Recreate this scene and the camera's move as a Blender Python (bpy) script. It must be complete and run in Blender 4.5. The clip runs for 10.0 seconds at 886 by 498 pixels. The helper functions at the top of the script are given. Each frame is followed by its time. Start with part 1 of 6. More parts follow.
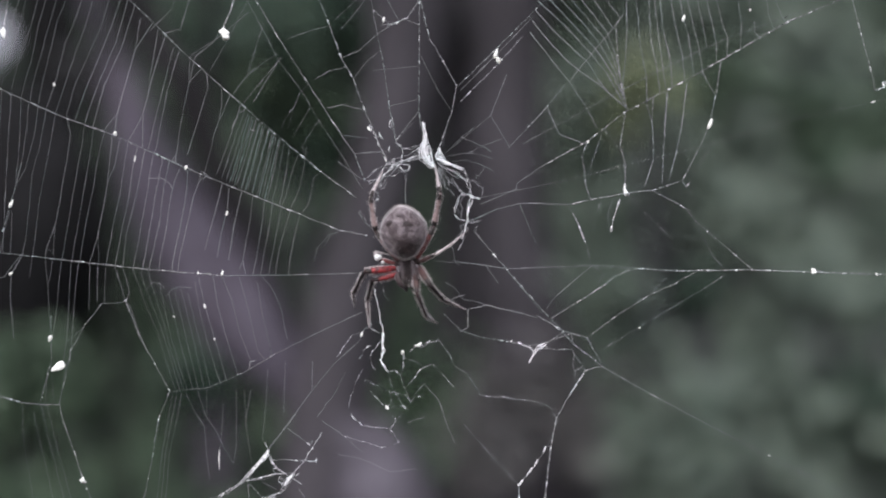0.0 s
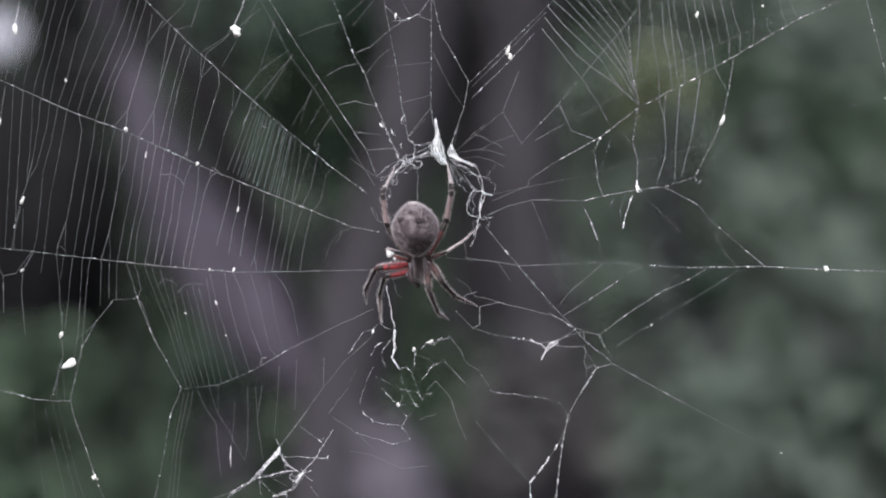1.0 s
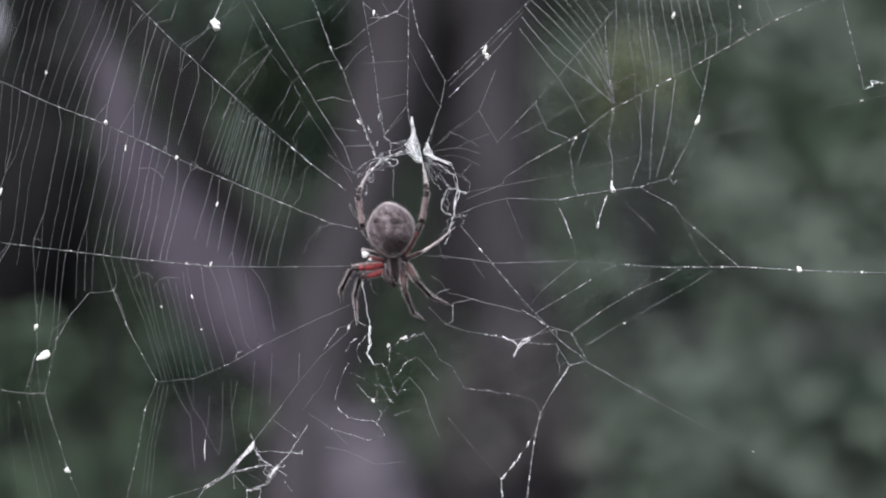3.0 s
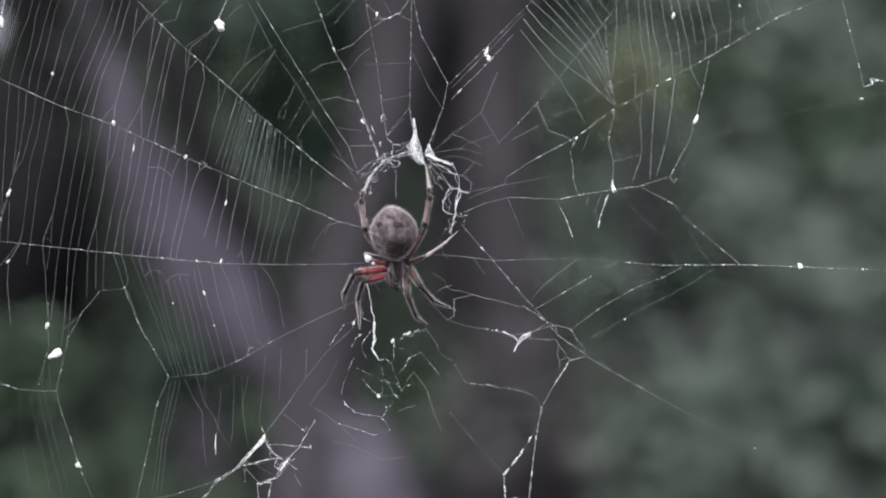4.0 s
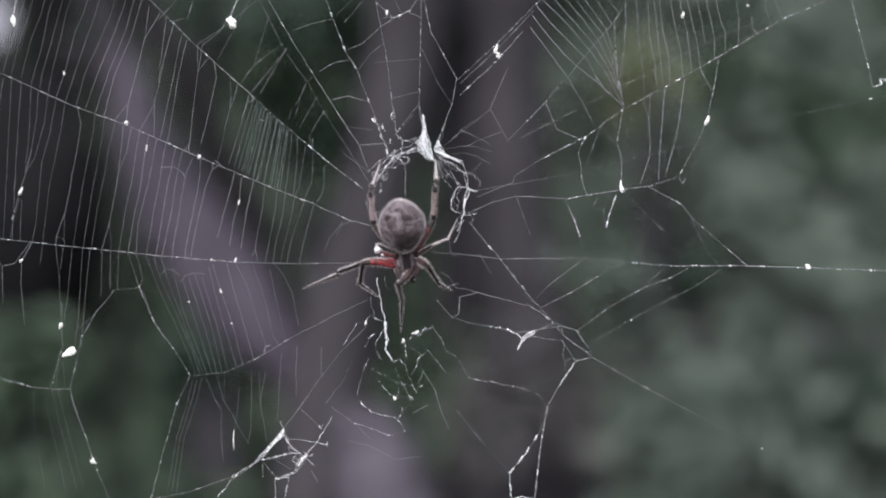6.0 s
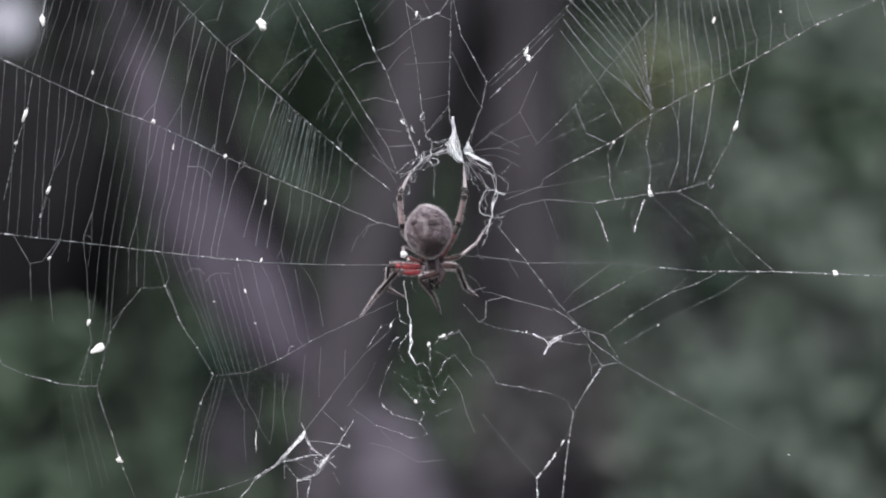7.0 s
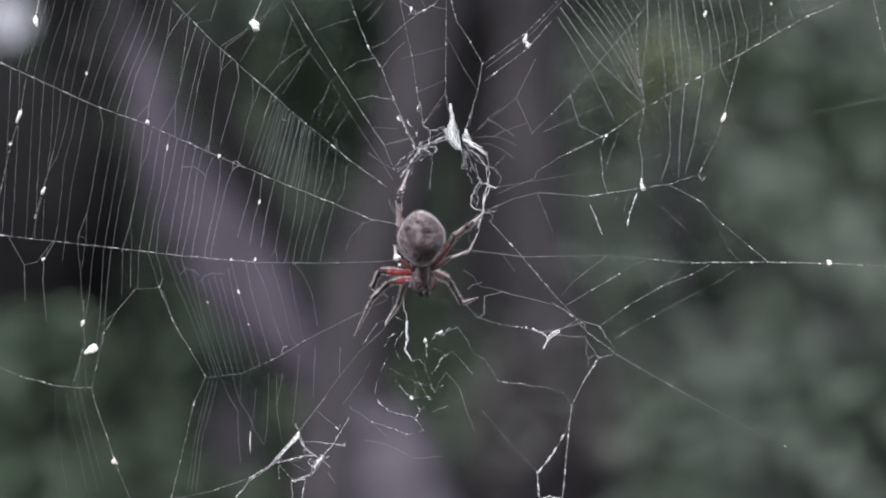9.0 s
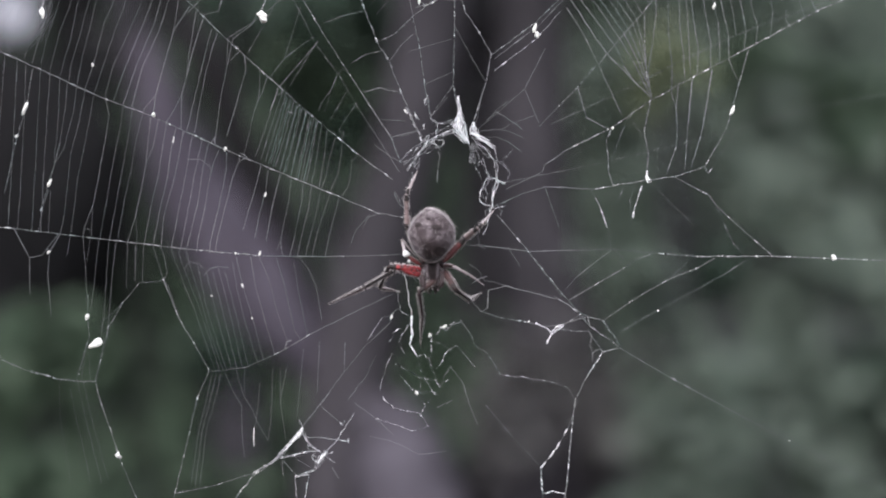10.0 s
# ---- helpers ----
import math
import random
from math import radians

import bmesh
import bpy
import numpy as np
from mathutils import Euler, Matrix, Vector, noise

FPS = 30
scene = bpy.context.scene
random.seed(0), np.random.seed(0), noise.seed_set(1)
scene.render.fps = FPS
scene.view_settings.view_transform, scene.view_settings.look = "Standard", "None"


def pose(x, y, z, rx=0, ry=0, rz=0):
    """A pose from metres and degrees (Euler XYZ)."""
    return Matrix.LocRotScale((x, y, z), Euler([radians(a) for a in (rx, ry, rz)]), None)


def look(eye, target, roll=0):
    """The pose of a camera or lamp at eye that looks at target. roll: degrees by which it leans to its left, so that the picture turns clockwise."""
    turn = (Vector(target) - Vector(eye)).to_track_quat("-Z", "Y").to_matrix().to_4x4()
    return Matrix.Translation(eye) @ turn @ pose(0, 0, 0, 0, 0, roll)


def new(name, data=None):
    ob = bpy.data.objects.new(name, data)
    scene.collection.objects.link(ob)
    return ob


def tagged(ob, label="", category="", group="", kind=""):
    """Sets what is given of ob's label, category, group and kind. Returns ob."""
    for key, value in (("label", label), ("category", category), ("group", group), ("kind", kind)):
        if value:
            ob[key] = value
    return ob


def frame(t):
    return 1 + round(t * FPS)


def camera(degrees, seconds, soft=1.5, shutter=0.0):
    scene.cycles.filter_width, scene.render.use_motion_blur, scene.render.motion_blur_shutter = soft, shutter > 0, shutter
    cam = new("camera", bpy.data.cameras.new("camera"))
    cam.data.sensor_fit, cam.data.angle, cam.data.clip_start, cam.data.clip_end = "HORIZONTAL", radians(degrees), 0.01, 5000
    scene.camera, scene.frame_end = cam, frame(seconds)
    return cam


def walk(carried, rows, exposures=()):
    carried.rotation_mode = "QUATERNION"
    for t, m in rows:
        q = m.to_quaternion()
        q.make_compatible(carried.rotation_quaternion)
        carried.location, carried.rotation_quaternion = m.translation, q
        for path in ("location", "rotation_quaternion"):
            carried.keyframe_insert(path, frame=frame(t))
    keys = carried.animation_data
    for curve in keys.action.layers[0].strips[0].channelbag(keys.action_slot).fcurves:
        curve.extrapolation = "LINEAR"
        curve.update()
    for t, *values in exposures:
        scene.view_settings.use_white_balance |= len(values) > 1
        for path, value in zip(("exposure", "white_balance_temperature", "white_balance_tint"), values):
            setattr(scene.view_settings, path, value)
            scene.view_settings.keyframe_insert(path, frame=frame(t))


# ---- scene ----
# A large orb web, 16 cm of it in view, hangs 1.5 m above a woodland floor.
# On the web, u runs to the right and v downwards, both in tenths of a millimetre.
EYE = Vector((0, -0.2926, 1.5))


def aim(du, dv, lean):
    """The camera on its stand, turned by so much that the web shifts by du and dv."""
    return look(EYE, (-du * 1e-4, 0, 1.5 + dv * 1e-4), lean)


cam = camera(30, 10.0, 2.0, 0.5)
cam.data.dof.use_dof = True
cam.data.dof.focus_distance = 0.2926
cam.data.dof.aperture_fstop = 7.2
walk(cam, [
    (0, aim(0.0, 0.0, 0.00)),
    (0.5, aim(25.0, -18.0, 0.00)),
    (1, aim(21.0, -7.0, 0.00)),
    (1.5, aim(22.9, -3.1, 0.15)),
    (2, aim(10.0, -17.5, 0.35)),
    (2.5, aim(-8.2, -17.9, 0.50)),
    (2.7, aim(-18.2, -17.9, 0.50)),
    (3.8, aim(-25.5, -17.0, 0.30)),
    (3.9, aim(-18.0, -21.5, 0.30)),
    (4, aim(-18.3, -15.0, 0.30)),
    (4.5, aim(-18.3, -16.0, 0.30)),
    (5, aim(-10.0, -19.4, 0.35)),
    (5.2, aim(-8.5, -16.5, 0.35)),
    (6.3, aim(7.8, -24.6, 0.45)),
    (6.4, aim(11.9, -19.6, 0.48)),
    (6.5, aim(15.8, -17.6, 0.50)),
    (6.6, aim(21.2, -21.8, 0.53)),
    (6.7, aim(26.4, -15.6, 0.56)),
    (6.8, aim(30.2, -18.8, 0.60)),
    (7, aim(31.6, -20.9, 0.65)),
    (7.5, aim(36.6, -20.9, 0.65)),
    (8, aim(37.9, -25.3, 0.70)),
    (8.5, aim(30.4, -37.4, 0.45)),
    (9, aim(31.6, -29.3, 0.30)),
    (9.5, aim(33.6, -30.3, 0.30)),
    (10, aim(39.4, -39.4, 0.45))])

# ---- light: an overcast day in the shade of trees ----
world = bpy.data.worlds.new("sky")
scene.world = world
world.use_nodes = True
sky = world.node_tree.nodes.new("ShaderNodeTexSky")
sky.sky_type = "NISHITA"
sky.sun_disc = False
sky.sun_elevation, sky.sun_rotation = radians(52), radians(200)
grey = world.node_tree.nodes.new("ShaderNodeHueSaturation")
grey.inputs["Saturation"].default_value = 0.35
world.node_tree.links.new(sky.outputs[0], grey.inputs["Color"])
world.node_tree.links.new(grey.outputs[0], world.node_tree.nodes["Background"].inputs[0])
world.node_tree.nodes["Background"].inputs[1].default_value = 0.15
sun = new("sun", bpy.data.lights.new("sun", "SUN"))
sun.data.energy, sun.data.angle, sun.data.color = 1.5, radians(40), (1, 0.968, 0.965)
sun.matrix_world = look((-1.2, -2.6, 5.5), (0, 0, 1.5))
scene.view_settings.exposure = 1.37


# ---- materials ----
def material(name, rough=0.7, spec=0.3):
    m = bpy.data.materials.new(name)
    m.use_nodes = True
    b = m.node_tree.nodes["Principled BSDF"]
    b.inputs["Roughness"].default_value = rough
    b.inputs["Specular IOR Level"].default_value = spec
    return m, m.node_tree.nodes, m.node_tree.links, b


def ramp(nodes, links, fac, stops):
    r = nodes.new("ShaderNodeValToRGB")
    while len(r.color_ramp.elements) < len(stops):
        r.color_ramp.elements.new(0.5)
    for e, (p, c) in zip(r.color_ramp.elements, stops):
        e.position, e.color = p, (*c, 1)
    links.new(fac, r.inputs[0])
    return r.outputs[0]


def grain(nodes, links, scale, detail=4, rough=0.6, stretch=None):
    n = nodes.new("ShaderNodeTexNoise")
    n.inputs["Scale"].default_value, n.inputs["Detail"].default_value, n.inputs["Roughness"].default_value = scale, detail, rough
    c = nodes.new("ShaderNodeTexCoord")
    if stretch:
        s = nodes.new("ShaderNodeMapping")
        s.inputs["Scale"].default_value = stretch
        links.new(c.outputs["Object"], s.inputs[0])
        links.new(s.outputs[0], n.inputs[0])
    else:
        links.new(c.outputs["Object"], n.inputs[0])
    return n.outputs[0]


def relief(nodes, links, b, height, strength, distance):
    n = nodes.new("ShaderNodeBump")
    n.inputs["Strength"].default_value, n.inputs["Distance"].default_value = strength, distance
    links.new(height, n.inputs["Height"])
    links.new(n.outputs[0], b.inputs["Normal"])


def math_node(nodes, links, kind, a, b):
    n = nodes.new("ShaderNodeMath")
    n.operation = kind
    for k, v in enumerate((a, b)):
        if isinstance(v, (int, float)):
            n.inputs[k].default_value = v
        else:
            links.new(v, n.inputs[k])
    return n.outputs[0]


def silk(name, low, high, colour, patch=350, dash=0.15, bright=2.3):
    """Silk that is partly see-through, thread by thread and in dashes along each thread."""
    m, nodes, links, b = material(name, 0.35, 0.5)
    info = nodes.new("ShaderNodeObjectInfo")
    tint = ramp(nodes, links, info.outputs["Random"], ((0.0, (0.85, 1.0, 0.97)), (0.4, (1, 0.97, 1)), (0.7, (1, 1, 1)), (1.0, (0.97, 0.9, 1.0))))
    mul = nodes.new("ShaderNodeMix")
    mul.data_type, mul.blend_type = "RGBA", "MULTIPLY"
    mul.inputs[0].default_value = 1
    mul.inputs[6].default_value = (*colour, 1)
    links.new(tint, mul.inputs[7])
    # Glints of light along the thread, painted by noise into colour and alpha.
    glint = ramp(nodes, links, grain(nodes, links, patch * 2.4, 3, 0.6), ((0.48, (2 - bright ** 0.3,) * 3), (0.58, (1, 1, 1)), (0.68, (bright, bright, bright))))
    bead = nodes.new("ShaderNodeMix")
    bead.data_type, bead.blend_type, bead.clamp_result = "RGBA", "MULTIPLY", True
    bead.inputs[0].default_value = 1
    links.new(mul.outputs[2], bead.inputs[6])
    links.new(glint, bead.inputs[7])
    long = ramp(nodes, links, grain(nodes, links, patch, 2, 0.5), ((0.34, (dash, dash, dash)), (0.68, (1, 1, 1))))
    short = ramp(nodes, links, grain(nodes, links, patch * 5, 2, 0.5), ((0.38, (dash + 0.2, dash + 0.2, dash + 0.2)), (0.66, (1, 1, 1))))
    a = math_node(nodes, links, "MULTIPLY", info.outputs["Random"], high - low)
    a = math_node(nodes, links, "ADD", a, low)
    a = math_node(nodes, links, "MULTIPLY", a, long)
    a = math_node(nodes, links, "MULTIPLY", a, short)
    a = math_node(nodes, links, "MULTIPLY", a, glint)
    a = math_node(nodes, links, "MULTIPLY", a, 2.9)
    a.node.use_clamp = True
    # sparse silk is both duller and more see-through
    body = math_node(nodes, links, "ADD", math_node(nodes, links, "MULTIPLY", a, 1.5), 0.32)
    body.node.use_clamp = True
    dull = nodes.new("ShaderNodeMix")
    dull.data_type = "RGBA"
    links.new(math_node(nodes, links, "DIVIDE", a, body), dull.inputs[0])
    dull.inputs[6].default_value = (0.058, 0.06, 0.06, 1)
    links.new(bead.outputs[2], dull.inputs[7])
    links.new(dull.outputs[2], b.inputs["Base Color"])
    links.new(body, b.inputs["Alpha"])
    return m


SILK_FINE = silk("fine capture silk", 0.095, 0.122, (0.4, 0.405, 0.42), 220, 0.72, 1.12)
SILK_BRIGHT = silk("brighter capture silk", 0.15, 0.2, (0.46, 0.47, 0.48), 220, 0.66, 1.25)
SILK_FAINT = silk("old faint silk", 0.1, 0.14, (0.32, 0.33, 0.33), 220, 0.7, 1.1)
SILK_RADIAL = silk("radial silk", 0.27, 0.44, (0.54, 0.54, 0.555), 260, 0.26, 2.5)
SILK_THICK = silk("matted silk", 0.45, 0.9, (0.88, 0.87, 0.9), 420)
SILK_TEAL = silk("capture silk with iridescence painted teal", 0.13, 0.18, (0.28, 0.41, 0.37), 220, 0.7, 1.1)
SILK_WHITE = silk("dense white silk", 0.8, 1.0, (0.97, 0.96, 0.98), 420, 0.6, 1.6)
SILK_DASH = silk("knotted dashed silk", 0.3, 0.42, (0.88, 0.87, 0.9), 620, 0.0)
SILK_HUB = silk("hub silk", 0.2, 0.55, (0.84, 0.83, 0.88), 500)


def lump_material():
    m, nodes, links, b = material("pale dusty debris", 0.7, 0.2)
    info = nodes.new("ShaderNodeObjectInfo")
    g = grain(nodes, links, 2500, 4, 0.7)
    c = ramp(nodes, links, g, ((0.3, (0.45, 0.43, 0.42)), (0.6, (0.85, 0.84, 0.82))))
    links.new(c, b.inputs["Base Color"])
    relief(nodes, links, b, g, 0.5, 0.0002)
    return m


DEBRIS = lump_material()


def abdomen_material():
    m, nodes, links, b = material("downy grey-brown abdomen", 0.8, 0.15)
    fine = grain(nodes, links, 1100, 6, 0.68)
    wide = grain(nodes, links, 420, 4, 0.6)
    skin = ramp(nodes, links, fine, ((0.34, (0.04, 0.03, 0.034)), (0.5, (0.098, 0.079, 0.087)), (0.66, (0.205, 0.172, 0.184))))
    dark = ramp(nodes, links, wide, ((0.4, (0.45, 0.4, 0.4)), (0.55, (1, 1, 1))))
    mul = nodes.new("ShaderNodeMix")
    mul.data_type, mul.blend_type = "RGBA", "MULTIPLY"
    mul.inputs[0].default_value = 0.75
    links.new(skin, mul.inputs[6])
    links.new(dark, mul.inputs[7])
    # a ragged brown patch towards the waist
    c = nodes.new("ShaderNodeTexCoord")
    sep = nodes.new("ShaderNodeSeparateXYZ")
    links.new(c.outputs["Object"], sep.inputs[0])
    x = math_node(nodes, links, "MULTIPLY", math_node(nodes, links, "SUBTRACT", sep.outputs[0], 0.0006), 330.0)
    z = math_node(nodes, links, "MULTIPLY", math_node(nodes, links, "SUBTRACT", sep.outputs[2], 0.003), 260.0)
    r = math_node(nodes, links, "ADD", math_node(nodes, links, "MULTIPLY", x, x), math_node(nodes, links, "MULTIPLY", z, z))
    r = math_node(nodes, links, "ADD", r, math_node(nodes, links, "MULTIPLY", wide, 0.5))
    patch = nodes.new("ShaderNodeMix")
    patch.data_type, patch.blend_type = "RGBA", "MULTIPLY"
    patch.inputs[0].default_value = 1
    links.new(mul.outputs[2], patch.inputs[6])
    links.new(ramp(nodes, links, r, ((0.4, (0.16, 0.12, 0.12)), (1.15, (1, 1, 1)))), patch.inputs[7])
    links.new(patch.outputs[2], b.inputs["Base Color"])
    relief(nodes, links, b, fine, 0.4, 0.0003)
    return m


def plain(name, low, high, scale, rough=0.7, spec=0.25, bump=0.3, depth=0.0001, edge=0.2):
    m, nodes, links, b = material(name, rough, spec)
    g = grain(nodes, links, scale, 4, 0.65)
    links.new(ramp(nodes, links, g, ((0.5 - edge, low), (0.5 + edge, high))), b.inputs["Base Color"])
    relief(nodes, links, b, g, bump, depth)
    return m


def downy(m, weight, colour=(0.75, 0.68, 0.74)):
    """Short pale down: light catches it at the rims."""
    b = m.node_tree.nodes["Principled BSDF"]
    b.inputs["Sheen Weight"].default_value = weight
    b.inputs["Sheen Roughness"].default_value = 0.3
    b.inputs["Sheen Tint"].default_value = (*colour, 1)
    return m


ABDOMEN = downy(abdomen_material(), 0.9)
SPOT = plain("dark abdomen marking", (0.012, 0.008, 0.009), (0.045, 0.033, 0.034), 2500)


def carapace_material():
    """Dark down the middle, a pale downy band to each side, red-brown at the rim."""
    m, nodes, links, b = material("banded grey-brown carapace", 0.75, 0.2)
    c = nodes.new("ShaderNodeTexCoord")
    sep = nodes.new("ShaderNodeSeparateXYZ")
    links.new(c.outputs["Object"], sep.inputs[0])
    fine = grain(nodes, links, 1400, 5, 0.65)
    side = math_node(nodes, links, "ABSOLUTE", sep.outputs[0], 0.0)
    side = math_node(nodes, links, "MULTIPLY", side, 520.0)
    shift = math_node(nodes, links, "MULTIPLY", fine, 0.24)
    side = math_node(nodes, links, "ADD", side, shift)
    band = ramp(nodes, links, side, ((0.2, (0.012, 0.007, 0.008)), (0.44, (0.022, 0.013, 0.014)), (0.58, (0.13, 0.108, 0.115)), (0.78, (0.09, 0.072, 0.078)), (0.95, (0.05, 0.026, 0.028))))
    mul = nodes.new("ShaderNodeMix")
    mul.data_type, mul.blend_type = "RGBA", "MULTIPLY"
    mul.inputs[0].default_value = 1
    links.new(band, mul.inputs[6])
    links.new(ramp(nodes, links, fine, ((0.3, (0.55, 0.55, 0.55)), (0.7, (1.25, 1.22, 1.24)))), mul.inputs[7])
    links.new(mul.outputs[2], b.inputs["Base Color"])
    relief(nodes, links, b, fine, 0.3, 0.0001)
    return downy(m, 0.3)


CARAPACE = carapace_material()
DARK_SKIN = plain("dark brown leg skin", (0.006, 0.0045, 0.005), (0.028, 0.02, 0.02), 2500, 0.5)


def striped(name, low, high, core, narrow):
    """A downy leg skin with a ragged dark stripe; pale rim light is painted along both flanks."""
    m = plain(name, low, high, 2200, 0.6)
    nodes, links = m.node_tree.nodes, m.node_tree.links
    b = nodes["Principled BSDF"]
    pale = b.inputs["Base Color"].links[0].from_socket
    c = nodes.new("ShaderNodeTexCoord")
    sep = nodes.new("ShaderNodeSeparateXYZ")
    links.new(c.outputs["Object"], sep.inputs[0])
    side = math_node(nodes, links, "ABSOLUTE", sep.outputs[1], 0.0)
    side = math_node(nodes, links, "MULTIPLY", side, narrow)
    side = math_node(nodes, links, "ADD", side, math_node(nodes, links, "MULTIPLY", grain(nodes, links, 1500, 4, 0.65), 1.3))
    edge = ramp(nodes, links, side, ((1.0, (0, 0, 0)), (1.32, (1, 1, 1))))
    mix = nodes.new("ShaderNodeMix")
    mix.data_type = "RGBA"
    links.new(edge, mix.inputs[0])
    mix.inputs[6].default_value = (*core, 1)
    links.new(pale, mix.inputs[7])
    links.new(mix.outputs[2], b.inputs["Base Color"])
    return m


LIGHT_SKIN = striped("light grey downy leg skin", (0.16, 0.13, 0.135), (0.42, 0.36, 0.37), (0.042, 0.029, 0.031), 2400)
PALE_SKIN = plain("pale pinkish leg band", (0.06, 0.038, 0.039), (0.36, 0.268, 0.266), 1500, 0.55)
TIP_SKIN = plain("silk-dusted pale leg tip", (0.22, 0.18, 0.185), (0.5, 0.44, 0.45), 2200, 0.6)
GREY_SKIN = striped("downy grey leg skin", (0.09, 0.07, 0.074), (0.3, 0.25, 0.257), (0.01, 0.006, 0.007), 1750)
RED_SKIN = plain("red femur skin", (0.035, 0.004, 0.006), (0.25, 0.024, 0.028), 1500, 0.5, 0.35, edge=0.1)
GREY_PALE = striped("pale grey hairy leg tip", (0.12, 0.095, 0.1), (0.36, 0.3, 0.31), (0.018, 0.01, 0.011), 2500)
BROWN_RED = plain("red-brown femur skin", (0.02, 0.011, 0.011), (0.085, 0.045, 0.044), 1500, 0.5, 0.3)
DUSK_RED = plain("dusky red femur skin", (0.05, 0.012, 0.012), (0.13, 0.03, 0.03), 1500, 0.5, 0.3)
for m in (DARK_SKIN, PALE_SKIN, TIP_SKIN, GREY_SKIN, LIGHT_SKIN, RED_SKIN, DUSK_RED, BROWN_RED, GREY_PALE):
    downy(m, 0.25 if m in (RED_SKIN, DUSK_RED, BROWN_RED, DARK_SKIN) else 0.6)
HAIR = plain("pale body hair", (0.4, 0.355, 0.36), (0.62, 0.57, 0.575), 900, 0.5)


def bark(name, low, mid, high):
    m, nodes, links, b = material(name, 0.9, 0.1)
    g = grain(nodes, links, 22, 6, 0.65, (1, 1, 0.22))
    w = grain(nodes, links, 3.5, 3, 0.5)
    c = ramp(nodes, links, g, ((0.3, low), (0.5, mid), (0.72, high)))
    mul = nodes.new("ShaderNodeMix")
    mul.data_type, mul.blend_type = "RGBA", "MULTIPLY"
    mul.inputs[0].default_value = 0.6
    links.new(c, mul.inputs[6])
    links.new(ramp(nodes, links, w, ((0.35, (0.6, 0.6, 0.6)), (0.65, (1, 1, 1)))), mul.inputs[7])
    links.new(mul.outputs[2], b.inputs["Base Color"])
    relief(nodes, links, b, g, 0.8, 0.01)
    return m


BARK_PALE = bark("smooth pale grey bark", (0.048, 0.041, 0.053), (0.082, 0.07, 0.091), (0.128, 0.111, 0.143))
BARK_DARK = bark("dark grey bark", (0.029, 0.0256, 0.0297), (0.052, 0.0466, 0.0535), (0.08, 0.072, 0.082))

# Near-black: the left side's deep shade is put into these two barks.
BARK_SHADED = bark("near-black bark with deep shade in its colour", (0.0046, 0.0044, 0.0049), (0.0098, 0.0093, 0.0104), (0.02, 0.019, 0.021))
BARK_DEEP = bark("blackest bark with deep shade in its colour", (0.0042, 0.004, 0.0044), (0.009, 0.0085, 0.0094), (0.0185, 0.0174, 0.0192))

BARK_MID = bark("grey weathered bark", (0.042, 0.037, 0.045), (0.071, 0.063, 0.077), (0.11, 0.098, 0.12))
BARK_TALL = bark("dull grey bark", (0.034, 0.0304, 0.0345), (0.06, 0.054, 0.0612), (0.092, 0.083, 0.0938))
# A trunk's dark left side: shade put into a darker bark.
BARK_GLOOM = bark("brown-grey bark with painted shade", (0.019, 0.0171, 0.0192), (0.0355, 0.032, 0.0362), (0.056, 0.051, 0.0573))
# Darkened further, so that the bark colour carries a gap's shade.
BARK_DUSK = bark("darkest brown-grey bark with painted shade", (0.01, 0.009, 0.0098), (0.019, 0.017, 0.0186), (0.031, 0.028, 0.0305))


def leaf_material(name, low, mid, high):
    m, nodes, links, b = material(name, 0.6, 0.25)
    geo = nodes.new("ShaderNodeNewGeometry")
    c = ramp(nodes, links, geo.outputs["Random Per Island"], ((0.0, low), (0.55, mid), (1.0, high)))
    g = grain(nodes, links, 5.5, 3, 0.6)
    mul = nodes.new("ShaderNodeMix")
    mul.data_type, mul.blend_type = "RGBA", "MULTIPLY"
    mul.inputs[0].default_value = 0.8
    links.new(c, mul.inputs[6])
    links.new(ramp(nodes, links, g, ((0.3, (0.72, 0.74, 0.74)), (0.7, (0.92, 0.92, 0.92)))), mul.inputs[7])
    links.new(mul.outputs[2], b.inputs["Base Color"])
    return m


LEAF = leaf_material("mid green leaves", (0.084, 0.107, 0.086), (0.12, 0.148, 0.12), (0.157, 0.186, 0.152))
# Deep green, darker than LEAF: the wood's shade is put into it.
LEAF_DARK = leaf_material("deep green leaves with shade in the colour", (0.02, 0.036, 0.026), (0.036, 0.061, 0.043), (0.07, 0.1, 0.075))
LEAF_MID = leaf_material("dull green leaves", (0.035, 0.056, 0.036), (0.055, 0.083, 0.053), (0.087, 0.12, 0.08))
LEAF_PALE = leaf_material("pale grey-green leaves", (0.15, 0.18, 0.15), (0.22, 0.26, 0.21), (0.3, 0.33, 0.28))
# Shade on the pale limb, put into dark leaves that hang before it.
LEAF_SHADE = leaf_material("dark brown leaves that stand for shade", (0.012, 0.0108, 0.0124), (0.021, 0.0188, 0.0217), (0.033, 0.0295, 0.034))
LEAF_BROWN = leaf_material("withered grey-brown leaves", (0.07, 0.064, 0.066), (0.105, 0.097, 0.1), (0.14, 0.13, 0.13))
LEAF_YELLOW = leaf_material("yellowing leaves", (0.155, 0.18, 0.1), (0.195, 0.22, 0.13), (0.24, 0.262, 0.165))


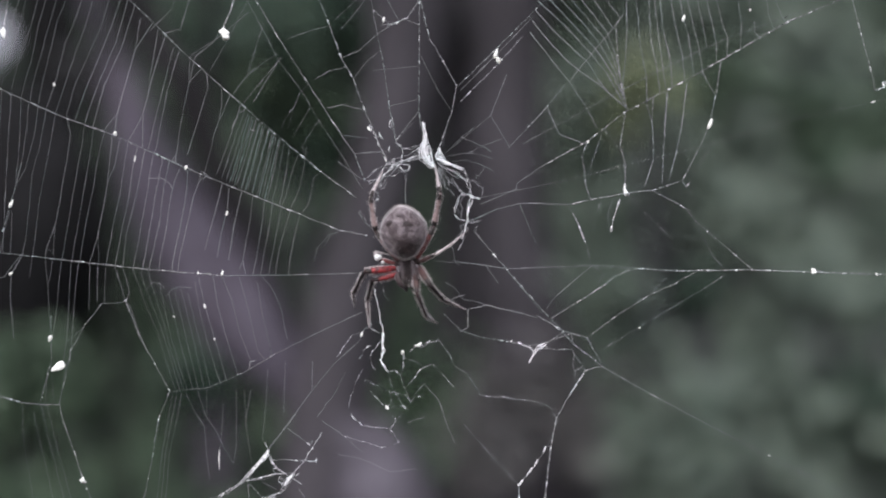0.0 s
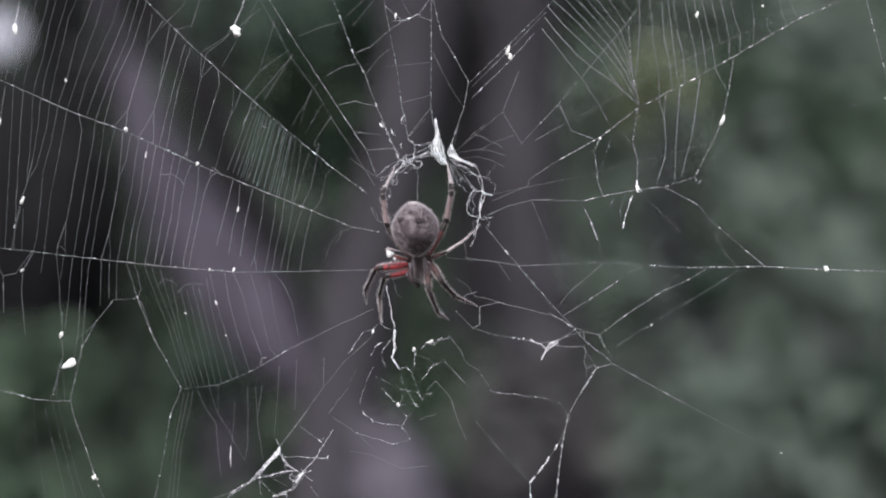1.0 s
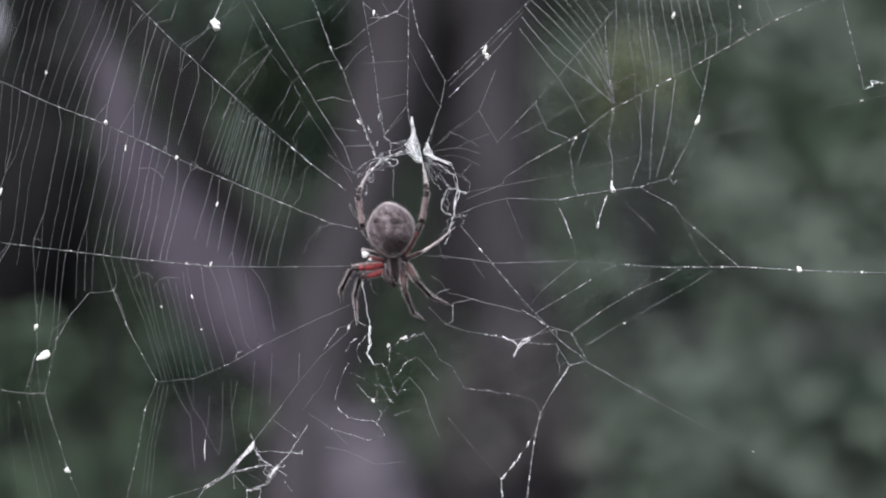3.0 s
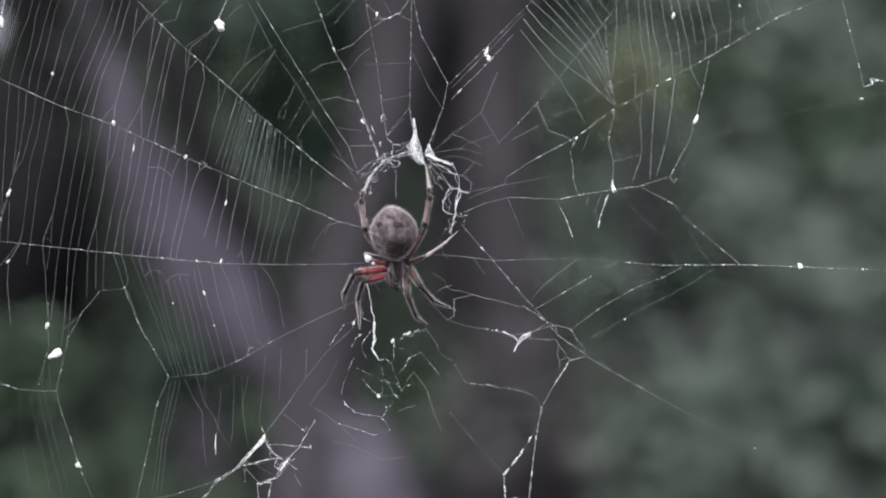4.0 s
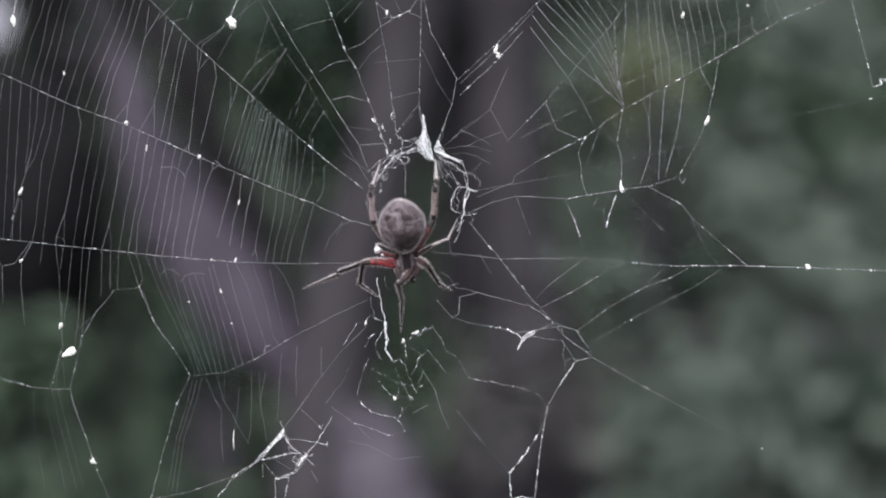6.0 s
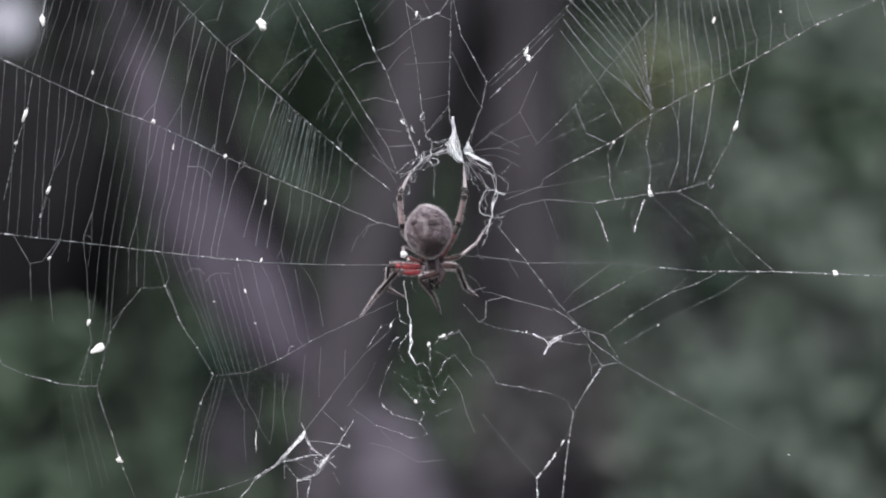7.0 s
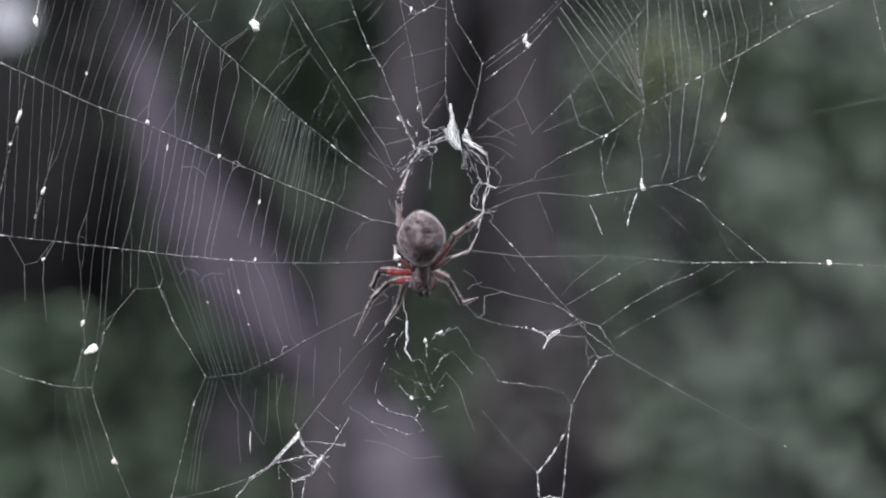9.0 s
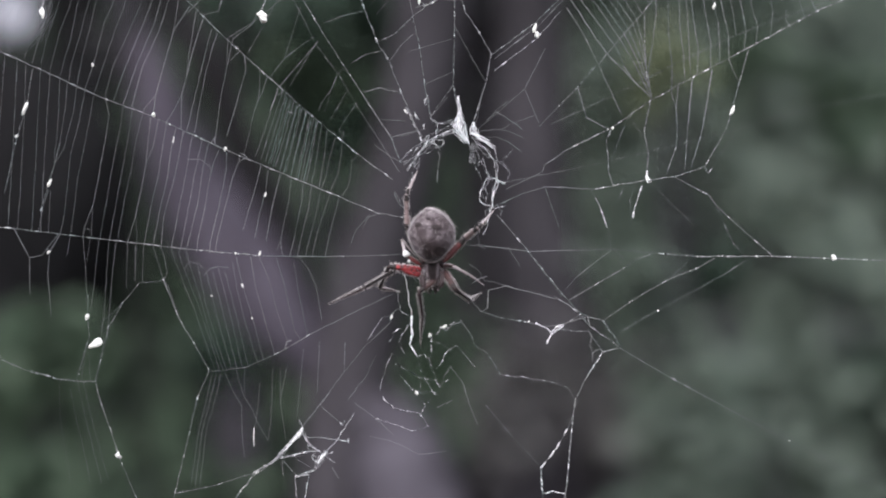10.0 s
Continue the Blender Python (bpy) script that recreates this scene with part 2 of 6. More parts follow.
def litter_material():
    m, nodes, links, b = material("brown leaf litter", 0.95, 0.1)
    v = nodes.new("ShaderNodeTexVoronoi")
    v.inputs["Scale"].default_value = 17
    c = nodes.new("ShaderNodeTexCoord")
    links.new(c.outputs["Object"], v.inputs[0])
    sep = nodes.new("ShaderNodeSeparateColor")
    links.new(v.outputs["Color"], sep.inputs[0])
    leaf = ramp(nodes, links, sep.outputs[0], ((0.0, (0.02, 0.016, 0.013)), (0.5, (0.045, 0.034, 0.025)), (0.85, (0.08, 0.058, 0.038)), (1.0, (0.05, 0.055, 0.03))))
    wide = ramp(nodes, links, grain(nodes, links, 0.7, 5, 0.6), ((0.35, (0.45, 0.45, 0.45)), (0.65, (1, 1, 1))))
    mul = nodes.new("ShaderNodeMix")
    mul.data_type, mul.blend_type = "RGBA", "MULTIPLY"
    mul.inputs[0].default_value = 1
    links.new(leaf, mul.inputs[6])
    links.new(wide, mul.inputs[7])
    links.new(mul.outputs[2], b.inputs["Base Color"])
    relief(nodes, links, b, sep.outputs[1], 0.7, 0.02)
    return m


LITTER = litter_material()
# The distant wood's shade is this sheet's own dark colour.
WOODS = plain("dark sheet for deep woodland shade", (0.028, 0.036, 0.03), (0.062, 0.078, 0.064), 1.6, 1.0, 0.0, 0.2, 0.05)


# The sky's brightness in the gap is put into this pale colour.
SKY_PANEL = plain("pale panel for bright sky", (0.42, 0.415, 0.47), (0.56, 0.55, 0.62), 3.0, 1.0, 0.0, 0.2, 0.02)


# ---- building helpers ----
def part(name, bm, mat, parent, label=""):
    me = bpy.data.meshes.new(name)
    bm.to_mesh(me)
    bm.free()
    return mesh_part(name, me, mat, parent, label)


def mesh_part(name, me, mat, parent, label=""):
    me.materials.append(mat)
    ob = new(name, me)
    ob.parent = parent
    if label:
        tagged(ob, label)
    return ob


def tube(points, radii, sides=6, closed=True):
    """A bmesh tube along points."""
    verts, faces = tube_data(points, radii, sides, closed)
    bm = bmesh.new()
    vs = [bm.verts.new(v) for v in verts]
    for f in faces:
        bm.faces.new([vs[k] for k in f])
    for f in bm.faces:
        f.smooth = True
    return bm


def tube_data(points, radii, sides, closed=True, base=0):
    pts = [Vector(p) for p in points]
    verts, faces = [], []
    for i, p in enumerate(pts):
        d = (pts[min(i + 1, len(pts) - 1)] - pts[max(i - 1, 0)]).normalized()
        a = d.cross(Vector((0, 0, 1)) if abs(d.z) < 0.9 else Vector((1, 0, 0))).normalized()
        b = d.cross(a)
        for k in range(sides):
            w = 2 * math.pi * k / sides
            verts.append(p + (a * math.cos(w) + b * math.sin(w)) * radii[i])
    for i in range(len(pts) - 1):
        for k in range(sides):
            n = (k + 1) % sides
            faces.append((base + i * sides + k, base + i * sides + n, base + (i + 1) * sides + n, base + (i + 1) * sides + k))
    if closed:
        faces.append(tuple(base + k for k in range(sides))[::-1])
        faces.append(tuple(base + (len(pts) - 1) * sides + k for k in range(sides)))
    return verts, faces


def raw_mesh(name, verts, faces):
    me = bpy.data.meshes.new(name)
    me.from_pydata([tuple(v) for v in verts], [], faces)
    me.polygons.foreach_set("use_smooth", [True] * len(me.polygons))
    me.update()
    return me


# ---- the woodland behind ----
def far(u, v, d):
    """The place d metres from the eye in the direction of (u, v)."""
    return Vector(((u - 784) / 2926 * d, EYE.y + d, 1.5 + (441 - v) / 2926 * d))


def make_ground():
    bm = bmesh.new()
    n = 40
    grid = [[None] * (n + 1) for _ in range(n + 1)]
    for i in range(n + 1):
        for j in range(n + 1):
            a, b = (i / n * 2 - 1), (j / n * 2 - 1)
            x, y = 300 * a * abs(a) ** 1.5, 300 * b * abs(b) ** 1.5
            z = noise.noise((x * 0.4, y * 0.4, 0)) * 0.06 * min(1, 30 / (1 + abs(x) + abs(y)))
            grid[i][j] = bm.verts.new((x, y, z))
    for i in range(n):
        for j in range(n):
            bm.faces.new((grid[i][j], grid[i + 1][j], grid[i + 1][j + 1], grid[i][j + 1]))
    ob = part("ground", bm, LITTER, None)
    tagged(ob, "brown leaf-littered woodland floor under the trees", "ground", kind="structure")


def limb(name, nodes, parent, mat, label=""):
    """A gnarled limb through nodes of (place, radius)."""
    pts, radii = [], []
    for k in range(len(nodes) - 1):
        (p, r), (q, s) = nodes[k], nodes[k + 1]
        for i in range(10):
            w = i / 10
            c = p.lerp(q, w)
            j = noise.noise_vector(c * 6) * r * 0.25
            pts.append(c + j)
            radii.append((r + (s - r) * w) * (1 + 0.12 * noise.noise(c * 14)))
    pts.append(nodes[-1][0])
    radii.append(nodes[-1][1])
    return part(name, tube(pts, radii, 16), mat, parent, label)


def leaf_cloud(rng, count, spread, size):
    """Vertices and faces of many folded leaves scattered by spread()."""
    verts, faces = [], []
    for _ in range(count):
        c = Vector(spread())
        d = Vector((rng.uniform(-1, 1), rng.uniform(-1, 1), rng.uniform(-1, 0.3))).normalized()
        n = Vector((rng.uniform(-0.7, 0.7), rng.uniform(-1, 0.2), rng.uniform(0.2, 1)))
        side = d.cross(n).normalized()
        up = side.cross(d)
        s = size * rng.uniform(0.6, 1.3)
        k = len(verts)
        verts += [c, c + d * s * 0.5 + side * s * 0.28 + up * s * 0.08, c + d * s, c + d * s * 0.5 - side * s * 0.28 + up * s * 0.08]
        faces += [(k, k + 1, k + 2), (k, k + 2, k + 3)]
    return verts, faces


def blob_spread(rng, blobs):
    """Scatters inside a set of (centre, radius) clumps, denser at their skins."""
    weights = [r ** 2 for _, r in blobs]

    def draw():
        c, r = rng.choices(blobs, weights)[0]
        d = Vector((rng.gauss(0, 1), rng.gauss(0, 1), rng.gauss(0, 1))).normalized()
        return c + d * r * rng.uniform(0.35, 1.05) ** 0.6
    return draw


def make_tree(label, category, nodes, branches, blobs, count, size, bark_mat, leaf_mat, seed):
    rng = random.Random(seed)
    base = nodes[0][0]
    tree = new("tree")
    tree.location = base
    inv = -base
    limb("trunk", [(p + inv, r) for p, r in nodes], tree, bark_mat)
    for b in branches:
        limb("branch", [(p + inv, r) for p, r in b], tree, bark_mat)
    if blobs:
        v, f = leaf_cloud(rng, count, blob_spread(rng, [(c + inv, r) for c, r in blobs]), size)
        mesh_part("crown", raw_mesh("crown", v, f), leaf_mat, tree)
    tagged(tree, label, category)


def make_shrub(label, u, v, d, r, count, size, leaf_mat, seed, clumps=7, stems=4, stem_mat=BARK_MID, stout=1.0):
    rng = random.Random(seed)
    c = far(u, v, d)
    base = Vector((c.x, c.y, 0))
    shrub = new("shrub")
    shrub.location = base
    blobs = []
    for k in range(clumps):
        o = Vector((rng.uniform(-1, 1), rng.uniform(-0.6, 0.6), rng.uniform(-1, 1))) * r * 0.75
        blobs.append((c - base + o, r * rng.uniform(0.3, 0.55)))
    for k in range(stems):
        t = blobs[k][0]
        foot = Vector((rng.uniform(-0.1, 0.1), rng.uniform(-0.05, 0.05), 0))
        limb("stem", [(foot, 0.008 * stout), (foot.lerp(t, 0.5) + Vector((0.05, 0, 0.08)), 0.0055 * stout), (t, 0.003 * stout)], shrub, stem_mat)
    vv, ff = leaf_cloud(rng, count, blob_spread(rng, blobs), size)
    mesh_part("crown", raw_mesh("crown", vv, ff), leaf_mat, shrub)
    tagged(shrub, label, "shrub")


def make_woods():
    make_ground()
    f = far
    # pale leaning tree: its limb sweeps up and across behind the capture spiral
    d = 1.35
    make_tree("pale grey smooth-barked tree with a leaning limb", "tree",
              [(Vector((f(650, 0, d).x, EYE.y + d, 0)), 0.07), (f(640, 1500, d), 0.06), (f(620, 1000, d), 0.045), (f(590, 780, d), 0.034), (f(570, 700, d), 0.028)],
              # The limb's top is drawn extra thin, which dims it like shade.
              [[(f(580, 740, d), 0.022), (f(512, 672, d), 0.02), (f(430, 580, d), 0.036), (f(336, 435, d), 0.036), (f(250, 250, d), 0.021), (f(172, 40, d), 0.0055), (f(95, -300, d), 0.006), (f(20, -800, d), 0.008)],
               [(f(188, 100, d), 0.004), (f(80, -250, d), 0.005), (f(-150, -600, d), 0.003)]],
              [(f(-60, -1000, d), 0.22), (f(-300, -1300, d), 0.25), (f(200, -1400, d), 0.2)], 220, 0.05, BARK_PALE, LEAF_MID, 3)
    # broken pale stump in front of it
    d = 1.0
    make_tree("pale grey broken tree stump with a splintered top", "tree stump",
              [(Vector((f(760, 0, d).x, EYE.y + d, 0)), 0.055), (f(735, 1500, d), 0.046), (f(700, 1000, d), 0.038), (f(668, 860, d), 0.032), (f(645, 800, d), 0.022)],
              [[(f(645, 820, d), 0.014), (f(620, 775, d), 0.008), (f(605, 740, d), 0.003)], [(f(680, 850, d), 0.014), (f(690, 790, d), 0.006), (f(700, 760, d), 0.003)]],
              [], 0, 0, BARK_MID, LEAF_DARK, 8)
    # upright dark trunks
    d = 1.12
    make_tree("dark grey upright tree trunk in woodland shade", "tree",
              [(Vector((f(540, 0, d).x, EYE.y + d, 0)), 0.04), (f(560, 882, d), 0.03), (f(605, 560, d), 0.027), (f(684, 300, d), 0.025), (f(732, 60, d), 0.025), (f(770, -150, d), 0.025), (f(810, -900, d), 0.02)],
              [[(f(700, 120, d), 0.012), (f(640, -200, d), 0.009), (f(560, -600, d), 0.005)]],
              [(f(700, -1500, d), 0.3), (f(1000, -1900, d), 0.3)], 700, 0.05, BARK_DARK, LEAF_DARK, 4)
    d = 2.1
    make_tree("dark grey straight tree trunk behind the web", "tree",
              [(Vector((f(930, 0, d).x, EYE.y + d, 0)), 0.1), (f(965, 900, d), 0.084), (f(950, 720, d), 0.068), (f(932, 580, d), 0.057), (f(911, 480, d), 0.047), (f(905, 400, d), 0.045), (f(920, 0, d), 0.044), (f(940, -500, d), 0.035)],
              [[(f(915, 300, d), 0.02), (f(800, -200, d), 0.013), (f(700, -500, d), 0.006)]],
              [(f(900, -1300, d), 0.6)], 900, 0.06, BARK_TALL, LEAF_DARK, 5)
    # This added trunk stands for the shaded side of the trunk beside it.
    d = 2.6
    make_tree("slender added trunk with shade in its bark colour", "tree",
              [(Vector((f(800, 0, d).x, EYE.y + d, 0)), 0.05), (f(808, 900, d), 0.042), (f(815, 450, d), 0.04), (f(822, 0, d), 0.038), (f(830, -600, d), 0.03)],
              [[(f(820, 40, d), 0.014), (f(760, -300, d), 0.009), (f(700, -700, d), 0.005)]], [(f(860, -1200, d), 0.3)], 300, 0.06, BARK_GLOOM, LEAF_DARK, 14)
    # A dark leaning trunk is drawn for the shaded gap beside the limb.
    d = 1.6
    make_tree("slender leaning tree as the shaded gap behind a paler limb", "tree",
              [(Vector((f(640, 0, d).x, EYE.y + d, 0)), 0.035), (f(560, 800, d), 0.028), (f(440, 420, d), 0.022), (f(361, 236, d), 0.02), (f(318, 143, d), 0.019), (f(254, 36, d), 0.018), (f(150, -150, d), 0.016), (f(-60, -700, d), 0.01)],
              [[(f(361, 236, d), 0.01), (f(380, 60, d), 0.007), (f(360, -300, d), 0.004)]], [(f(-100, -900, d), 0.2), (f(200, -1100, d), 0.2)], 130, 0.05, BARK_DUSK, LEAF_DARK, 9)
    # Two near-black trunks carry the deep shade at the left.
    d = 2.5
    make_tree("tree trunk with deep shade in its near-black colour", "tree",
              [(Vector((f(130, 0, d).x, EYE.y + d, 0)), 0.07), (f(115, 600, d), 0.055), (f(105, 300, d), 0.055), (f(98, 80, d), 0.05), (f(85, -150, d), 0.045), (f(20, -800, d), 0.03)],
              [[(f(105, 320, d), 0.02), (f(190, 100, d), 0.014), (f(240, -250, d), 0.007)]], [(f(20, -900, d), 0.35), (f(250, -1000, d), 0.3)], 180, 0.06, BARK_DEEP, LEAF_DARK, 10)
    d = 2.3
    make_tree("thick tree trunk with deep shade in its near-black colour", "tree",
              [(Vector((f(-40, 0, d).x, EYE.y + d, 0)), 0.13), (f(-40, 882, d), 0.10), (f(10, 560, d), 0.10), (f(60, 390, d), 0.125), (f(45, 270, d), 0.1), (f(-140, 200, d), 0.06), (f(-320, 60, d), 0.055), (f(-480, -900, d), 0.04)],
              [[(f(-40, 250, d), 0.03), (f(-260, 150, d), 0.02), (f(-520, 0, d), 0.01)]], [(f(-480, -1000, d), 0.4), (f(-300, -1300, d), 0.35)], 220, 0.06, BARK_SHADED, LEAF_DARK, 6)
    make_shrub("grey-green leafy shrub in the shade", 1330, 330, 2.6, 0.36, 3500, 0.06, LEAF, 11)
    make_shrub("grey-green leafy shrub with sparse stems", 1400, 800, 2.2, 0.28, 2000, 0.05, LEAF, 12)
    make_shrub("shrub with yellowing leaves", 1150, 155, 2.1, 0.045, 120, 0.035, LEAF_YELLOW, 13, 5)
    make_shrub("tall shrub with grey-green leaves", 1285, 250, 3.0, 0.22, 1800, 0.06, LEAF, 26)
    make_shrub("tall shrub with grey-green leaves", 1290, 400, 3.3, 0.24, 900, 0.06, LEAF, 31)
    for u, v, r, k in ((1090, 400, 0.17, 41), (1215, 415, 0.17, 42), (1310, 280, 0.16, 43), (1500, 405, 0.17, 44)):
        make_shrub("tall shrub with grey-green leaves", u, v, 2.35, r * 0.62, 260, 0.05, LEAF, k)
    make_shrub("tall shrub with grey-green leaves", 1480, 385, 2.2, 0.1, 240, 0.05, LEAF, 46)
    make_shrub("thin sapling with grey-green leaves", 1320, 370, 2.2, 0.05, 110, 0.04, LEAF, 47, 5)
    make_shrub("thin sapling with grey-green leaves", 1010, 570, 2.6, 0.08, 130, 0.045, LEAF, 48, 6)
    make_shrub("thin added sapling with withered leaves", 1160, 850, 2.3, 0.07, 110, 0.045, LEAF_BROWN, 49, 6)
    for u, v, r, k in ((1085, 745, 0.08, 50), (1245, 830, 0.07, 51), (1505, 800, 0.07, 52)):
        make_shrub("thin sapling with grey-green leaves", u, v, 2.4, r, 110, 0.045, LEAF, k, 6)
    make_shrub("dark green leafy shrub", 550, 110, 2.5, 0.12, 300, 0.05, LEAF_MID, 45)
    make_shrub("pale grey-green leafy shoot", 1375, 780, 2.0, 0.11, 520, 0.04, LEAF, 22, 7)
    make_shrub("pale grey-green leafy shoot", 1530, 230, 2.2, 0.09, 150, 0.05, LEAF_MID, 23, 5)
    make_shrub("thin sapling with a few pale leaves", 1064, 815, 1.9, 0.012, 26, 0.02, LEAF_PALE, 24, 4)
    make_shrub("grey-green leafy shrub with sparse stems", 1470, 870, 2.3, 0.1, 700, 0.045, LEAF, 27)
    # Dark shrubs like these two are set where patches of deep shade lie.
    make_shrub("dark leafy shrub with deep shade in its leaf colour", 1525, 720, 1.9, 0.05, 220, 0.04, LEAF_DARK, 25, 5)
    make_shrub("dark leafy shrub with deep shade in its leaf colour", 345, 650, 2.3, 0.05, 160, 0.045, LEAF_DARK, 76, 6)
    make_shrub("dark green leafy shrub", 105, 790, 2.0, 0.14, 850, 0.05, LEAF_MID, 14)
    make_shrub("dark green leafy shrub", 110, 905, 2.2, 0.1, 420, 0.05, LEAF_MID, 61)
    make_shrub("tall shrub with grey-green leaves", 1085, 590, 2.7, 0.1, 420, 0.05, LEAF, 62)
    make_shrub("dark leafy shrub with deep shade in its leaf colour", 1245, 520, 2.0, 0.022, 90, 0.035, LEAF_DARK, 63, 5)
    make_shrub("dark leafy shrub with deep shade in its leaf colour", 1460, 665, 2.0, 0.022, 90, 0.03, LEAF_DARK, 64, 5)
    make_shrub("grey-green leafy shrub with sparse stems", 1330, 640, 2.3, 0.12, 320, 0.045, LEAF, 65)
    make_shrub("dark green leafy shrub", 330, 940, 2.3, 0.07, 200, 0.05, LEAF_MID, 32)
    # young growth in front of the taller shrubs
    make_shrub("young shrub with dull green leaves", 90, 880, 1.75, 0.075, 340, 0.035, LEAF_MID, 77, 10)
    # Two saplings are added to lighten the lower trunk behind them.
    make_shrub("thin added sapling with withered leaves", 890, 790, 1.95, 0.07, 110, 0.035, LEAF_BROWN, 85, 8, 2)
    make_shrub("thin added sapling with withered leaves", 940, 640, 1.95, 0.055, 90, 0.035, LEAF_BROWN, 83, 8, 2)
    # Two sparse dark saplings are added to shade the limb's upper part.
    make_shrub("thin sapling added to dim the limb behind it", 205, 150, 1.25, 0.042, 36, 0.016, LEAF_SHADE, 80, 8, 1, BARK_DUSK, 0.5)
    make_shrub("thin sapling added to dim the limb behind it", 175, 30, 1.25, 0.042, 38, 0.016, LEAF_SHADE, 81, 8, 1, BARK_DUSK, 0.5)
    make_shrub("dark leafy shrub with deep shade in its leaf colour", 345, 20, 2.3, 0.045, 150, 0.04, LEAF_DARK, 84, 7)
    make_shrub("young shrub with dull green leaves", 1290, 150, 2.4, 0.06, 150, 0.04, LEAF_MID, 82, 8)
    make_shrub("young shrub with dull green leaves", 90, 650, 1.8, 0.06, 260, 0.035, LEAF_MID, 79, 10)
    make_shrub("young shrub with grey-green leaves", 1275, 850, 1.8, 0.055, 190, 0.035, LEAF, 78, 8)
    make_shrub("young shrub with grey-green leaves", 1290, 830, 1.9, 0.15, 700, 0.04, LEAF, 71, 14)
    make_shrub("young shrub with grey-green leaves", 1500, 850, 1.9, 0.13, 520, 0.04, LEAF, 72, 12)
    make_shrub("young shrub with grey-green leaves", 1490, 510, 1.9, 0.07, 230, 0.035, LEAF, 73, 8)
    make_shrub("young shrub with grey-green leaves", 1110, 560, 1.95, 0.055, 170, 0.035, LEAF, 74, 8)
    make_shrub("low shrub with withered grey-brown leaves", 1090, 730, 1.95, 0.075, 300, 0.035, LEAF_BROWN, 75, 10)
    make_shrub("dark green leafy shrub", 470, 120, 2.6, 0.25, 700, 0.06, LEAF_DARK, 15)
    make_shrub("low green shrub between the trunks", 800, 730, 2.4, 0.12, 150, 0.05, LEAF_MID, 16)
    make_shrub("tall shrub with dull green leaves", 1160, 640, 3.0, 0.36, 5200, 0.07, LEAF, 17, 20)
    make_shrub("tall shrub with grey-green leaves", 1450, 560, 3.2, 0.4, 5200, 0.07, LEAF, 19, 20)
    make_shrub("tall shrub with grey-green leaves", 1250, 830, 3.1, 0.3, 4200, 0.07, LEAF, 66, 18)
    make_shrub("tall shrub with grey-green leaves", 1520, 840, 3.1, 0.28, 3600, 0.07, LEAF, 67, 18)
    make_shrub("low shrub with withered grey-brown leaves", 1075, 760, 2.7, 0.14, 1500, 0.05, LEAF_BROWN, 68, 14)
    make_shrub("pale grey-green leafy shoot", 1375, 690, 2.1, 0.045, 110, 0.04, LEAF_PALE, 69, 6)
    make_shrub("tall shrub with grey-green leaves", 1130, 60, 3.2, 0.35, 2000, 0.07, LEAF, 20)
    # a dark sheet, coloured as shaded wood, closes the far side, with one gap to the sky
    rng = random.Random(21)
    gap = far(-24, 66, 6.0)
    bm = bmesh.new()
    # columns and rows lie closer together round the gap
    turn = math.degrees(math.atan2(gap.x, gap.y - EYE.y))
    columns = sorted([-115 + 230 * i / 240 for i in range(241)] + [turn - 1.5 + 0.0731 * i for i in range(42)])
    heights = sorted([7.0 * j / 100 for j in range(101)] + [gap.z - 0.15 + 0.00713 * j for j in range(42)])
    grid = []
    for degrees_round in columns:
        a = radians(degrees_round)
        line = []
        for z in heights:
            r = 6.0 + 0.35 * noise.noise((a * 6, z * 0.9, 3)) + 0.05 * z
            line.append(bm.verts.new((r * math.sin(a), EYE.y + r * math.cos(a), z - 0.05)))
        grid.append(line)
    for i in range(len(columns) - 1):
        for j in range(len(heights) - 1):
            quad = (grid[i][j], grid[i + 1][j], grid[i + 1][j + 1], grid[i][j + 1])
            middle = sum((q.co for q in quad), Vector()) / 4
            if (middle - EYE).angle(gap - EYE) > radians(0.66):
                bm.faces.new(quad)
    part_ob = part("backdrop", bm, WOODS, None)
    tagged(part_ob, "dark sheet coloured as deep shaded woodland in the distance", "woodland", kind="structure")

    # an added pale panel beyond the gap stands for the bright sky
    bm = bmesh.new()
    centre, rows_of = EYE + (gap - EYE) * 1.4, []
    for j in range(9):
        line = []
        for i in range(9):
            x, z = (i - 4) * 0.16, (j - 4) * 0.16
            line.append(bm.verts.new(centre + Vector((x, z * 0.9 + 0.08 * noise.noise((x * 3, z * 3, 1)), z))))
        rows_of.append(line)
    for j in range(8):
        for i in range(8):
            bm.faces.new((rows_of[j][i], rows_of[j][i + 1], rows_of[j + 1][i + 1], rows_of[j + 1][i]))
    tagged(part("backdrop", bm, SKY_PANEL, None), "pale panel that stands for sky in the woodland gap", "clearing", kind="structure")

    def scatter():
        while True:
            p = Vector((rng.uniform(-3.2, 3.2), EYE.y + rng.uniform(4.2, 5.4), rng.uniform(0.2, 3.4)))
            if (p - EYE).angle(gap - EYE) > radians(2.1):
                return p
    verts, faces = leaf_cloud(rng, 9000, scatter, 0.11)
    ob = mesh_part("far_leaves", raw_mesh("far_leaves", verts, faces), LEAF_MID, None)
    tagged(ob, "mass of dull green leaves in the distance", "foliage", kind="stuff")


make_woods()

# ---- the web ----
web = new("spider_web")
web.location = (0, 0, 1.5)
tagged(web, "large torn white orb web with a matted hub", "spider web")
TIMES = (0, 0.5, 1, 1.5, 2, 2.5, 4, 4.5, 5, 6.5, 7, 7.5, 8, 8.5, 9, 9.5, 10)
PULLS = []
MOVING = []
web_rng = random.Random(7)


def pull(u, v, du, dv):
    """How the breeze and the spider tug the web round (u, v) at TIMES."""
    PULLS.append((u, v, du, dv))


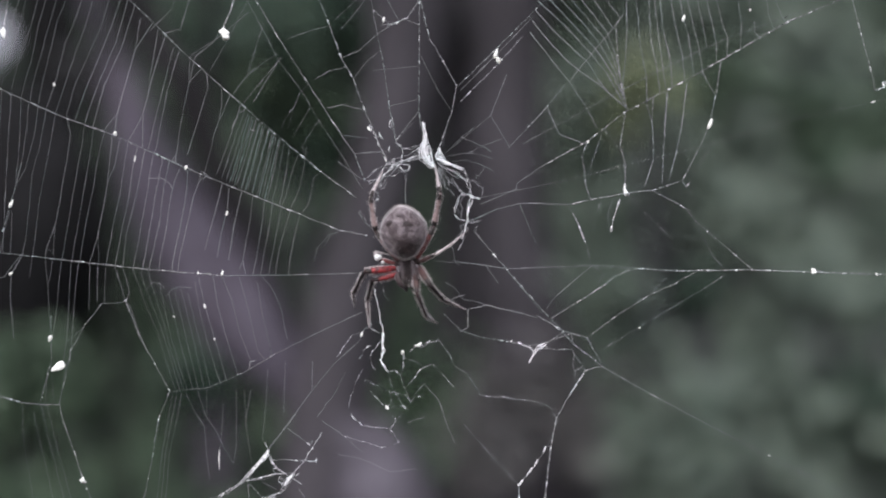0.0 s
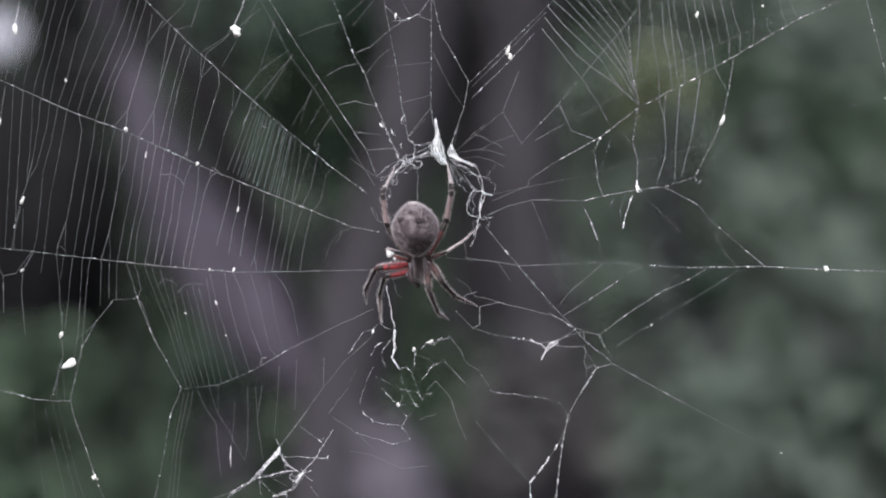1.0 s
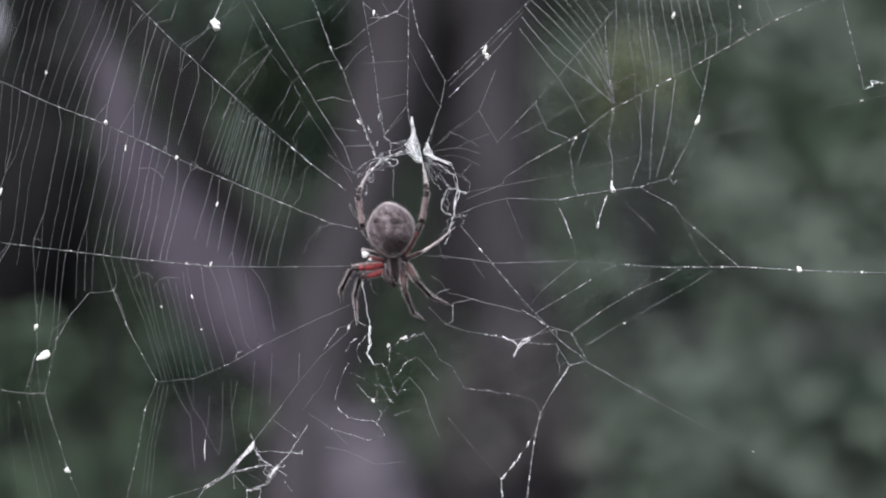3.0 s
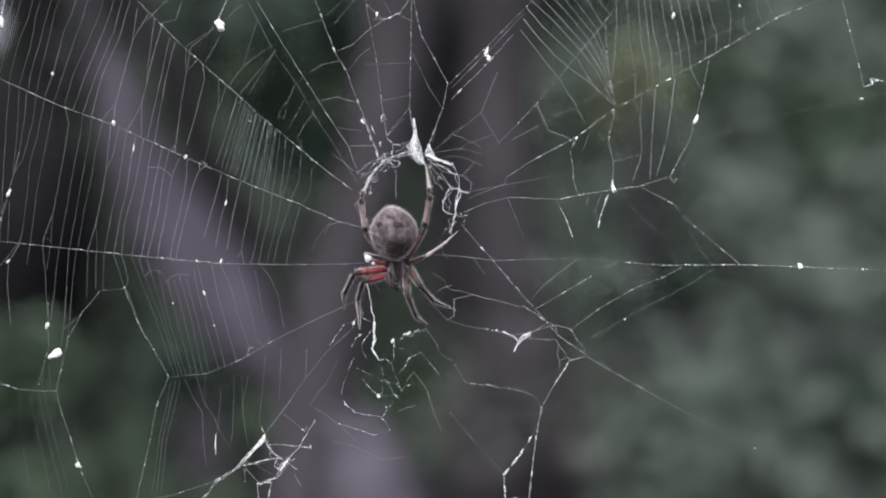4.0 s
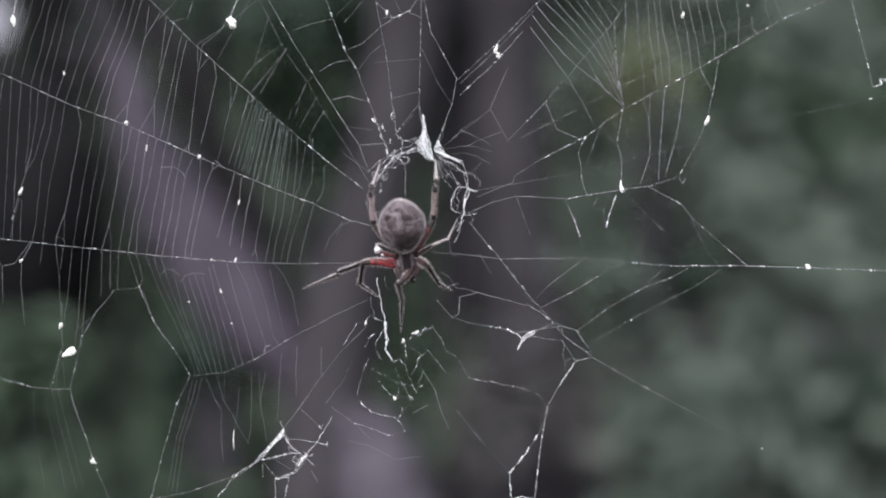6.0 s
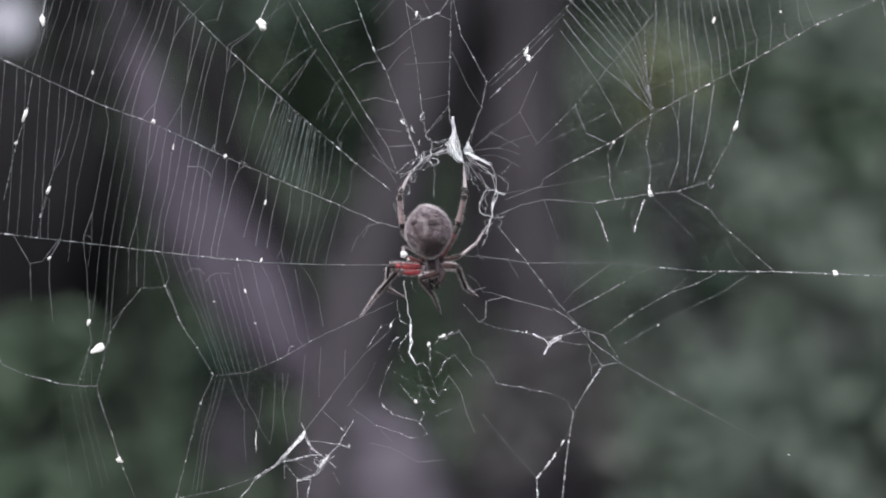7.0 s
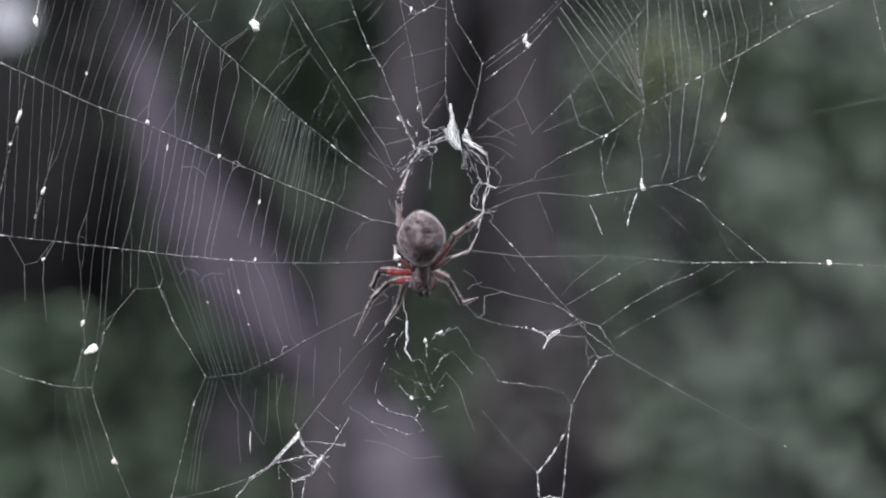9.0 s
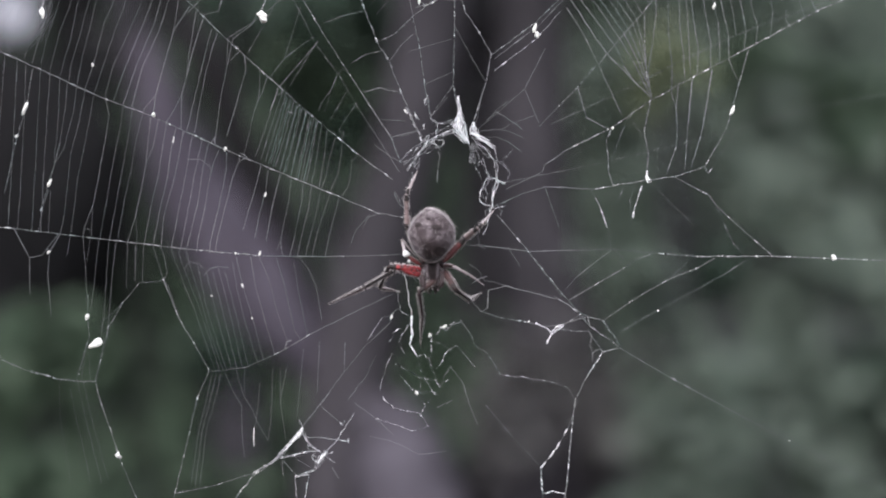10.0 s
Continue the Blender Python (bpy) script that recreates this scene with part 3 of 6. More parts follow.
pull(204, 236, [0, -3.6, -2.7, -2, -6.8, 0, 15.5, 18.6, 16.3, 26.7, 33.1, 23.4, 26.7, 24.3, 23.8, 15.7, 26.1], [0, 1.2, -0.6, 0, -2, 3.1, -0.4, -0.9, 4.5, 8.5, 5.3, -0.7, 7.1, 7.8, 12.1, 8.5, 9.8])
pull(329, 297, [0, -2, -1.1, -1.8, -6.4, -0.8, 17.4, 20.5, 19.8, 30.3, 35.4, 25.7, 29, 26.4, 25.7, 17.6, 28.2], [0, 1.1, 0.8, -0.4, 0.4, 5, -1, -1.5, 3.7, 7.4, 5.4, -0.7, 7.1, 8.3, 11.4, 7.9, 10.3])
pull(400, 58, [0, -2.1, -1.1, -2.5, -4.8, 1.6, 8.5, 11.6, 9.1, 17.4, 29.6, 20, 19.9, 15.4, 19.9, 16.3, 24.7], [0, 1.1, 0.9, 1, 1.4, 4.4, 1.8, -0.4, 6.4, 5.4, 7.6, 1.6, 9.4, 9.4, 15.7, 10.6, 11.3])
pull(877, 103, [0, -0.5, 0.4, -0.8, -4.4, 2, -0.3, -0.3, -4.3, 7.2, 18.1, 9.9, 16, 15.7, 18.6, 19.5, 26.5], [0, -0.4, 0.9, 1.3, 3.1, 7.9, 11.5, 9.5, 12.8, 15.1, 16.1, 8.6, 12.8, 8.7, 2.5, -7.3, -6.2])
pull(1256, 220, [0, -2, 0.5, -2, -3.7, 3.2, -8.9, -2.8, -8.2, 0.7, 10.3, 3.7, -0.8, -0.1, -11.4, -5.8, -4.5], [0, -1.9, 0.9, 1.8, 5.4, 9.2, 5, 5.9, 10.5, 16.4, 19.6, 12, 16, 12, 16, 10.8, 12.5])
pull(1439, 482, [0, -0.5, 0.4, -1.4, -5.2, 0.8, -4.5, -4.6, -11.3, -3.3, 5.5, -1.1, -2.2, 1.9, -5.5, -9, -5.6], [0, -0.3, 2.5, 2.9, 5.9, 12.3, 2.6, 2, 6.4, 13.4, 16.1, 8.6, 16.9, 12.1, 10.4, 6.8, 9.5])
pull(147, 850, [0, -2, -1.1, -3.4, -10.7, -6.8, 12.6, 17.2, 15.5, 28.8, 35.4, 24.2, 23.5, 24.6, 23.9, 15.9, 23.2], [0, 2.7, 2.5, 1.7, 0, 6.8, -9.1, -11.3, -7.4, -6.2, -7.8, -16.9, -1.2, -2.4, 0.2, 4.3, 1.2])
pull(90, 599, [0, -3.5, -2.6, -2.5, -9.1, -5.9, 14.5, 17.5, 15.5, 28.3, 35.8, 26.1, 26.5, 22.7, 24.3, 14.6, 24.4], [0, 1.2, 0.9, 0.3, -1.2, 4.2, -4.3, -4.9, -0.9, 6.5, 0.5, -7.1, 3.9, 4.1, 6.6, 6.1, 7.7])
pull(96, 648, [0, -3.6, -2.7, -2.5, -8.8, -7.1, 14.7, 16.2, 17.3, 30.2, 39.3, 28, 28.6, 21.4, 25.9, 17.8, 26.2], [0, 2.7, 2.4, 0.3, -1.2, 4.1, -4.3, -6.4, -1, 1.8, -4.2, -11.8, -0.8, -2, 2, 1.5, 3])
pull(943, 622, [0, -0.5, 0.4, -2.5, -7.5, -1.1, -8.5, -8.5, -18.1, -19, -3.8, -10.4, -14.5, -4.7, -6.3, -6.8, -7.6], [0, 1.1, 2.4, 2.6, 4.2, 10.5, -4.1, -3.1, 0.2, -0.6, 5, -2.7, 4.7, 3.7, 3.8, 1.7, 4.2])
pull(1040, 652, [0, -0.5, -1.1, -2.4, -7.3, -0.7, -8.2, -6.7, -16.3, -14.1, -0.3, -6.9, -9.4, -2.9, -7.7, -9.7, -7.4], [0, 1.2, 2.4, 2.4, 5.2, 11.2, -4.6, -2, 2.7, 4.7, 8.4, 0.9, 9.7, 6.1, 4.8, 2.8, 3.5])
pull(467, 810, [0, -2, -1.1, -3.5, -9.3, -5.5, 14, 20.1, 18.3, 36.1, 36.5, 25.3, 24.4, 22.8, 23.7, 15.7, 23], [0, 2.7, 2.4, 2.4, 2.6, 8.6, -10.8, -14.5, -12.4, -12.2, -10, -17.5, -6.7, -6.4, -1.5, 2.6, 1.7])
pull(752, 268, [0, -0.5, 0.5, -0.3, -4.9, 2.1, -0.9, 0.5, -4.8, 5.6, 16.9, 7.2, 13.3, 10.9, 15.5, 14.5, 20.1], [0, -0.4, 0.8, 1.5, 2.4, 9, 9.1, 7.1, 10.5, 10, 9.9, 2.4, 3.6, 2.1, -4.8, -6.8, -6.8])
pull(684, 723, [0, -2.1, -1.1, -3.8, -8.3, -3.2, 4.4, 7.4, 2.5, 21.8, 21.9, 12.3, 11.3, 12.9, 12.6, 9.1, 14.6], [0, 1.1, 2.4, 1.7, 2.7, 9.7, -4.4, -4.9, 7.7, 9, 12.2, 4.6, 13.7, 11.7, 14.1, 12.2, 15.2])
pull(1107, 340, [0, -0.5, 0.4, -0.1, -4.6, 1.1, -3.7, -2.2, -9, 0.1, 10.1, 3.4, 5.2, 6.9, -3.1, -6.6, -2.1], [0, -0.3, 0.9, 2.2, 4.8, 10.5, 7.3, 6.8, 11.4, 16.3, 18.3, 10.7, 17.8, 14.6, 18.3, 11.6, 13.7])
pull(300, 691, [0, -3.5, -1.1, -3.8, -8.6, -5.1, 18, 22.6, 28.3, 44.4, 47.5, 36.3, 36.9, 32.6, 32.4, 22.7, 31.2], [0, 2.7, 2.4, -0.3, 0.6, 7, -8.5, -10.6, -3.8, -1.7, -2.1, -9.6, 2.7, 0.9, 7, 8, 7.5])
pull(1110, 191, [0, -0.5, 0.4, -0.6, -4, 2.8, -3, -3, -8.4, 0.3, 11.4, 4.9, 8, 7.3, -0.9, -2.9, 1.3], [0, -0.4, 0.9, 2.2, 3.3, 9, 8.8, 8.3, 14.4, 19.2, 21.3, 13.6, 20.8, 17.7, 22.8, 14.6, 18.2])
pull(809, 152, [0, -1, 0, -1.6, -4.8, 1.6, 1, 1, -3, 5.6, 18.1, 8.4, 14.6, 12.5, 12, 11.6, 18.7], [0, -1, 0, 1, 1.3, 7.7, 11.4, 9.5, 12.8, 10.7, 13.5, 4.4, 7.2, 2.7, -11.3, -21, -18.3])
pull(1210, 31, [0, -0.5, 2, 2, -1.9, 4.5, -2.3, -0.8, -6.3, 3.6, 15.8, 7.6, 9.2, 9.1, 2.9, 3.9, 9.3], [0, -1.9, 0.9, 0.4, 4.1, 9.6, 8.3, 6.3, 12.3, 16.8, 20.1, 12.6, 19.5, 15.4, 20.7, 11, 15.8])
pull(1328, 18, [0, -0.5, 0.4, 0.5, -3.4, 4.4, -2.4, -2.4, -9.4, 0.4, 15.7, 7.5, 9, 10.5, 1.3, 5.4, 10.7], [0, 1.1, 0.9, 1.6, 3.4, 10.1, 4.6, 5.6, 10.1, 14.2, 18.7, 11.1, 15, 15.9, 17, 11.8, 16.3])
pull(530, 378, [0, -0.5, 0.4, -0.1, -4.4, 1.4, 19.4, 24, 23.4, 32.5, 39.5, 28.3, 31.5, 28.6, 29.2, 19.5, 30.3], [0, 1.2, 0.9, 2.2, 2.2, 8, -0.5, -2.6, 4, 7.2, 7.6, 0.1, 9.2, 6.8, 11.9, 8.3, 10.3])
pull(1208, 323, [0, -0.5, 0.4, -0.3, -4.7, 2.5, -3.9, -3.9, -9.1, -0.1, 9.8, 3.2, 5, 6.7, -4.8, -6.8, -2.3], [0, -0.4, 0.9, 1.9, 4.2, 11.1, 5.2, 4.7, 10.8, 15.3, 18.7, 11.1, 18.1, 13.8, 16.2, 9.5, 11.3])
pull(925, 854, [0, -2.1, -1.1, -3.4, -9.1, -3.6, -5.7, -1.1, -9, -12.4, 5, -3.1, -7, 1.7, 4.1, 2.1, 3.4], [0, 2.7, 2.4, 2.7, 4.4, 10.7, -3.9, 0.1, 1.8, 1.1, 6.7, -0.9, 6.5, 5.4, 6.9, 4.8, 7.4])
pull(355, 314, [0, -3.5, -2.6, -1.7, -6.3, -0.7, 17.5, 20.6, 20, 28.9, 35.7, 26, 29.3, 26.6, 25.8, 17.7, 28.4], [0, -0.4, -0.7, -0.4, 0.2, 4.9, -1.2, -3.2, 3.5, 5.7, 5.1, -0.9, 6.7, 6.6, 11.3, 7.7, 8.6])
pull(1063, 648, [0, -0.5, -1.1, -2.4, -7.3, -0.8, -5.2, -3.7, -11.8, -8, 2.7, -2.4, -4.9, 1.6, -4.7, -6.7, -4.3], [0, 1.2, 2.4, 2.3, 5.1, 11, -3.1, -0.6, 4, 9, 11.2, 3.6, 12.3, 8.9, 6.3, 2.7, 4.9])
pull(1283, 478, [0, -0.5, -1.1, -1.4, -5.2, 0.7, -3, -4.6, -11.2, -3.3, 5.5, -1.1, -0.8, 3.4, -5.5, -9, -5.6], [0, -0.4, 0.8, 3.2, 5.2, 10.5, 3.3, 4.3, 8.8, 14.7, 17.8, 10.3, 18.8, 13.2, 12.7, 7.5, 10.8])
pull(583, 46, [0, -0.5, 0.4, 0.6, -3.3, 3.1, 4, 4, 1.4, 11.3, 22, 13.8, 15.3, 12.2, 13.7, 10.1, 20.1], [0, -0.3, -0.6, 0.6, 1.9, 6, 7, 3.4, 8.4, 13, 11.8, 5.8, 8.8, 11.1, 16.4, 12.8, 14.5])
pull(605, 240, [0, -0.5, 0.5, -0.4, -5.1, 1.7, 6.5, 9.6, 5.7, 16, 25.7, 17.6, 19.3, 16.8, 20.8, 14.2, 24.7], [0, 1.2, 0.9, 2, 1.8, 7.3, 2.2, 1.7, 6.7, 9.7, 10, 3.9, 10, 9.3, 16.1, 9.6, 12.7])
pull(900, 605, [0, -0.5, 0.4, -1.1, -6.1, -1.2, -7.1, -7, -18.2, -17.7, -4, -9.1, -14.7, -4.9, -4.9, -5.4, -7.8], [0, 1.2, 2.4, 2.7, 4.6, 10.9, -5.4, -4.4, -1.1, -3.3, 2.5, -3.6, 3.7, 2.7, 4, 2, 3.1])
pull(850, 700, [0, -0.5, -1, -2.2, -6.9, -1.8, -8, -5, -14.5, -18.3, 0.1, -6.4, -10.5, -1, 1.8, -0.2, -2.3], [0, 1.1, 0.9, 2.9, 4.8, 9.7, -8.2, -7.2, -5.4, -8.9, -1.7, -9.2, -1.8, -0.2, 4.2, 2.1, 1.8])
pull(640, 753, [0, -2.1, -1.1, -3.8, -8.2, -3, 7.5, 12.1, 5.6, 26.5, 26.8, 17.1, 16.2, 16.2, 17.3, 12.3, 19.4], [0, 1.1, 0.9, 1.8, 3.1, 8.6, -7.2, -9.3, 0.4, 0.1, 2, -5.6, 3.4, 1.3, 3.7, 7.8, 9.5])
pull(1040, 597, [0, -0.5, 0.5, -2.6, -6, 0.3, -10.1, -8.5, -16.6, -13, -0.8, -7.4, -10, -3.3, -9.4, -11.4, -10.8], [0, 1.1, 2.4, 2.4, 5.2, 11.2, 0, 1, 7.3, 12.3, 14.5, 7, 15.8, 10.7, 7.9, 4.3, 8.1])
pull(1548, 159, [0, -1.2, 0.5, -0.7, -3.6, 4.2, -3.1, -3.1, -8.5, 0.5, 13, 5.6, 4.1, 5.2, -5, -0.2, 3.1], [0, -0.4, 0.9, 1.7, 4.4, 11.3, 5, 4.5, 8.7, 15.3, 19.2, 11.6, 15.5, 13.9, 16.5, 11.3, 14.4])
pull(508, 92, [0, -2.1, 0.4, -0.9, -3, 1.9, 8.7, 8.7, 7.8, 16.2, 27, 18.9, 20.4, 17.1, 20.1, 14.9, 23.5], [0, -0.4, 0.9, 0.7, 2.2, 5.1, 2.7, 0.6, 7.3, 9, 9.5, 3.5, 9.6, 10.1, 15.1, 9.9, 12])
pull(20, 361, [0, -2, -2.6, -1.7, -7.5, -1.9, 14.7, 16.3, 15.5, 23.2, 31.5, 23.4, 29.8, 22.3, 22.9, 16.3, 25.6], [0, 1.1, 0.8, 0.5, -0.9, 3.2, 0.6, 0.1, 2.5, 7, 4.3, -3.3, 6.2, 7.8, 10, 7.9, 8.1])
pull(96, 150, [0, -3.6, -1.1, -2.3, -4.3, 2.4, 15.1, 16.7, 14.3, 24.3, 32.1, 22.5, 25.6, 22.2, 23.3, 15.2, 25.4], [0, 1.1, -0.7, 0.3, -1.3, 2.4, 0.2, -0.3, 5.1, 8, 6.4, 0.4, 6.8, 8.6, 12.7, 7.5, 9])
pull(106, 717, [0, -2.1, -2.7, -2.3, -10, -6.5, 15, 16.5, 16.2, 29.2, 35.5, 24.2, 24.8, 22, 24.8, 13.6, 23.7], [0, 2.7, 0.9, 0.2, -1.3, 4.1, -5.9, -7.9, -4, 0.3, -4.3, -10.3, 0.8, 1, 3.4, 3, 4.5])
pull(225, 531, [0, -2, -1.1, -1.3, -6.4, -3.5, 17.2, 20.1, 19.6, 32.3, 38, 28.3, 28.7, 26.7, 26.9, 17.2, 26.9], [0, 1.2, 0.9, 0, -0.5, 4.6, -5, -7.1, -1.8, 2.2, 0.4, -7.1, 2.3, 3.1, 7.4, 5.4, 6.6])
pull(380, 600, [0, -3.6, -1.1, -2.6, -6.1, -4.4, 19, 23.5, 23, 38.9, 41.8, 32.1, 31, 30.3, 28.8, 17.6, 27.4], [0, 1.2, 0.9, 1.1, 1.6, 6.2, -7.3, -9.4, -5.7, -2.2, -2.9, -8.9, 0.4, 0.3, 5.1, 3.1, 5.4])
pull(830, 390, [0, -0.5, 0.5, -1.5, -4.2, 0.1, -3.4, -0.3, -8.6, 0.6, 10.6, 4, 5.8, 7.3, -4.9, 0.1, 3.1], [0, -0.4, 0.8, 1.3, 3.4, 8.4, 4.2, 3.6, 8.5, 10.9, 12.2, 6.1, 13.5, 9.1, 11.4, 10.3, 13.2])
pull(1240, 257, [0, -0.5, 0.5, -0.4, -3.5, 3.4, -1.1, -1.1, -7.9, 2.4, 12.2, 5.6, 5.7, 6.3, -3.6, -4.1, 1.9], [0, -1.9, -0.6, 0.4, 4, 7.9, 3.6, 3, 9.1, 13.5, 16.8, 9.2, 14.7, 13.6, 14.5, 7.8, 11.1])


def sway(u, v):
    """The tug at (u, v), as rows of (du, dv) at TIMES."""
    w = np.array([1 / ((u - p[0]) ** 2 + (v - p[1]) ** 2 + 900) ** 1.5 for p in PULLS])
    w /= w.sum()
    return np.stack([w @ np.array([p[2] for p in PULLS]), w @ np.array([p[3] for p in PULLS])], 1)


def on_web(u, v, depth=0.0):
    return Vector(((u - 784) * 1e-4, depth, (441 - v) * 1e-4))


def flat_pose(p, q, depth):
    """The pose whose x axis runs along the web from p to q, with its origin half way."""
    a, b = on_web(*p, depth), on_web(*q, depth)
    d = b - a
    return Matrix.Translation((a + b) / 2) @ Matrix.Rotation(-math.atan2(d.z, d.x), 4, "Y")


def strand(name, p, q, r=0.9, mat=None, sag=0.0, wave=0.0, bead=0.2, depth=None):
    """One thread from p to q; sag bends it by a share of its length."""
    rng = web_rng
    a, b = Vector(p), Vector(q)
    length = (b - a).length * 1e-4
    if length < 2e-4:
        return
    n = max(3, min(26, int(length / 0.0009)))
    pts, radii = [], []
    ph = rng.uniform(0, 60)
    for i in range(n + 1):
        w = i / n
        bow = 4 * w * (1 - w)
        z = sag * bow * length + wave * 1e-4 * bow ** 0.5 * noise.noise((ph, w * length * 700, 0)) * 6
        y = wave * 1e-4 * noise.noise((ph + 9, w * length * 500, 4)) * 2
        pts.append(((w - 0.5) * length * 1.004, y, z))
        k = 1 + 0.25 * rng.uniform(-1, 1)
        if rng.random() < bead * 0.3:
            k *= rng.uniform(1.5, 2.8)
        radii.append(r * 0.55e-4 * k)
    v, f = tube_data(pts, radii, 4)
    ob = mesh_part(name, raw_mesh(name, v, f), mat or SILK_FINE, web)
    depth = rng.uniform(-1, 1) * 2e-4 if depth is None else depth
    MOVING.append((ob, tuple(p), tuple(q), depth))
    return ob


def path(name, nodes, r=1.0, mat=None, **more):
    for p, q in zip(nodes[:-1], nodes[1:]):
        strand(name, p, q, r, mat, **more)


def ladder(count, a, b, c, d, r=0.85, mat=None, sag=0.0, uneven=0.25, name="spiral_thread"):
    """count threads from the line a-b to the line c-d."""
    rng = web_rng
    for i in range(count):
        w = (i + rng.uniform(-1, 1) * uneven) / max(1, count - 1)
        x = w + rng.uniform(-1, 1) * uneven * 0.3 / count
        p = Vector(a).lerp(Vector(b), w)
        q = Vector(c).lerp(Vector(d), x)
        strand(name, p, q, r * rng.uniform(0.8, 1.15), mat, sag + rng.uniform(-0.012, 0.012), 0.25)


def felt(name, first, last, count, r, mat, uneven=1.2, cross=0.15):
    """Strands drawn out side by side between two lines of equal length."""
    rng = web_rng
    for _ in range(count):
        w = rng.random()
        nodes = []
        for p, q in zip(first, last):
            c = Vector(p).lerp(Vector(q), min(1, max(0, w + rng.uniform(-cross, cross))))
            nodes.append((c.x + rng.uniform(-uneven, uneven), c.y + rng.uniform(-uneven, uneven)))
        path(name, nodes, r * rng.uniform(0.6, 1.3), mat, wave=0.4)


def make_web():
    R = "radial_thread"
    rad = dict(mat=SILK_RADIAL, wave=0.25, bead=0.5)
    path(R, [(-120, 102), (-40, 140), (110, 207), (203, 240), (330, 298), (450, 347), (528, 378), (600, 408), (650, 417)], 1.15, **rad)
    path(R, [(215, -14), (330, 98), (430, 187), (465, 219), (565, 302), (630, 350)], 1.1, **rad)
    path(R, [(443, -15), (508, 92), (545, 148), (605, 240), (627, 272), (646, 320)], 1.0, **rad)
    path(R, [(560, -15), (583, 45), (605, 105), (625, 140), (645, 195), (662, 232), (683, 285)], 1.2, **rad)
    path(R, [(655, -10), (660, 20), (668, 60), (680, 122), (689, 190), (697, 225), (700, 250)], 0.9, **rad)
    path(R, [(742, -15), (742, 100), (741, 197), (751, 250)], 1.1, **rad)
    path(R, [(741, 197), (700, 250)], 0.9, **rad)
    path(R, [(743, -5), (760, 68), (785, 110), (808, 152), (800, 197), (776, 265)], 1.1, **rad)
    path(R, [(745, 100), (775, 160), (799, 197)], 0.7, SILK_FAINT)
    path(R, [(965, 0), (880, 85), (811, 153)], 0.9, **rad)
    path(R, [(945, 28), (885, 90), (815, 160)], 0.8, SILK_FINE)
    path(R, [(925, 65), (882, 113), (815, 180)], 0.9, **rad)
    path(R, [(1520, -14), (1395, 38), (1262, 115)], 1.3, **rad)
    path(R, [(1262, 115), (1190, 155), (1110, 196), (1040, 250), (953, 298)], 1.05, **rad)
    path(R, [(953, 298), (915, 325), (912, 336), (850, 362)], 0.8, SILK_FINE, wave=0.25)
    path(R, [(1600, 168), (1540, 182), (1390, 215), (1250, 258), (1110, 292), (1010, 318), (850, 350)], 0.66, SILK_FAINT)
    path(R, [(1208, 320), (1155, 337), (1107, 342), (1045, 354), (1010, 362)], 1.25, **rad)
    path(R, [(1010, 362), (920, 360), (880, 370), (840, 388)], 1.0, SILK_FINE, wave=0.25)
    path(R, [(1600, 487), (1440, 482), (1330, 478), (1200, 480), (1120, 475)], 1.3, **rad)
    path(R, [(1120, 475), (1050, 470), (900, 476)], 0.95, SILK_FINE, wave=0.25)
    path(R, [(900, 476), (850, 468), (800, 465), (768, 462)], 0.8, SILK_FAINT)
    path(R, [(628, 484), (690, 479)], 0.8, SILK_FAINT)
    path(R, [(838, 408), (880, 458), (965, 555), (997, 588), (1016, 610), (1056, 640), (1065, 648)], 1.2, **rad)
    path(R, [(1063, 648), (1150, 697), (1250, 750)], 1.0, SILK_BRIGHT, wave=0.25)
    path(R, [(1250, 750), (1340, 797), (1460, 858), (1530, 892)], 0.95, SILK_FINE, wave=0.25)
    path(R, [(828, 548), (860, 540), (950, 562)], 0.95, SILK_BRIGHT, wave=0.25)
    path(R, [(950, 558), (975, 572), (997, 586), (1012, 591), (1039, 598), (1060, 636), (1065, 648)], 1.35, **rad)
    path(R, [(1065, 648), (1036, 656), (1014, 688), (1008, 700), (985, 740), (975, 790), (965, 870), (958, 940)], 1.3, **rad)
    path(R, [(984, 745), (975, 792), (966, 872), (960, 930)], 1.1, SILK_RADIAL, bead=1.0)
    path(R, [(-120, 434), (-40, 443), (110, 460), (260, 477), (395, 488)], 1.0, **rad)
    path(R, [(395, 488), (512, 487)], 0.8, SILK_BRIGHT)
    path(R, [(512, 487), (548, 486)], 1.0, **rad)
    path(R, [(548, 486), (628, 484)], 0.8, SILK_FAINT)
    path(R, [(298, 694), (335, 690), (370, 686), (430, 660), (490, 625)], 0.95, **rad)
    path(R, [(490, 625), (560, 590), (640, 553)], 0.9, SILK_FINE, wave=0.25)
    path(R, [(-75, 640), (-65, 678), (-20, 697), (35, 712), (70, 716), (105, 717)], 1.1, **rad)
    path(R, [(552, 692), (590, 645), (640, 600)], 0.7, SILK_FAINT)
    path(R, [(222, 532), (250, 602), (275, 646), (300, 692)], 1.2, **rad)
    path(R, [(226, 528), (217, 535), (180, 537), (150, 575), (125, 620), (110, 690), (105, 717)], 1.1, mat=SILK_RADIAL, sag=0.02)
    path(R, [(105, 717), (112, 745), (135, 810), (147, 850), (190, 950)], 0.95, **rad)
    path(R, [(300, 692), (281, 740), (268, 820), (240, 950)], 1.0, **rad)
    # capture spiral, upper left
    S = "spiral_thread"

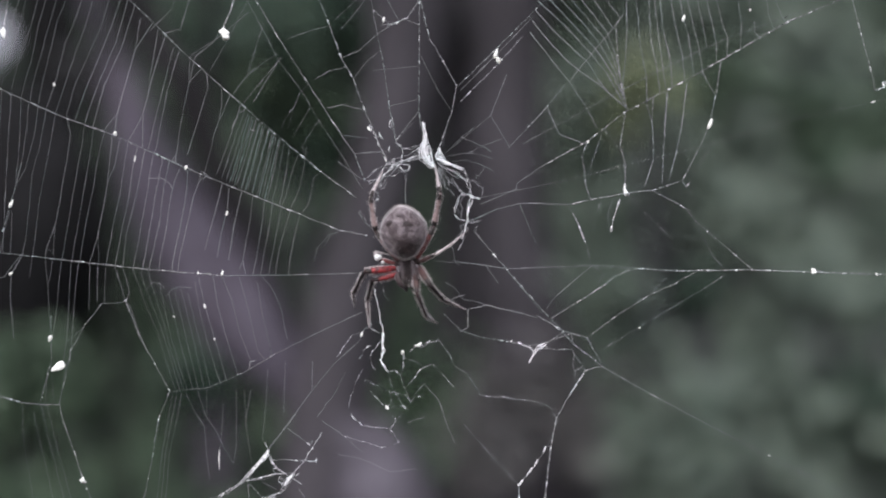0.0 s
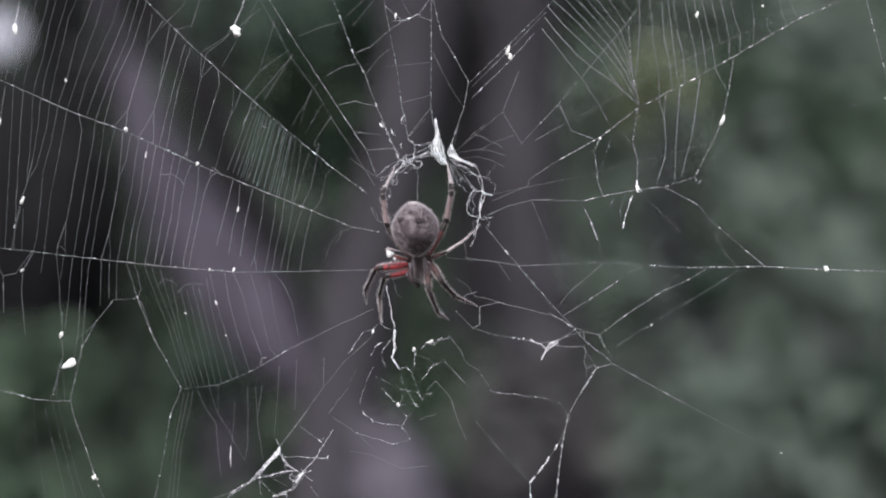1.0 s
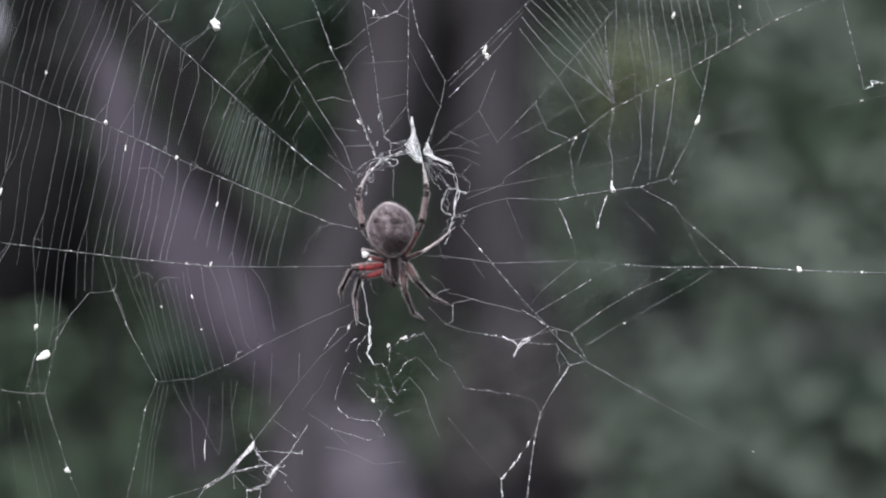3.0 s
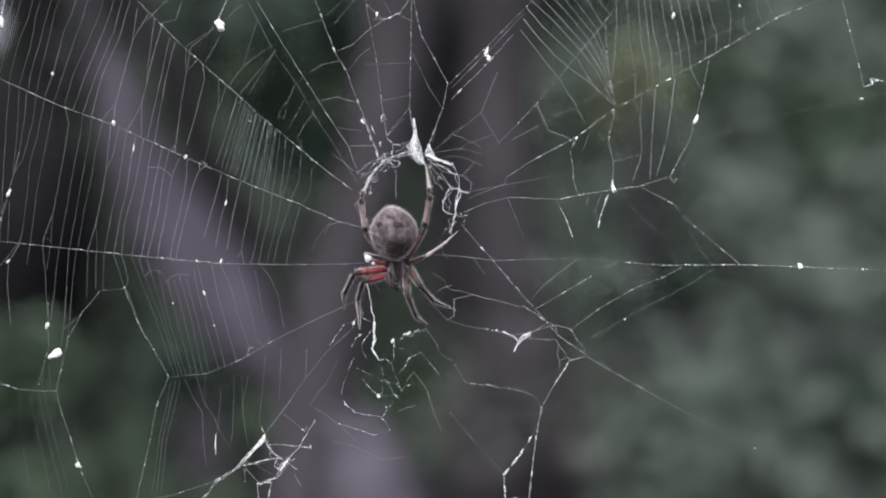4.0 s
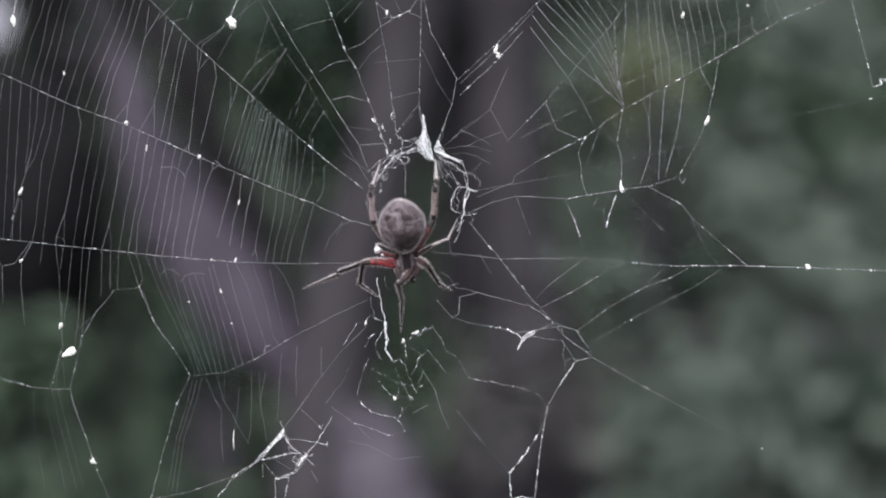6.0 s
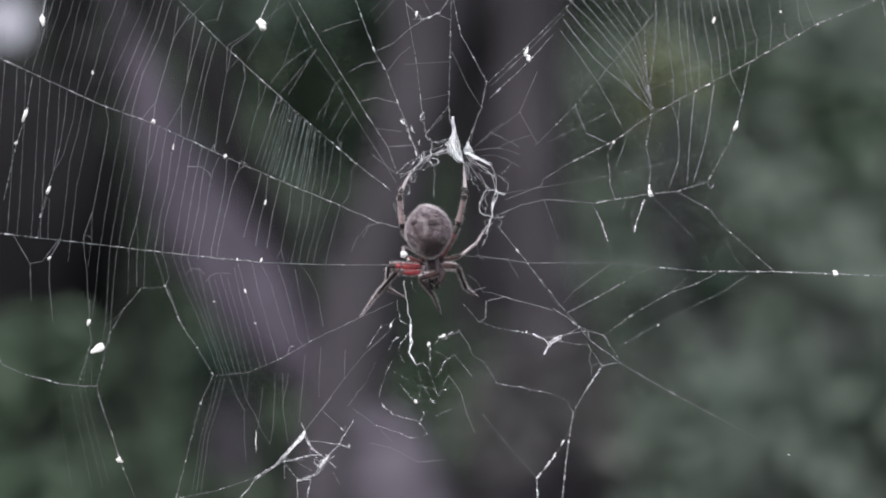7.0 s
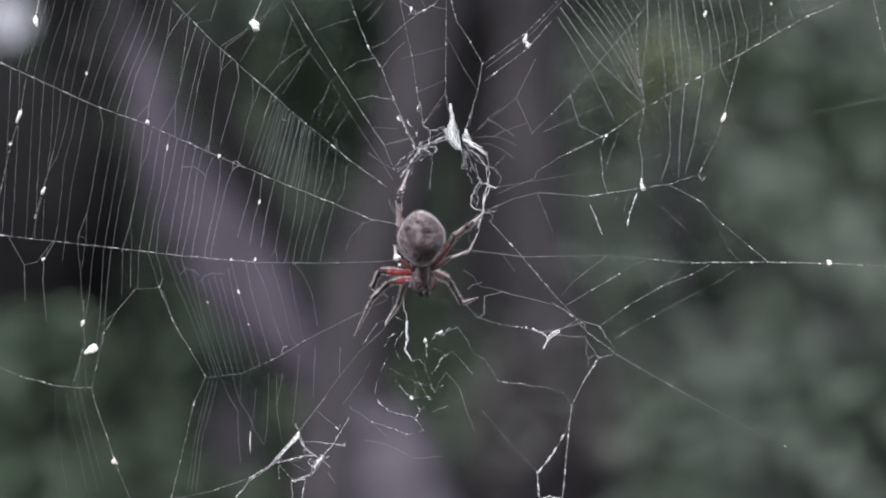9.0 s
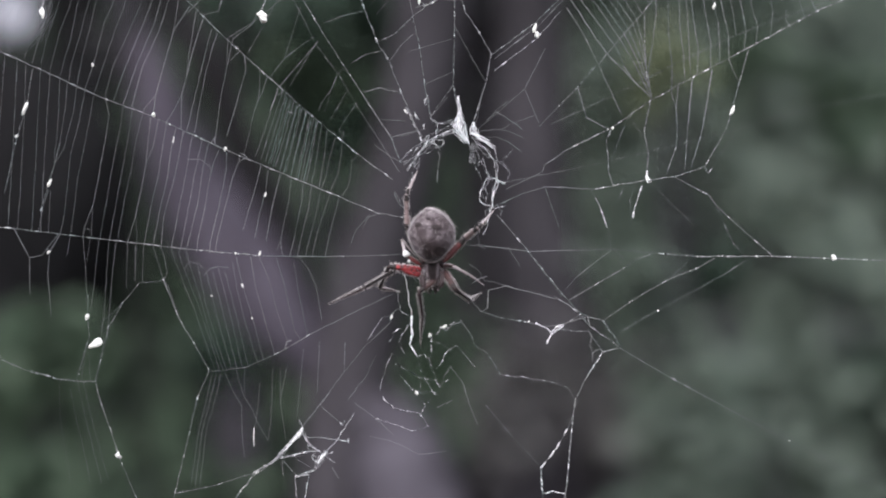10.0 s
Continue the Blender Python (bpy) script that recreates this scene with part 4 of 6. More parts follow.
    def spiral(*nodes, r=0.85, mat=None):
        # the threads over the middle of the fan are brighter, those at its rim thinner
        u, v = nodes[1 if len(nodes) > 2 else 0]
        if mat is None and 190 < u < 440 and v < 480:
            mat = SILK_BRIGHT
        path(S, nodes, r * web_rng.uniform(0.9, 1.1) * (0.74 if u < 125 else 0.9 if u < 440 else 0.95 if u < 900 else 1.15), mat, wave=0.15, bead=0.0)
    ladder(6, (-85, -12), (38, -12), (-115, 100), (-10, 148), r=0.68)
    spiral((50, -12), (33, 50), (14, 105), (3, 150))
    spiral((70, -14), (54, 48), (36, 95), (20, 158))
    spiral((86, -14), (66, 53), (55, 110), (43, 150), (37, 172))
    spiral((104, -14), (82, 60), (72, 100), (57, 150), (53, 178))
    spiral((122, -14), (100, 40), (92, 77), (78, 133), (68, 184))
    spiral((150, -14), (130, 45), (115, 77), (97, 150), (83, 190), r=0.95)
    spiral((168, -14), (150, 50), (135, 90), (115, 150), (100, 196))
    spiral((197, -14), (178, 50), (160, 90), (133, 150), (118, 204))
    spiral((217, -14), (203, 30), (185, 77), (155, 150), (133, 212))
    spiral((231, -14), (207, 70), (173, 150), (150, 217))
    spiral((240, 6), (215, 85), (185, 150), (165, 224))
    spiral((248, 32), (243, 65), (238, 92))
    spiral((268, 44), (246, 78), (238, 92), (222, 148), (207, 202), (203, 234), r=1.05)
    spiral((280, 52), (272, 100), (267, 128), (262, 165))
    spiral((292, 66), (275, 118), (263, 165), (253, 200), (252, 262), r=0.95)
    spiral((252, 204), (234, 238), (226, 252))
    spiral((205, 205), (191, 222), (183, 234), r=0.75)
    spiral((307, 85), (300, 110), (290, 150), (275, 210), (262, 264))
    spiral((317, 92), (305, 130), (295, 165), (288, 200), (275, 268))
    spiral((357, 122), (335, 145), (325, 190), (317, 238), (310, 286))
    spiral((336, 100), (335, 124), (334, 144), r=0.7)
    spiral((366, 132), (368, 155), (360, 182), (343, 238), (332, 274), r=0.95)
    spiral((393, 154), (392, 190), (388, 212), r=0.75)
    spiral((406, 168), (398, 192), (388, 212), (376, 248), r=0.95)
    spiral((376, 250), (368, 284), (362, 308), r=0.6, mat=SILK_FAINT)
    ladder(12, (425, 190), (503, 254), (384, 308), (482, 358), r=0.85, uneven=0.06)
    ladder(7, (440, 204), (492, 246), (405, 322), (466, 352), r=0.9, mat=SILK_TEAL, uneven=0.2)
    spiral((512, 263), (507, 300), (495, 362))
    spiral((527, 275), (515, 310), (505, 350), (498, 366))
    spiral((542, 262), (537, 300), (528, 340), (514, 370))
    spiral((566, 306), (556, 314), (550, 345), (545, 364), (534, 377), r=0.9)
    spiral((424, 188), (423, 200), (430, 198), (434, 192), r=1.1, mat=SILK_RADIAL)
    spiral((443, 229), (452, 233), r=1.4, mat=SILK_RADIAL)
    spiral((416, 212), (410, 228), r=1.2, mat=SILK_RADIAL)
    # between the two left radials
    ladder(7, (-95, 113), (20, 164), (-110, 436), (5, 448), r=0.68)
    spiral((37, 174), (35, 235), (30, 300), (28, 325))
    spiral((51, 180), (48, 222), (38, 290), (30, 325))
    spiral((68, 186), (62, 235), (45, 300), (29, 326), (20, 352), r=0.95)
    spiral((18, 372), (9, 405), (1, 446), r=1.0)
    spiral((21, 376), (19, 420), (18, 450))
    spiral((83, 192), (72, 250), (56, 310), (53, 350), (44, 430), (38, 455), (22, 484))
    spiral((99, 198), (90, 250), (80, 300), (70, 350), (62, 420), (57, 458), (52, 490))
    spiral((118, 205), (125, 240), (121, 265), (116, 295), (107, 350), (97, 400), (82, 440), (80, 460), r=1.0)
    spiral((97, 400), (95, 450), (96, 462), r=0.75)
    spiral((82, 444), (88, 442), (95, 450), r=0.75)
    spiral((150, 218), (145, 260), (137, 300), (128, 350), (120, 400), (110, 461))
    spiral((166, 226), (160, 270), (147, 345), (137, 405), (126, 465))
    spiral((184, 234), (172, 285), (164, 340), (152, 395), (140, 467))
    spiral((198, 242), (192, 305), (187, 345), (173, 418), (157, 470), r=0.95)
    spiral((212, 248), (204, 290), (190, 325), r=0.75)
    spiral((173, 418), (175, 450), (173, 473), r=0.75)
    spiral((227, 252), (220, 290), (211, 350), (200, 400), (187, 472))
    spiral((243, 260), (236, 290), (228, 350), (215, 410), (203, 474))
    spiral((256, 264), (247, 315), (240, 350), (222, 422), (217, 476))
    spiral((272, 270), (265, 310), (260, 345), (248, 410), (235, 478))
    spiral((288, 279), (278, 330), (270, 380), (252, 479))
    spiral((300, 284), (290, 330), (283, 390), (270, 450), (262, 480))
    spiral((318, 299), (308, 322), (303, 345), (295, 400), (285, 450), (280, 483))
    spiral((332, 302), (331, 330), (325, 370), (317, 412), (306, 462), (304, 484), r=0.95)
    spiral((354, 318), (342, 348), (331, 398), (318, 457), (314, 485))
    spiral((393, 326), (385, 360), (375, 397), (363, 442))
    spiral((405, 334), (402, 372), (392, 410), (384, 456))
    spiral((428, 340), (415, 395), (405, 460), r=0.95)
    spiral((447, 348), (443, 390), (435, 430), (430, 462), (424, 476), r=0.95)
    spiral((430, 462), (434, 486), r=0.7)
    spiral((468, 354), (465, 390), (455, 450), (447, 488))
    spiral((482, 360), (477, 400), (467, 450), (461, 487), r=0.95)
    spiral((498, 366), (490, 410), (480, 460), (475, 488))
    spiral((514, 374), (505, 402), (494, 442), (487, 488))
    spiral((530, 380), (523, 410), (515, 450), (510, 486), r=0.95)
    spiral((353, 308), (354, 320), (368, 311), (356, 304), r=1.2, mat=SILK_RADIAL)
    spiral((586, 410), (572, 428), (562, 438), (556, 462), r=0.8, mat=SILK_FAINT)
    # the lower left fan
    spiral((203, 472), (212, 500), (222, 534), r=0.95)
    spiral((217, 474), (223, 492), (229, 518), (225, 530), r=0.95)
    spiral((229, 540), (240, 572), (252, 604), r=0.8)
    spiral((235, 477), (246, 505), (258, 540), (280, 592), (296, 645), (310, 690), r=0.75)
    spiral((248, 480), (262, 522), (285, 580), (304, 640), (318, 690), r=0.75)
    spiral((262, 482), (272, 515), (285, 556), (300, 612), (325, 690), r=0.75)
    spiral((282, 500), (298, 580), (315, 640), (331, 690), r=0.7)
    spiral((299, 520), (315, 590), (341, 688), r=0.75)
    spiral((310, 520), (330, 600), (351, 688), r=0.7)
    spiral((320, 512), (340, 590), (361, 687), r=0.75)
    spiral((332, 518), (350, 590), (372, 685), r=0.7)
    spiral((345, 500), (352, 545), (365, 600), (391, 682), r=0.75)
    spiral((352, 492), (363, 545), (380, 600), (401, 675), r=0.9)
    spiral((377, 490), (385, 540), (398, 590), (421, 664), r=0.85)
    spiral((393, 490), (410, 530), (425, 590), (446, 645), r=0.85)
    spiral((424, 492), (435, 530), (447, 580), (457, 622), (468, 636), r=0.85)
    spiral((455, 500), (465, 560), (482, 630), r=0.7, mat=SILK_FAINT)
    spiral((462, 488), (480, 508), (496, 540), (508, 600))
    spiral((440, 652), (443, 640), (452, 638), r=1.2, mat=SILK_RADIAL)
    spiral((259, 512), (270, 500), (285, 503), (293, 511), r=0.95)
    spiral((294, 524), (303, 513), (318, 508), (338, 510), r=1.1)
    spiral((262, 316), (285, 315), (300, 325), (305, 334), r=0.8)
    spiral((304, 286), (310, 276), (312, 290), r=1.0)
    spiral((80, 460), (85, 510), (87, 552), (90, 590))
    spiral((93, 462), (87, 500), r=0.7)
    spiral((108, 462), (105, 488), (100, 550), (95, 590))
    spiral((126, 466), (122, 530), (118, 602), (110, 655))
    spiral((139, 467), (133, 520), (127, 600), (124, 640))
    spiral((159, 470), (157, 548))
    spiral((173, 474), (172, 534), r=0.95)
    spiral((187, 474), (185, 534), r=0.95)
    spiral((150, 577), (132, 594), (117, 606), r=0.85)
    spiral((87, 660), (76, 690), (70, 714))
    spiral((91, 664), (94, 690), (96, 715), r=0.75)
    spiral((84, 668), (80, 714), r=0.7)
    spiral((119, 640), (110, 690), (104, 716), r=0.85)
    spiral((40, 716), (42, 780), (50, 830), (62, 900), r=0.7)
    spiral((60, 730), (70, 780), (80, 820), (97, 900), r=0.75)
    spiral((73, 718), (84, 770), (100, 830), (118, 900), r=0.7)
    spiral((83, 718), (100, 790), (128, 890), r=0.7)
    spiral((305, 700), (297, 745), (287, 800), (276, 900), r=0.75)
    spiral((313, 700), (303, 745), (293, 800), (284, 900), r=0.75)
    spiral((321, 698), (312, 745), (300, 800), (292, 900), r=0.75)
    spiral((330, 698), (345, 730), (362, 755), (365, 800), (371, 850), r=0.85)
    spiral((350, 692), (365, 738), (385, 766), (395, 790), (413, 820), r=0.8)
    spiral((366, 690), (366, 736), r=0.7)
    spiral((395, 715), (393, 760), (389, 800), r=0.7)
    spiral((418, 690), (418, 790), (413, 820), r=0.7)
    spiral((432, 690), (435, 742), r=0.75)
    spiral((444, 690), (435, 742), (438, 772), (445, 818), r=0.75)
    spiral((474, 655), (470, 720), (464, 780), r=0.75)
    spiral((505, 640), (503, 690), (502, 730), r=0.7)
    spiral((553, 640), (552, 692), (505, 756), (472, 798), r=0.9)
    # gaps across the top
    spiral((545, 150), (531, 164), (520, 190), (504, 212), (498, 228))
    spiral((522, 186), (516, 206), (509, 228), r=0.7)
    spiral((548, 192), (535, 215), (519, 242))
    spiral((566, 211), (550, 235), (535, 258), (541, 282))
    path("cross_thread", [(335, 147), (345, 100), (378, 75), (398, 40), (422, -12)], 0.9, SILK_FINE)
    path("cross_thread", [(338, 98), (385, 68), (440, 22)], 0.8)
    path("cross_thread", [(372, 125), (403, 70), (436, 6)], 0.7)
    path("cross_thread", [(412, 168), (440, 132), (490, 95)], 0.9, sag=0.02)
    path("cross_thread", [(424, 190), (468, 138), (497, 103)], 0.9)
    path("cross_thread", [(447, 183), (496, 103)], 0.8)
    path("cross_thread", [(438, 132), (452, 88), (466, 42)], 0.7)
    path("cross_thread", [(265, 55), (305, 15), (312, -10)], 0.8)
    path("cross_thread", [(318, 55), (338, -10)], 1.0)
    path("cross_thread", [(290, 60), (318, 52)], 0.7)
    path("cross_thread", [(508, 70), (545, 56), (583, 46)], 0.9)
    path("cross_thread", [(556, 142), (583, 126), (615, 119)], 1.0)
    path("cross_thread", [(578, 192), (607, 185), (622, 190), (643, 194)], 1.1, SILK_RADIAL)
    path("cross_thread", [(603, 52), (610, 45), (640, 8), (650, -8)], 0.9)
    path("cross_thread", [(590, 38), (640, -8)], 0.7)
    path("cross_thread", [(603, 103), (635, 90), (668, 60), (702, 40), (716, 34), (742, 44)], 1.1, SILK_RADIAL)
    path("cross_thread", [(625, 140), (648, 110), (668, 94)], 0.9)
    path("cross_thread", [(672, 45), (698, 42), (720, 33), (744, -2)], 1.2, SILK_RADIAL)
    path("cross_thread", [(686, 44), (698, 42), (708, 38), (722, 32)], 1.5, SILK_THICK, wave=0.4, bead=0.8)
    path("cross_thread", [(660, 18), (692, 45)], 1.0, SILK_RADIAL)
    path("cross_thread", [(680, -10), (705, 35)], 0.7)
    path("cross_thread", [(660, 125), (738, 118)], 0.6, SILK_FAINT)
    path("cross_thread", [(690, 188), (740, 176)], 0.6, SILK_FAINT)
    path("cross_thread", [(607, 240), (652, 245)], 0.8)
    path("cross_thread", [(627, 272), (676, 268)], 0.8)
    path("radial_thread", [(430, -12), (467, 56), (492, 106), (537, 166), (562, 211), (602, 271), (642, 335)], 0.8, SILK_FAINT)
    path("cross_thread", [(858, 468), (882, 502)], 0.8)
    # upper right
    spiral((938, 58), (975, 105), (1008, 146), (1040, 195), (1057, 228), r=1.00, mat=SILK_BRIGHT)
    spiral((943, 38), (960, 60), (1000, 105), (1028, 128), (1055, 146), (1076, 164), (1110, 194), r=1.35, mat=SILK_BRIGHT)
    spiral((948, 18), (975, 50), (1015, 88), (1042, 112), (1058, 140), (1078, 165), r=1.00, mat=SILK_BRIGHT)
    spiral((952, 2), (1000, 46), (1048, 98), (1074, 130), (1108, 190), r=1.2, mat=SILK_BRIGHT)
    spiral((966, -8), (1020, 50), (1052, 84), (1083, 130), (1100, 165), r=1.2, mat=SILK_BRIGHT)
    spiral((985, -8), (1035, 45), (1062, 80), (1090, 130), (1104, 176), r=1.2, mat=SILK_BRIGHT)
    spiral((1003, -10), (1050, 45), (1068, 66), (1082, 94), (1101, 152), r=0.90, mat=SILK_BRIGHT)
    spiral((1022, -10), (1075, 58), (1090, 100), (1098, 140), r=0.90, mat=SILK_BRIGHT)
    spiral((1044, -10), (1085, 50), r=0.90, mat=SILK_BRIGHT)
    spiral((1064, -10), (1098, 32), r=0.90, mat=SILK_BRIGHT)
    spiral((1105, 24), (1086, 50), (1060, 80), (1035, 110), (1008, 144), r=0.90, mat=SILK_BRIGHT)
    spiral((1098, 33), (1087, 48), r=1.5, mat=SILK_RADIAL)
    spiral((1090, 50), (1093, 100), (1100, 155), (1110, 194), r=1.2, mat=SILK_RADIAL)
    spiral((1108, -10), (1110, 50), (1108, 95), (1102, 150), (1109, 192), r=1.00, mat=SILK_BRIGHT)
    spiral((1124, -10), (1130, 30), (1133, 80), (1144, 136), (1145, 184), r=1.1, mat=SILK_BRIGHT)
    spiral((1147, -10), (1152, 70), (1163, 120), (1168, 164), r=0.95, mat=SILK_BRIGHT)
    spiral((1157, -10), (1165, 60), (1172, 115), (1178, 158), r=1.0, mat=SILK_BRIGHT)
    spiral((1167, -10), (1175, 60), (1187, 110), (1190, 155), r=1.0, mat=SILK_BRIGHT)
    spiral((1186, -10), (1195, 45), (1208, 100), (1212, 145), r=1.0, mat=SILK_BRIGHT)
    spiral((1202, -10), (1210, 33), (1218, 62), (1225, 110), (1227, 132), r=0.90, mat=SILK_BRIGHT)
    spiral((1215, -10), (1230, 60), (1237, 86), (1243, 124), r=1.0, mat=SILK_BRIGHT)
    spiral((1231, -10), (1245, 50), (1251, 84), r=0.90, mat=SILK_BRIGHT)
    spiral((1248, -10), (1262, 50), (1268, 80), (1268, 112), r=1.0, mat=SILK_BRIGHT)
    spiral((1266, -10), (1280, 48), (1288, 66), (1287, 98), r=1.0, mat=SILK_BRIGHT)
    spiral((1304, -10), (1312, 40), (1310, 88), r=0.85, mat=SILK_BRIGHT)
    spiral((1325, -10), (1327, 14), r=0.90, mat=SILK_BRIGHT)
    spiral((1356, -10), (1360, 28), (1370, 56), r=0.85, mat=SILK_BRIGHT)
    spiral((1368, -10), (1382, 25), (1393, 44), r=0.90, mat=SILK_BRIGHT)
    spiral((1335, 38), (1336, 58), (1347, 70), r=0.85, mat=SILK_BRIGHT)
    spiral((1420, 20), (1292, 66), (1230, 94), (1150, 134), (1090, 165), (1000, 215), (925, 255), r=0.75, mat=SILK_FAINT)
    spiral((1144, 184), (1153, 212), (1157, 262), (1156, 284), (1140, 332), r=1.05, mat=SILK_BRIGHT)
    spiral((1156, 174), (1154, 214), r=0.90, mat=SILK_BRIGHT)
    spiral((1181, 164), (1175, 250), (1172, 326), r=1.25, mat=SILK_BRIGHT)
    spiral((1216, 148), (1206, 228), (1198, 266), (1184, 320), r=1.25, mat=SILK_BRIGHT)
    spiral((1243, 128), (1254, 150), (1265, 168), r=0.85, mat=SILK_BRIGHT)
    path("spiral_thread", [(1276, 108), (1268, 165), (1256, 220), (1240, 258), (1208, 320)], 1.35, SILK_RADIAL)
    path("spiral_thread", [(1255, 265), (1225, 310)], 0.6, SILK_FAINT)
    path("cross_thread", [(1108, 196), (1098, 255), (1107, 290), (1106, 338)], 1.2, SILK_RADIAL)
    path("cross_thread", [(1070, 230), (1100, 268), (1106, 290)], 0.8)
    path("cross_thread", [(1068, 228), (1040, 310)], 0.8)
    path("cross_thread", [(1040, 252), (1030, 275), (1036, 310), (1036, 328), (1046, 354)], 1.2, SILK_RADIAL, bead=1.0)
    path("cross_thread", [(1000, 150), (968, 190), (935, 225)], 1.2, SILK_RADIAL)
    path("cross_thread", [(935, 225), (900, 262)], 0.8)
    path("cross_thread", [(968, 190), (990, 238), (1035, 255)], 1.1, SILK_BRIGHT)
    path("cross_thread", [(897, 132), (868, 205), (900, 258)], 0.8)
    path("cross_thread", [(868, 205), (800, 262)], 0.6, SILK_FAINT)
    path("cross_thread", [(1208, 320), (1214, 332), (1220, 323)], 1.2, SILK_THICK)
    path("cross_thread", [(1155, 338), (1215, 370), (1232, 393), (1330, 476)], 1.3, SILK_RADIAL)
    path("cross_thread", [(1230, 390), (1244, 420), (1262, 455), (1283, 478)], 0.9)
    path("cross_thread", [(1110, 345), (1190, 424)], 0.6, SILK_FAINT)
    path("cross_thread", [(1205, 445), (1222, 478)], 0.6, SILK_FAINT)
    path("cross_thread", [(1098, 352), (1085, 390), (1081, 412)], 1.4, SILK_THICK)
    path("cross_thread", [(1086, 350), (1076, 378), (1080, 420)], 0.8)
    path("cross_thread", [(1064, 358), (1056, 376)], 1.1, SILK_RADIAL)
    path("cross_thread", [(1005, 364), (1014, 378)], 0.8)
    path("cross_thread", [(1014, 378), (1024, 398), (1036, 430)], 1.1, SILK_THICK, bead=1.0)
    path("cross_thread", [(1036, 425), (1046, 468)], 0.7)
    path("cross_thread", [(920, 362), (948, 430)], 0.7, SILK_FAINT)
    path("cross_thread", [(975, 564), (1030, 530), (1072, 503), (1090, 488), (1115, 478)], 1.0, SILK_RADIAL)
    path("cross_thread", [(1050, 470), (1068, 486), (1058, 502)], 0.7)
    path("cross_thread", [(1040, 597), (1090, 560), (1150, 522), (1200, 500), (1230, 482)], 1.0, SILK_RADIAL)
    path("cross_thread", [(1150, 522), (1180, 490)], 0.8)
    path("cross_thread", [(1062, 622), (1130, 580), (1240, 515), (1285, 485)], 0.75)
    path("cross_thread", [(1046, 472), (1015, 498), (985, 524)], 0.9, SILK_BRIGHT)
    path("cross_thread", [(985, 524), (968, 546)], 0.7)
    path("cross_thread", [(895, 476), (960, 555)], 0.6, SILK_FAINT)
    path("cross_thread", [(1505, -15), (1522, 55), (1545, 140), (1548, 160)], 1.5, SILK_RADIAL)
    path("cross_thread", [(1548, 160), (1565, 155), (1562, 146), (1585, 150)], 2.2, SILK_THICK)
    # lower right
    path("cross_thread", [(815, 585), (850, 597), (900, 605), (935, 612)], 1.1, SILK_RADIAL)
    path("cross_thread", [(935, 612), (960, 608), (1008, 592)], 1.1, SILK_RADIAL)
    path("cross_thread", [(950, 615), (985, 619), (1012, 618)], 1.1, SILK_RADIAL)
    path("cross_thread", [(1012, 617), (1017, 628), (1036, 655)], 1.2, SILK_RADIAL)
    path("cross_thread", [(1017, 628), (1013, 645), (1018, 658), (1017, 674)], 1.1, SILK_RADIAL)
    path("cross_thread", [(1011, 591), (1014, 608)], 1.4, SILK_RADIAL)
    path("cross_thread", [(997, 588), (961, 613)], 1.0, SILK_RADIAL)
    path("cross_thread", [(1018, 657), (1030, 650), (1036, 656)], 1.2, SILK_RADIAL)
    path("cross_thread", [(1036, 656), (1024, 674), (1014, 689), (1008, 700)], 1.7, SILK_THICK)
    path("cross_thread", [(985, 742), (975, 722), (958, 714), (930, 708), (850, 700), (828, 662), (805, 648), (790, 620), (776, 602), (752, 612)], 1.0, SILK_RADIAL, wave=0.6)
    path("cross_thread", [(968, 790), (960, 803), (945, 826), (917, 859)], 0.8, SILK_FINE)
    path("cross_thread", [(917, 857), (870, 808), (822, 752)], 0.9)
    path("cross_thread", [(917, 857), (922, 905), (940, 900), (960, 905)], 2.0, SILK_THICK, wave=0.8)
    path("cross_thread", [(922, 905), (918, 960)], 1.0)
    path("cross_thread", [(990, 740), (968, 792)], 0.9)
    # threads beside the spider's head
    path("cross_thread", [(800, 462), (855, 470), (895, 476)], 0.8)
    path("cross_thread", [(838, 388), (815, 400), (820, 425)], 0.9)
    path("cross_thread", [(800, 435), (806, 465), (815, 470)], 0.8)
    path("cross_thread", [(788, 500), (802, 508), (820, 530), (835, 532), (860, 540)], 0.9, wave=0.5)
    path("cross_thread", [(795, 535), (805, 527), (823, 522)], 1.2, SILK_RADIAL)
    path("cross_thread", [(828, 549), (828, 580), (815, 587)], 1.3, SILK_RADIAL)
    path("cross_thread", [(785, 555), (815, 585), (850, 597)], 1.0, SILK_RADIAL)
    # tattered silk under the spider
    N = "torn_thread"
    ragged = dict(mat=SILK_HUB, wave=0.7, bead=0.5)
    path(N, [(664, 512), (668, 535), (672, 560), (678, 590)], 1.15, SILK_WHITE, wave=0.7, bead=0.8)
    path(N, [(679, 508), (681, 526), (690, 532)], 0.80, **ragged)
    felt(N, [(676, 588), (674, 606), (677, 622), (671, 638), (684, 657)], [(680, 590), (680, 606), (682, 621), (676, 640), (687, 658)], 5, 0.55, SILK_WHITE, 1.3, 0.5)
    path(N, [(678, 590), (677, 610), (679, 622), (673, 638), (685, 657)], 1.25, SILK_WHITE, wave=0.5, bead=0.8)
    path(N, [(638, 590), (648, 580), (656, 580), (668, 588), (678, 592)], 0.96, **ragged)
    path(N, [(638, 600), (636, 590), (622, 594), (596, 632)], 0.72, **ragged)
    path(N, [(656, 580), (652, 566), (652, 545)], 0.72, **ragged)
    path(N, [(674, 604), (664, 618), (656, 630)], 0.72, **ragged)
    path(N, [(657, 612), (643, 620), (635, 636)], 0.72, **ragged)
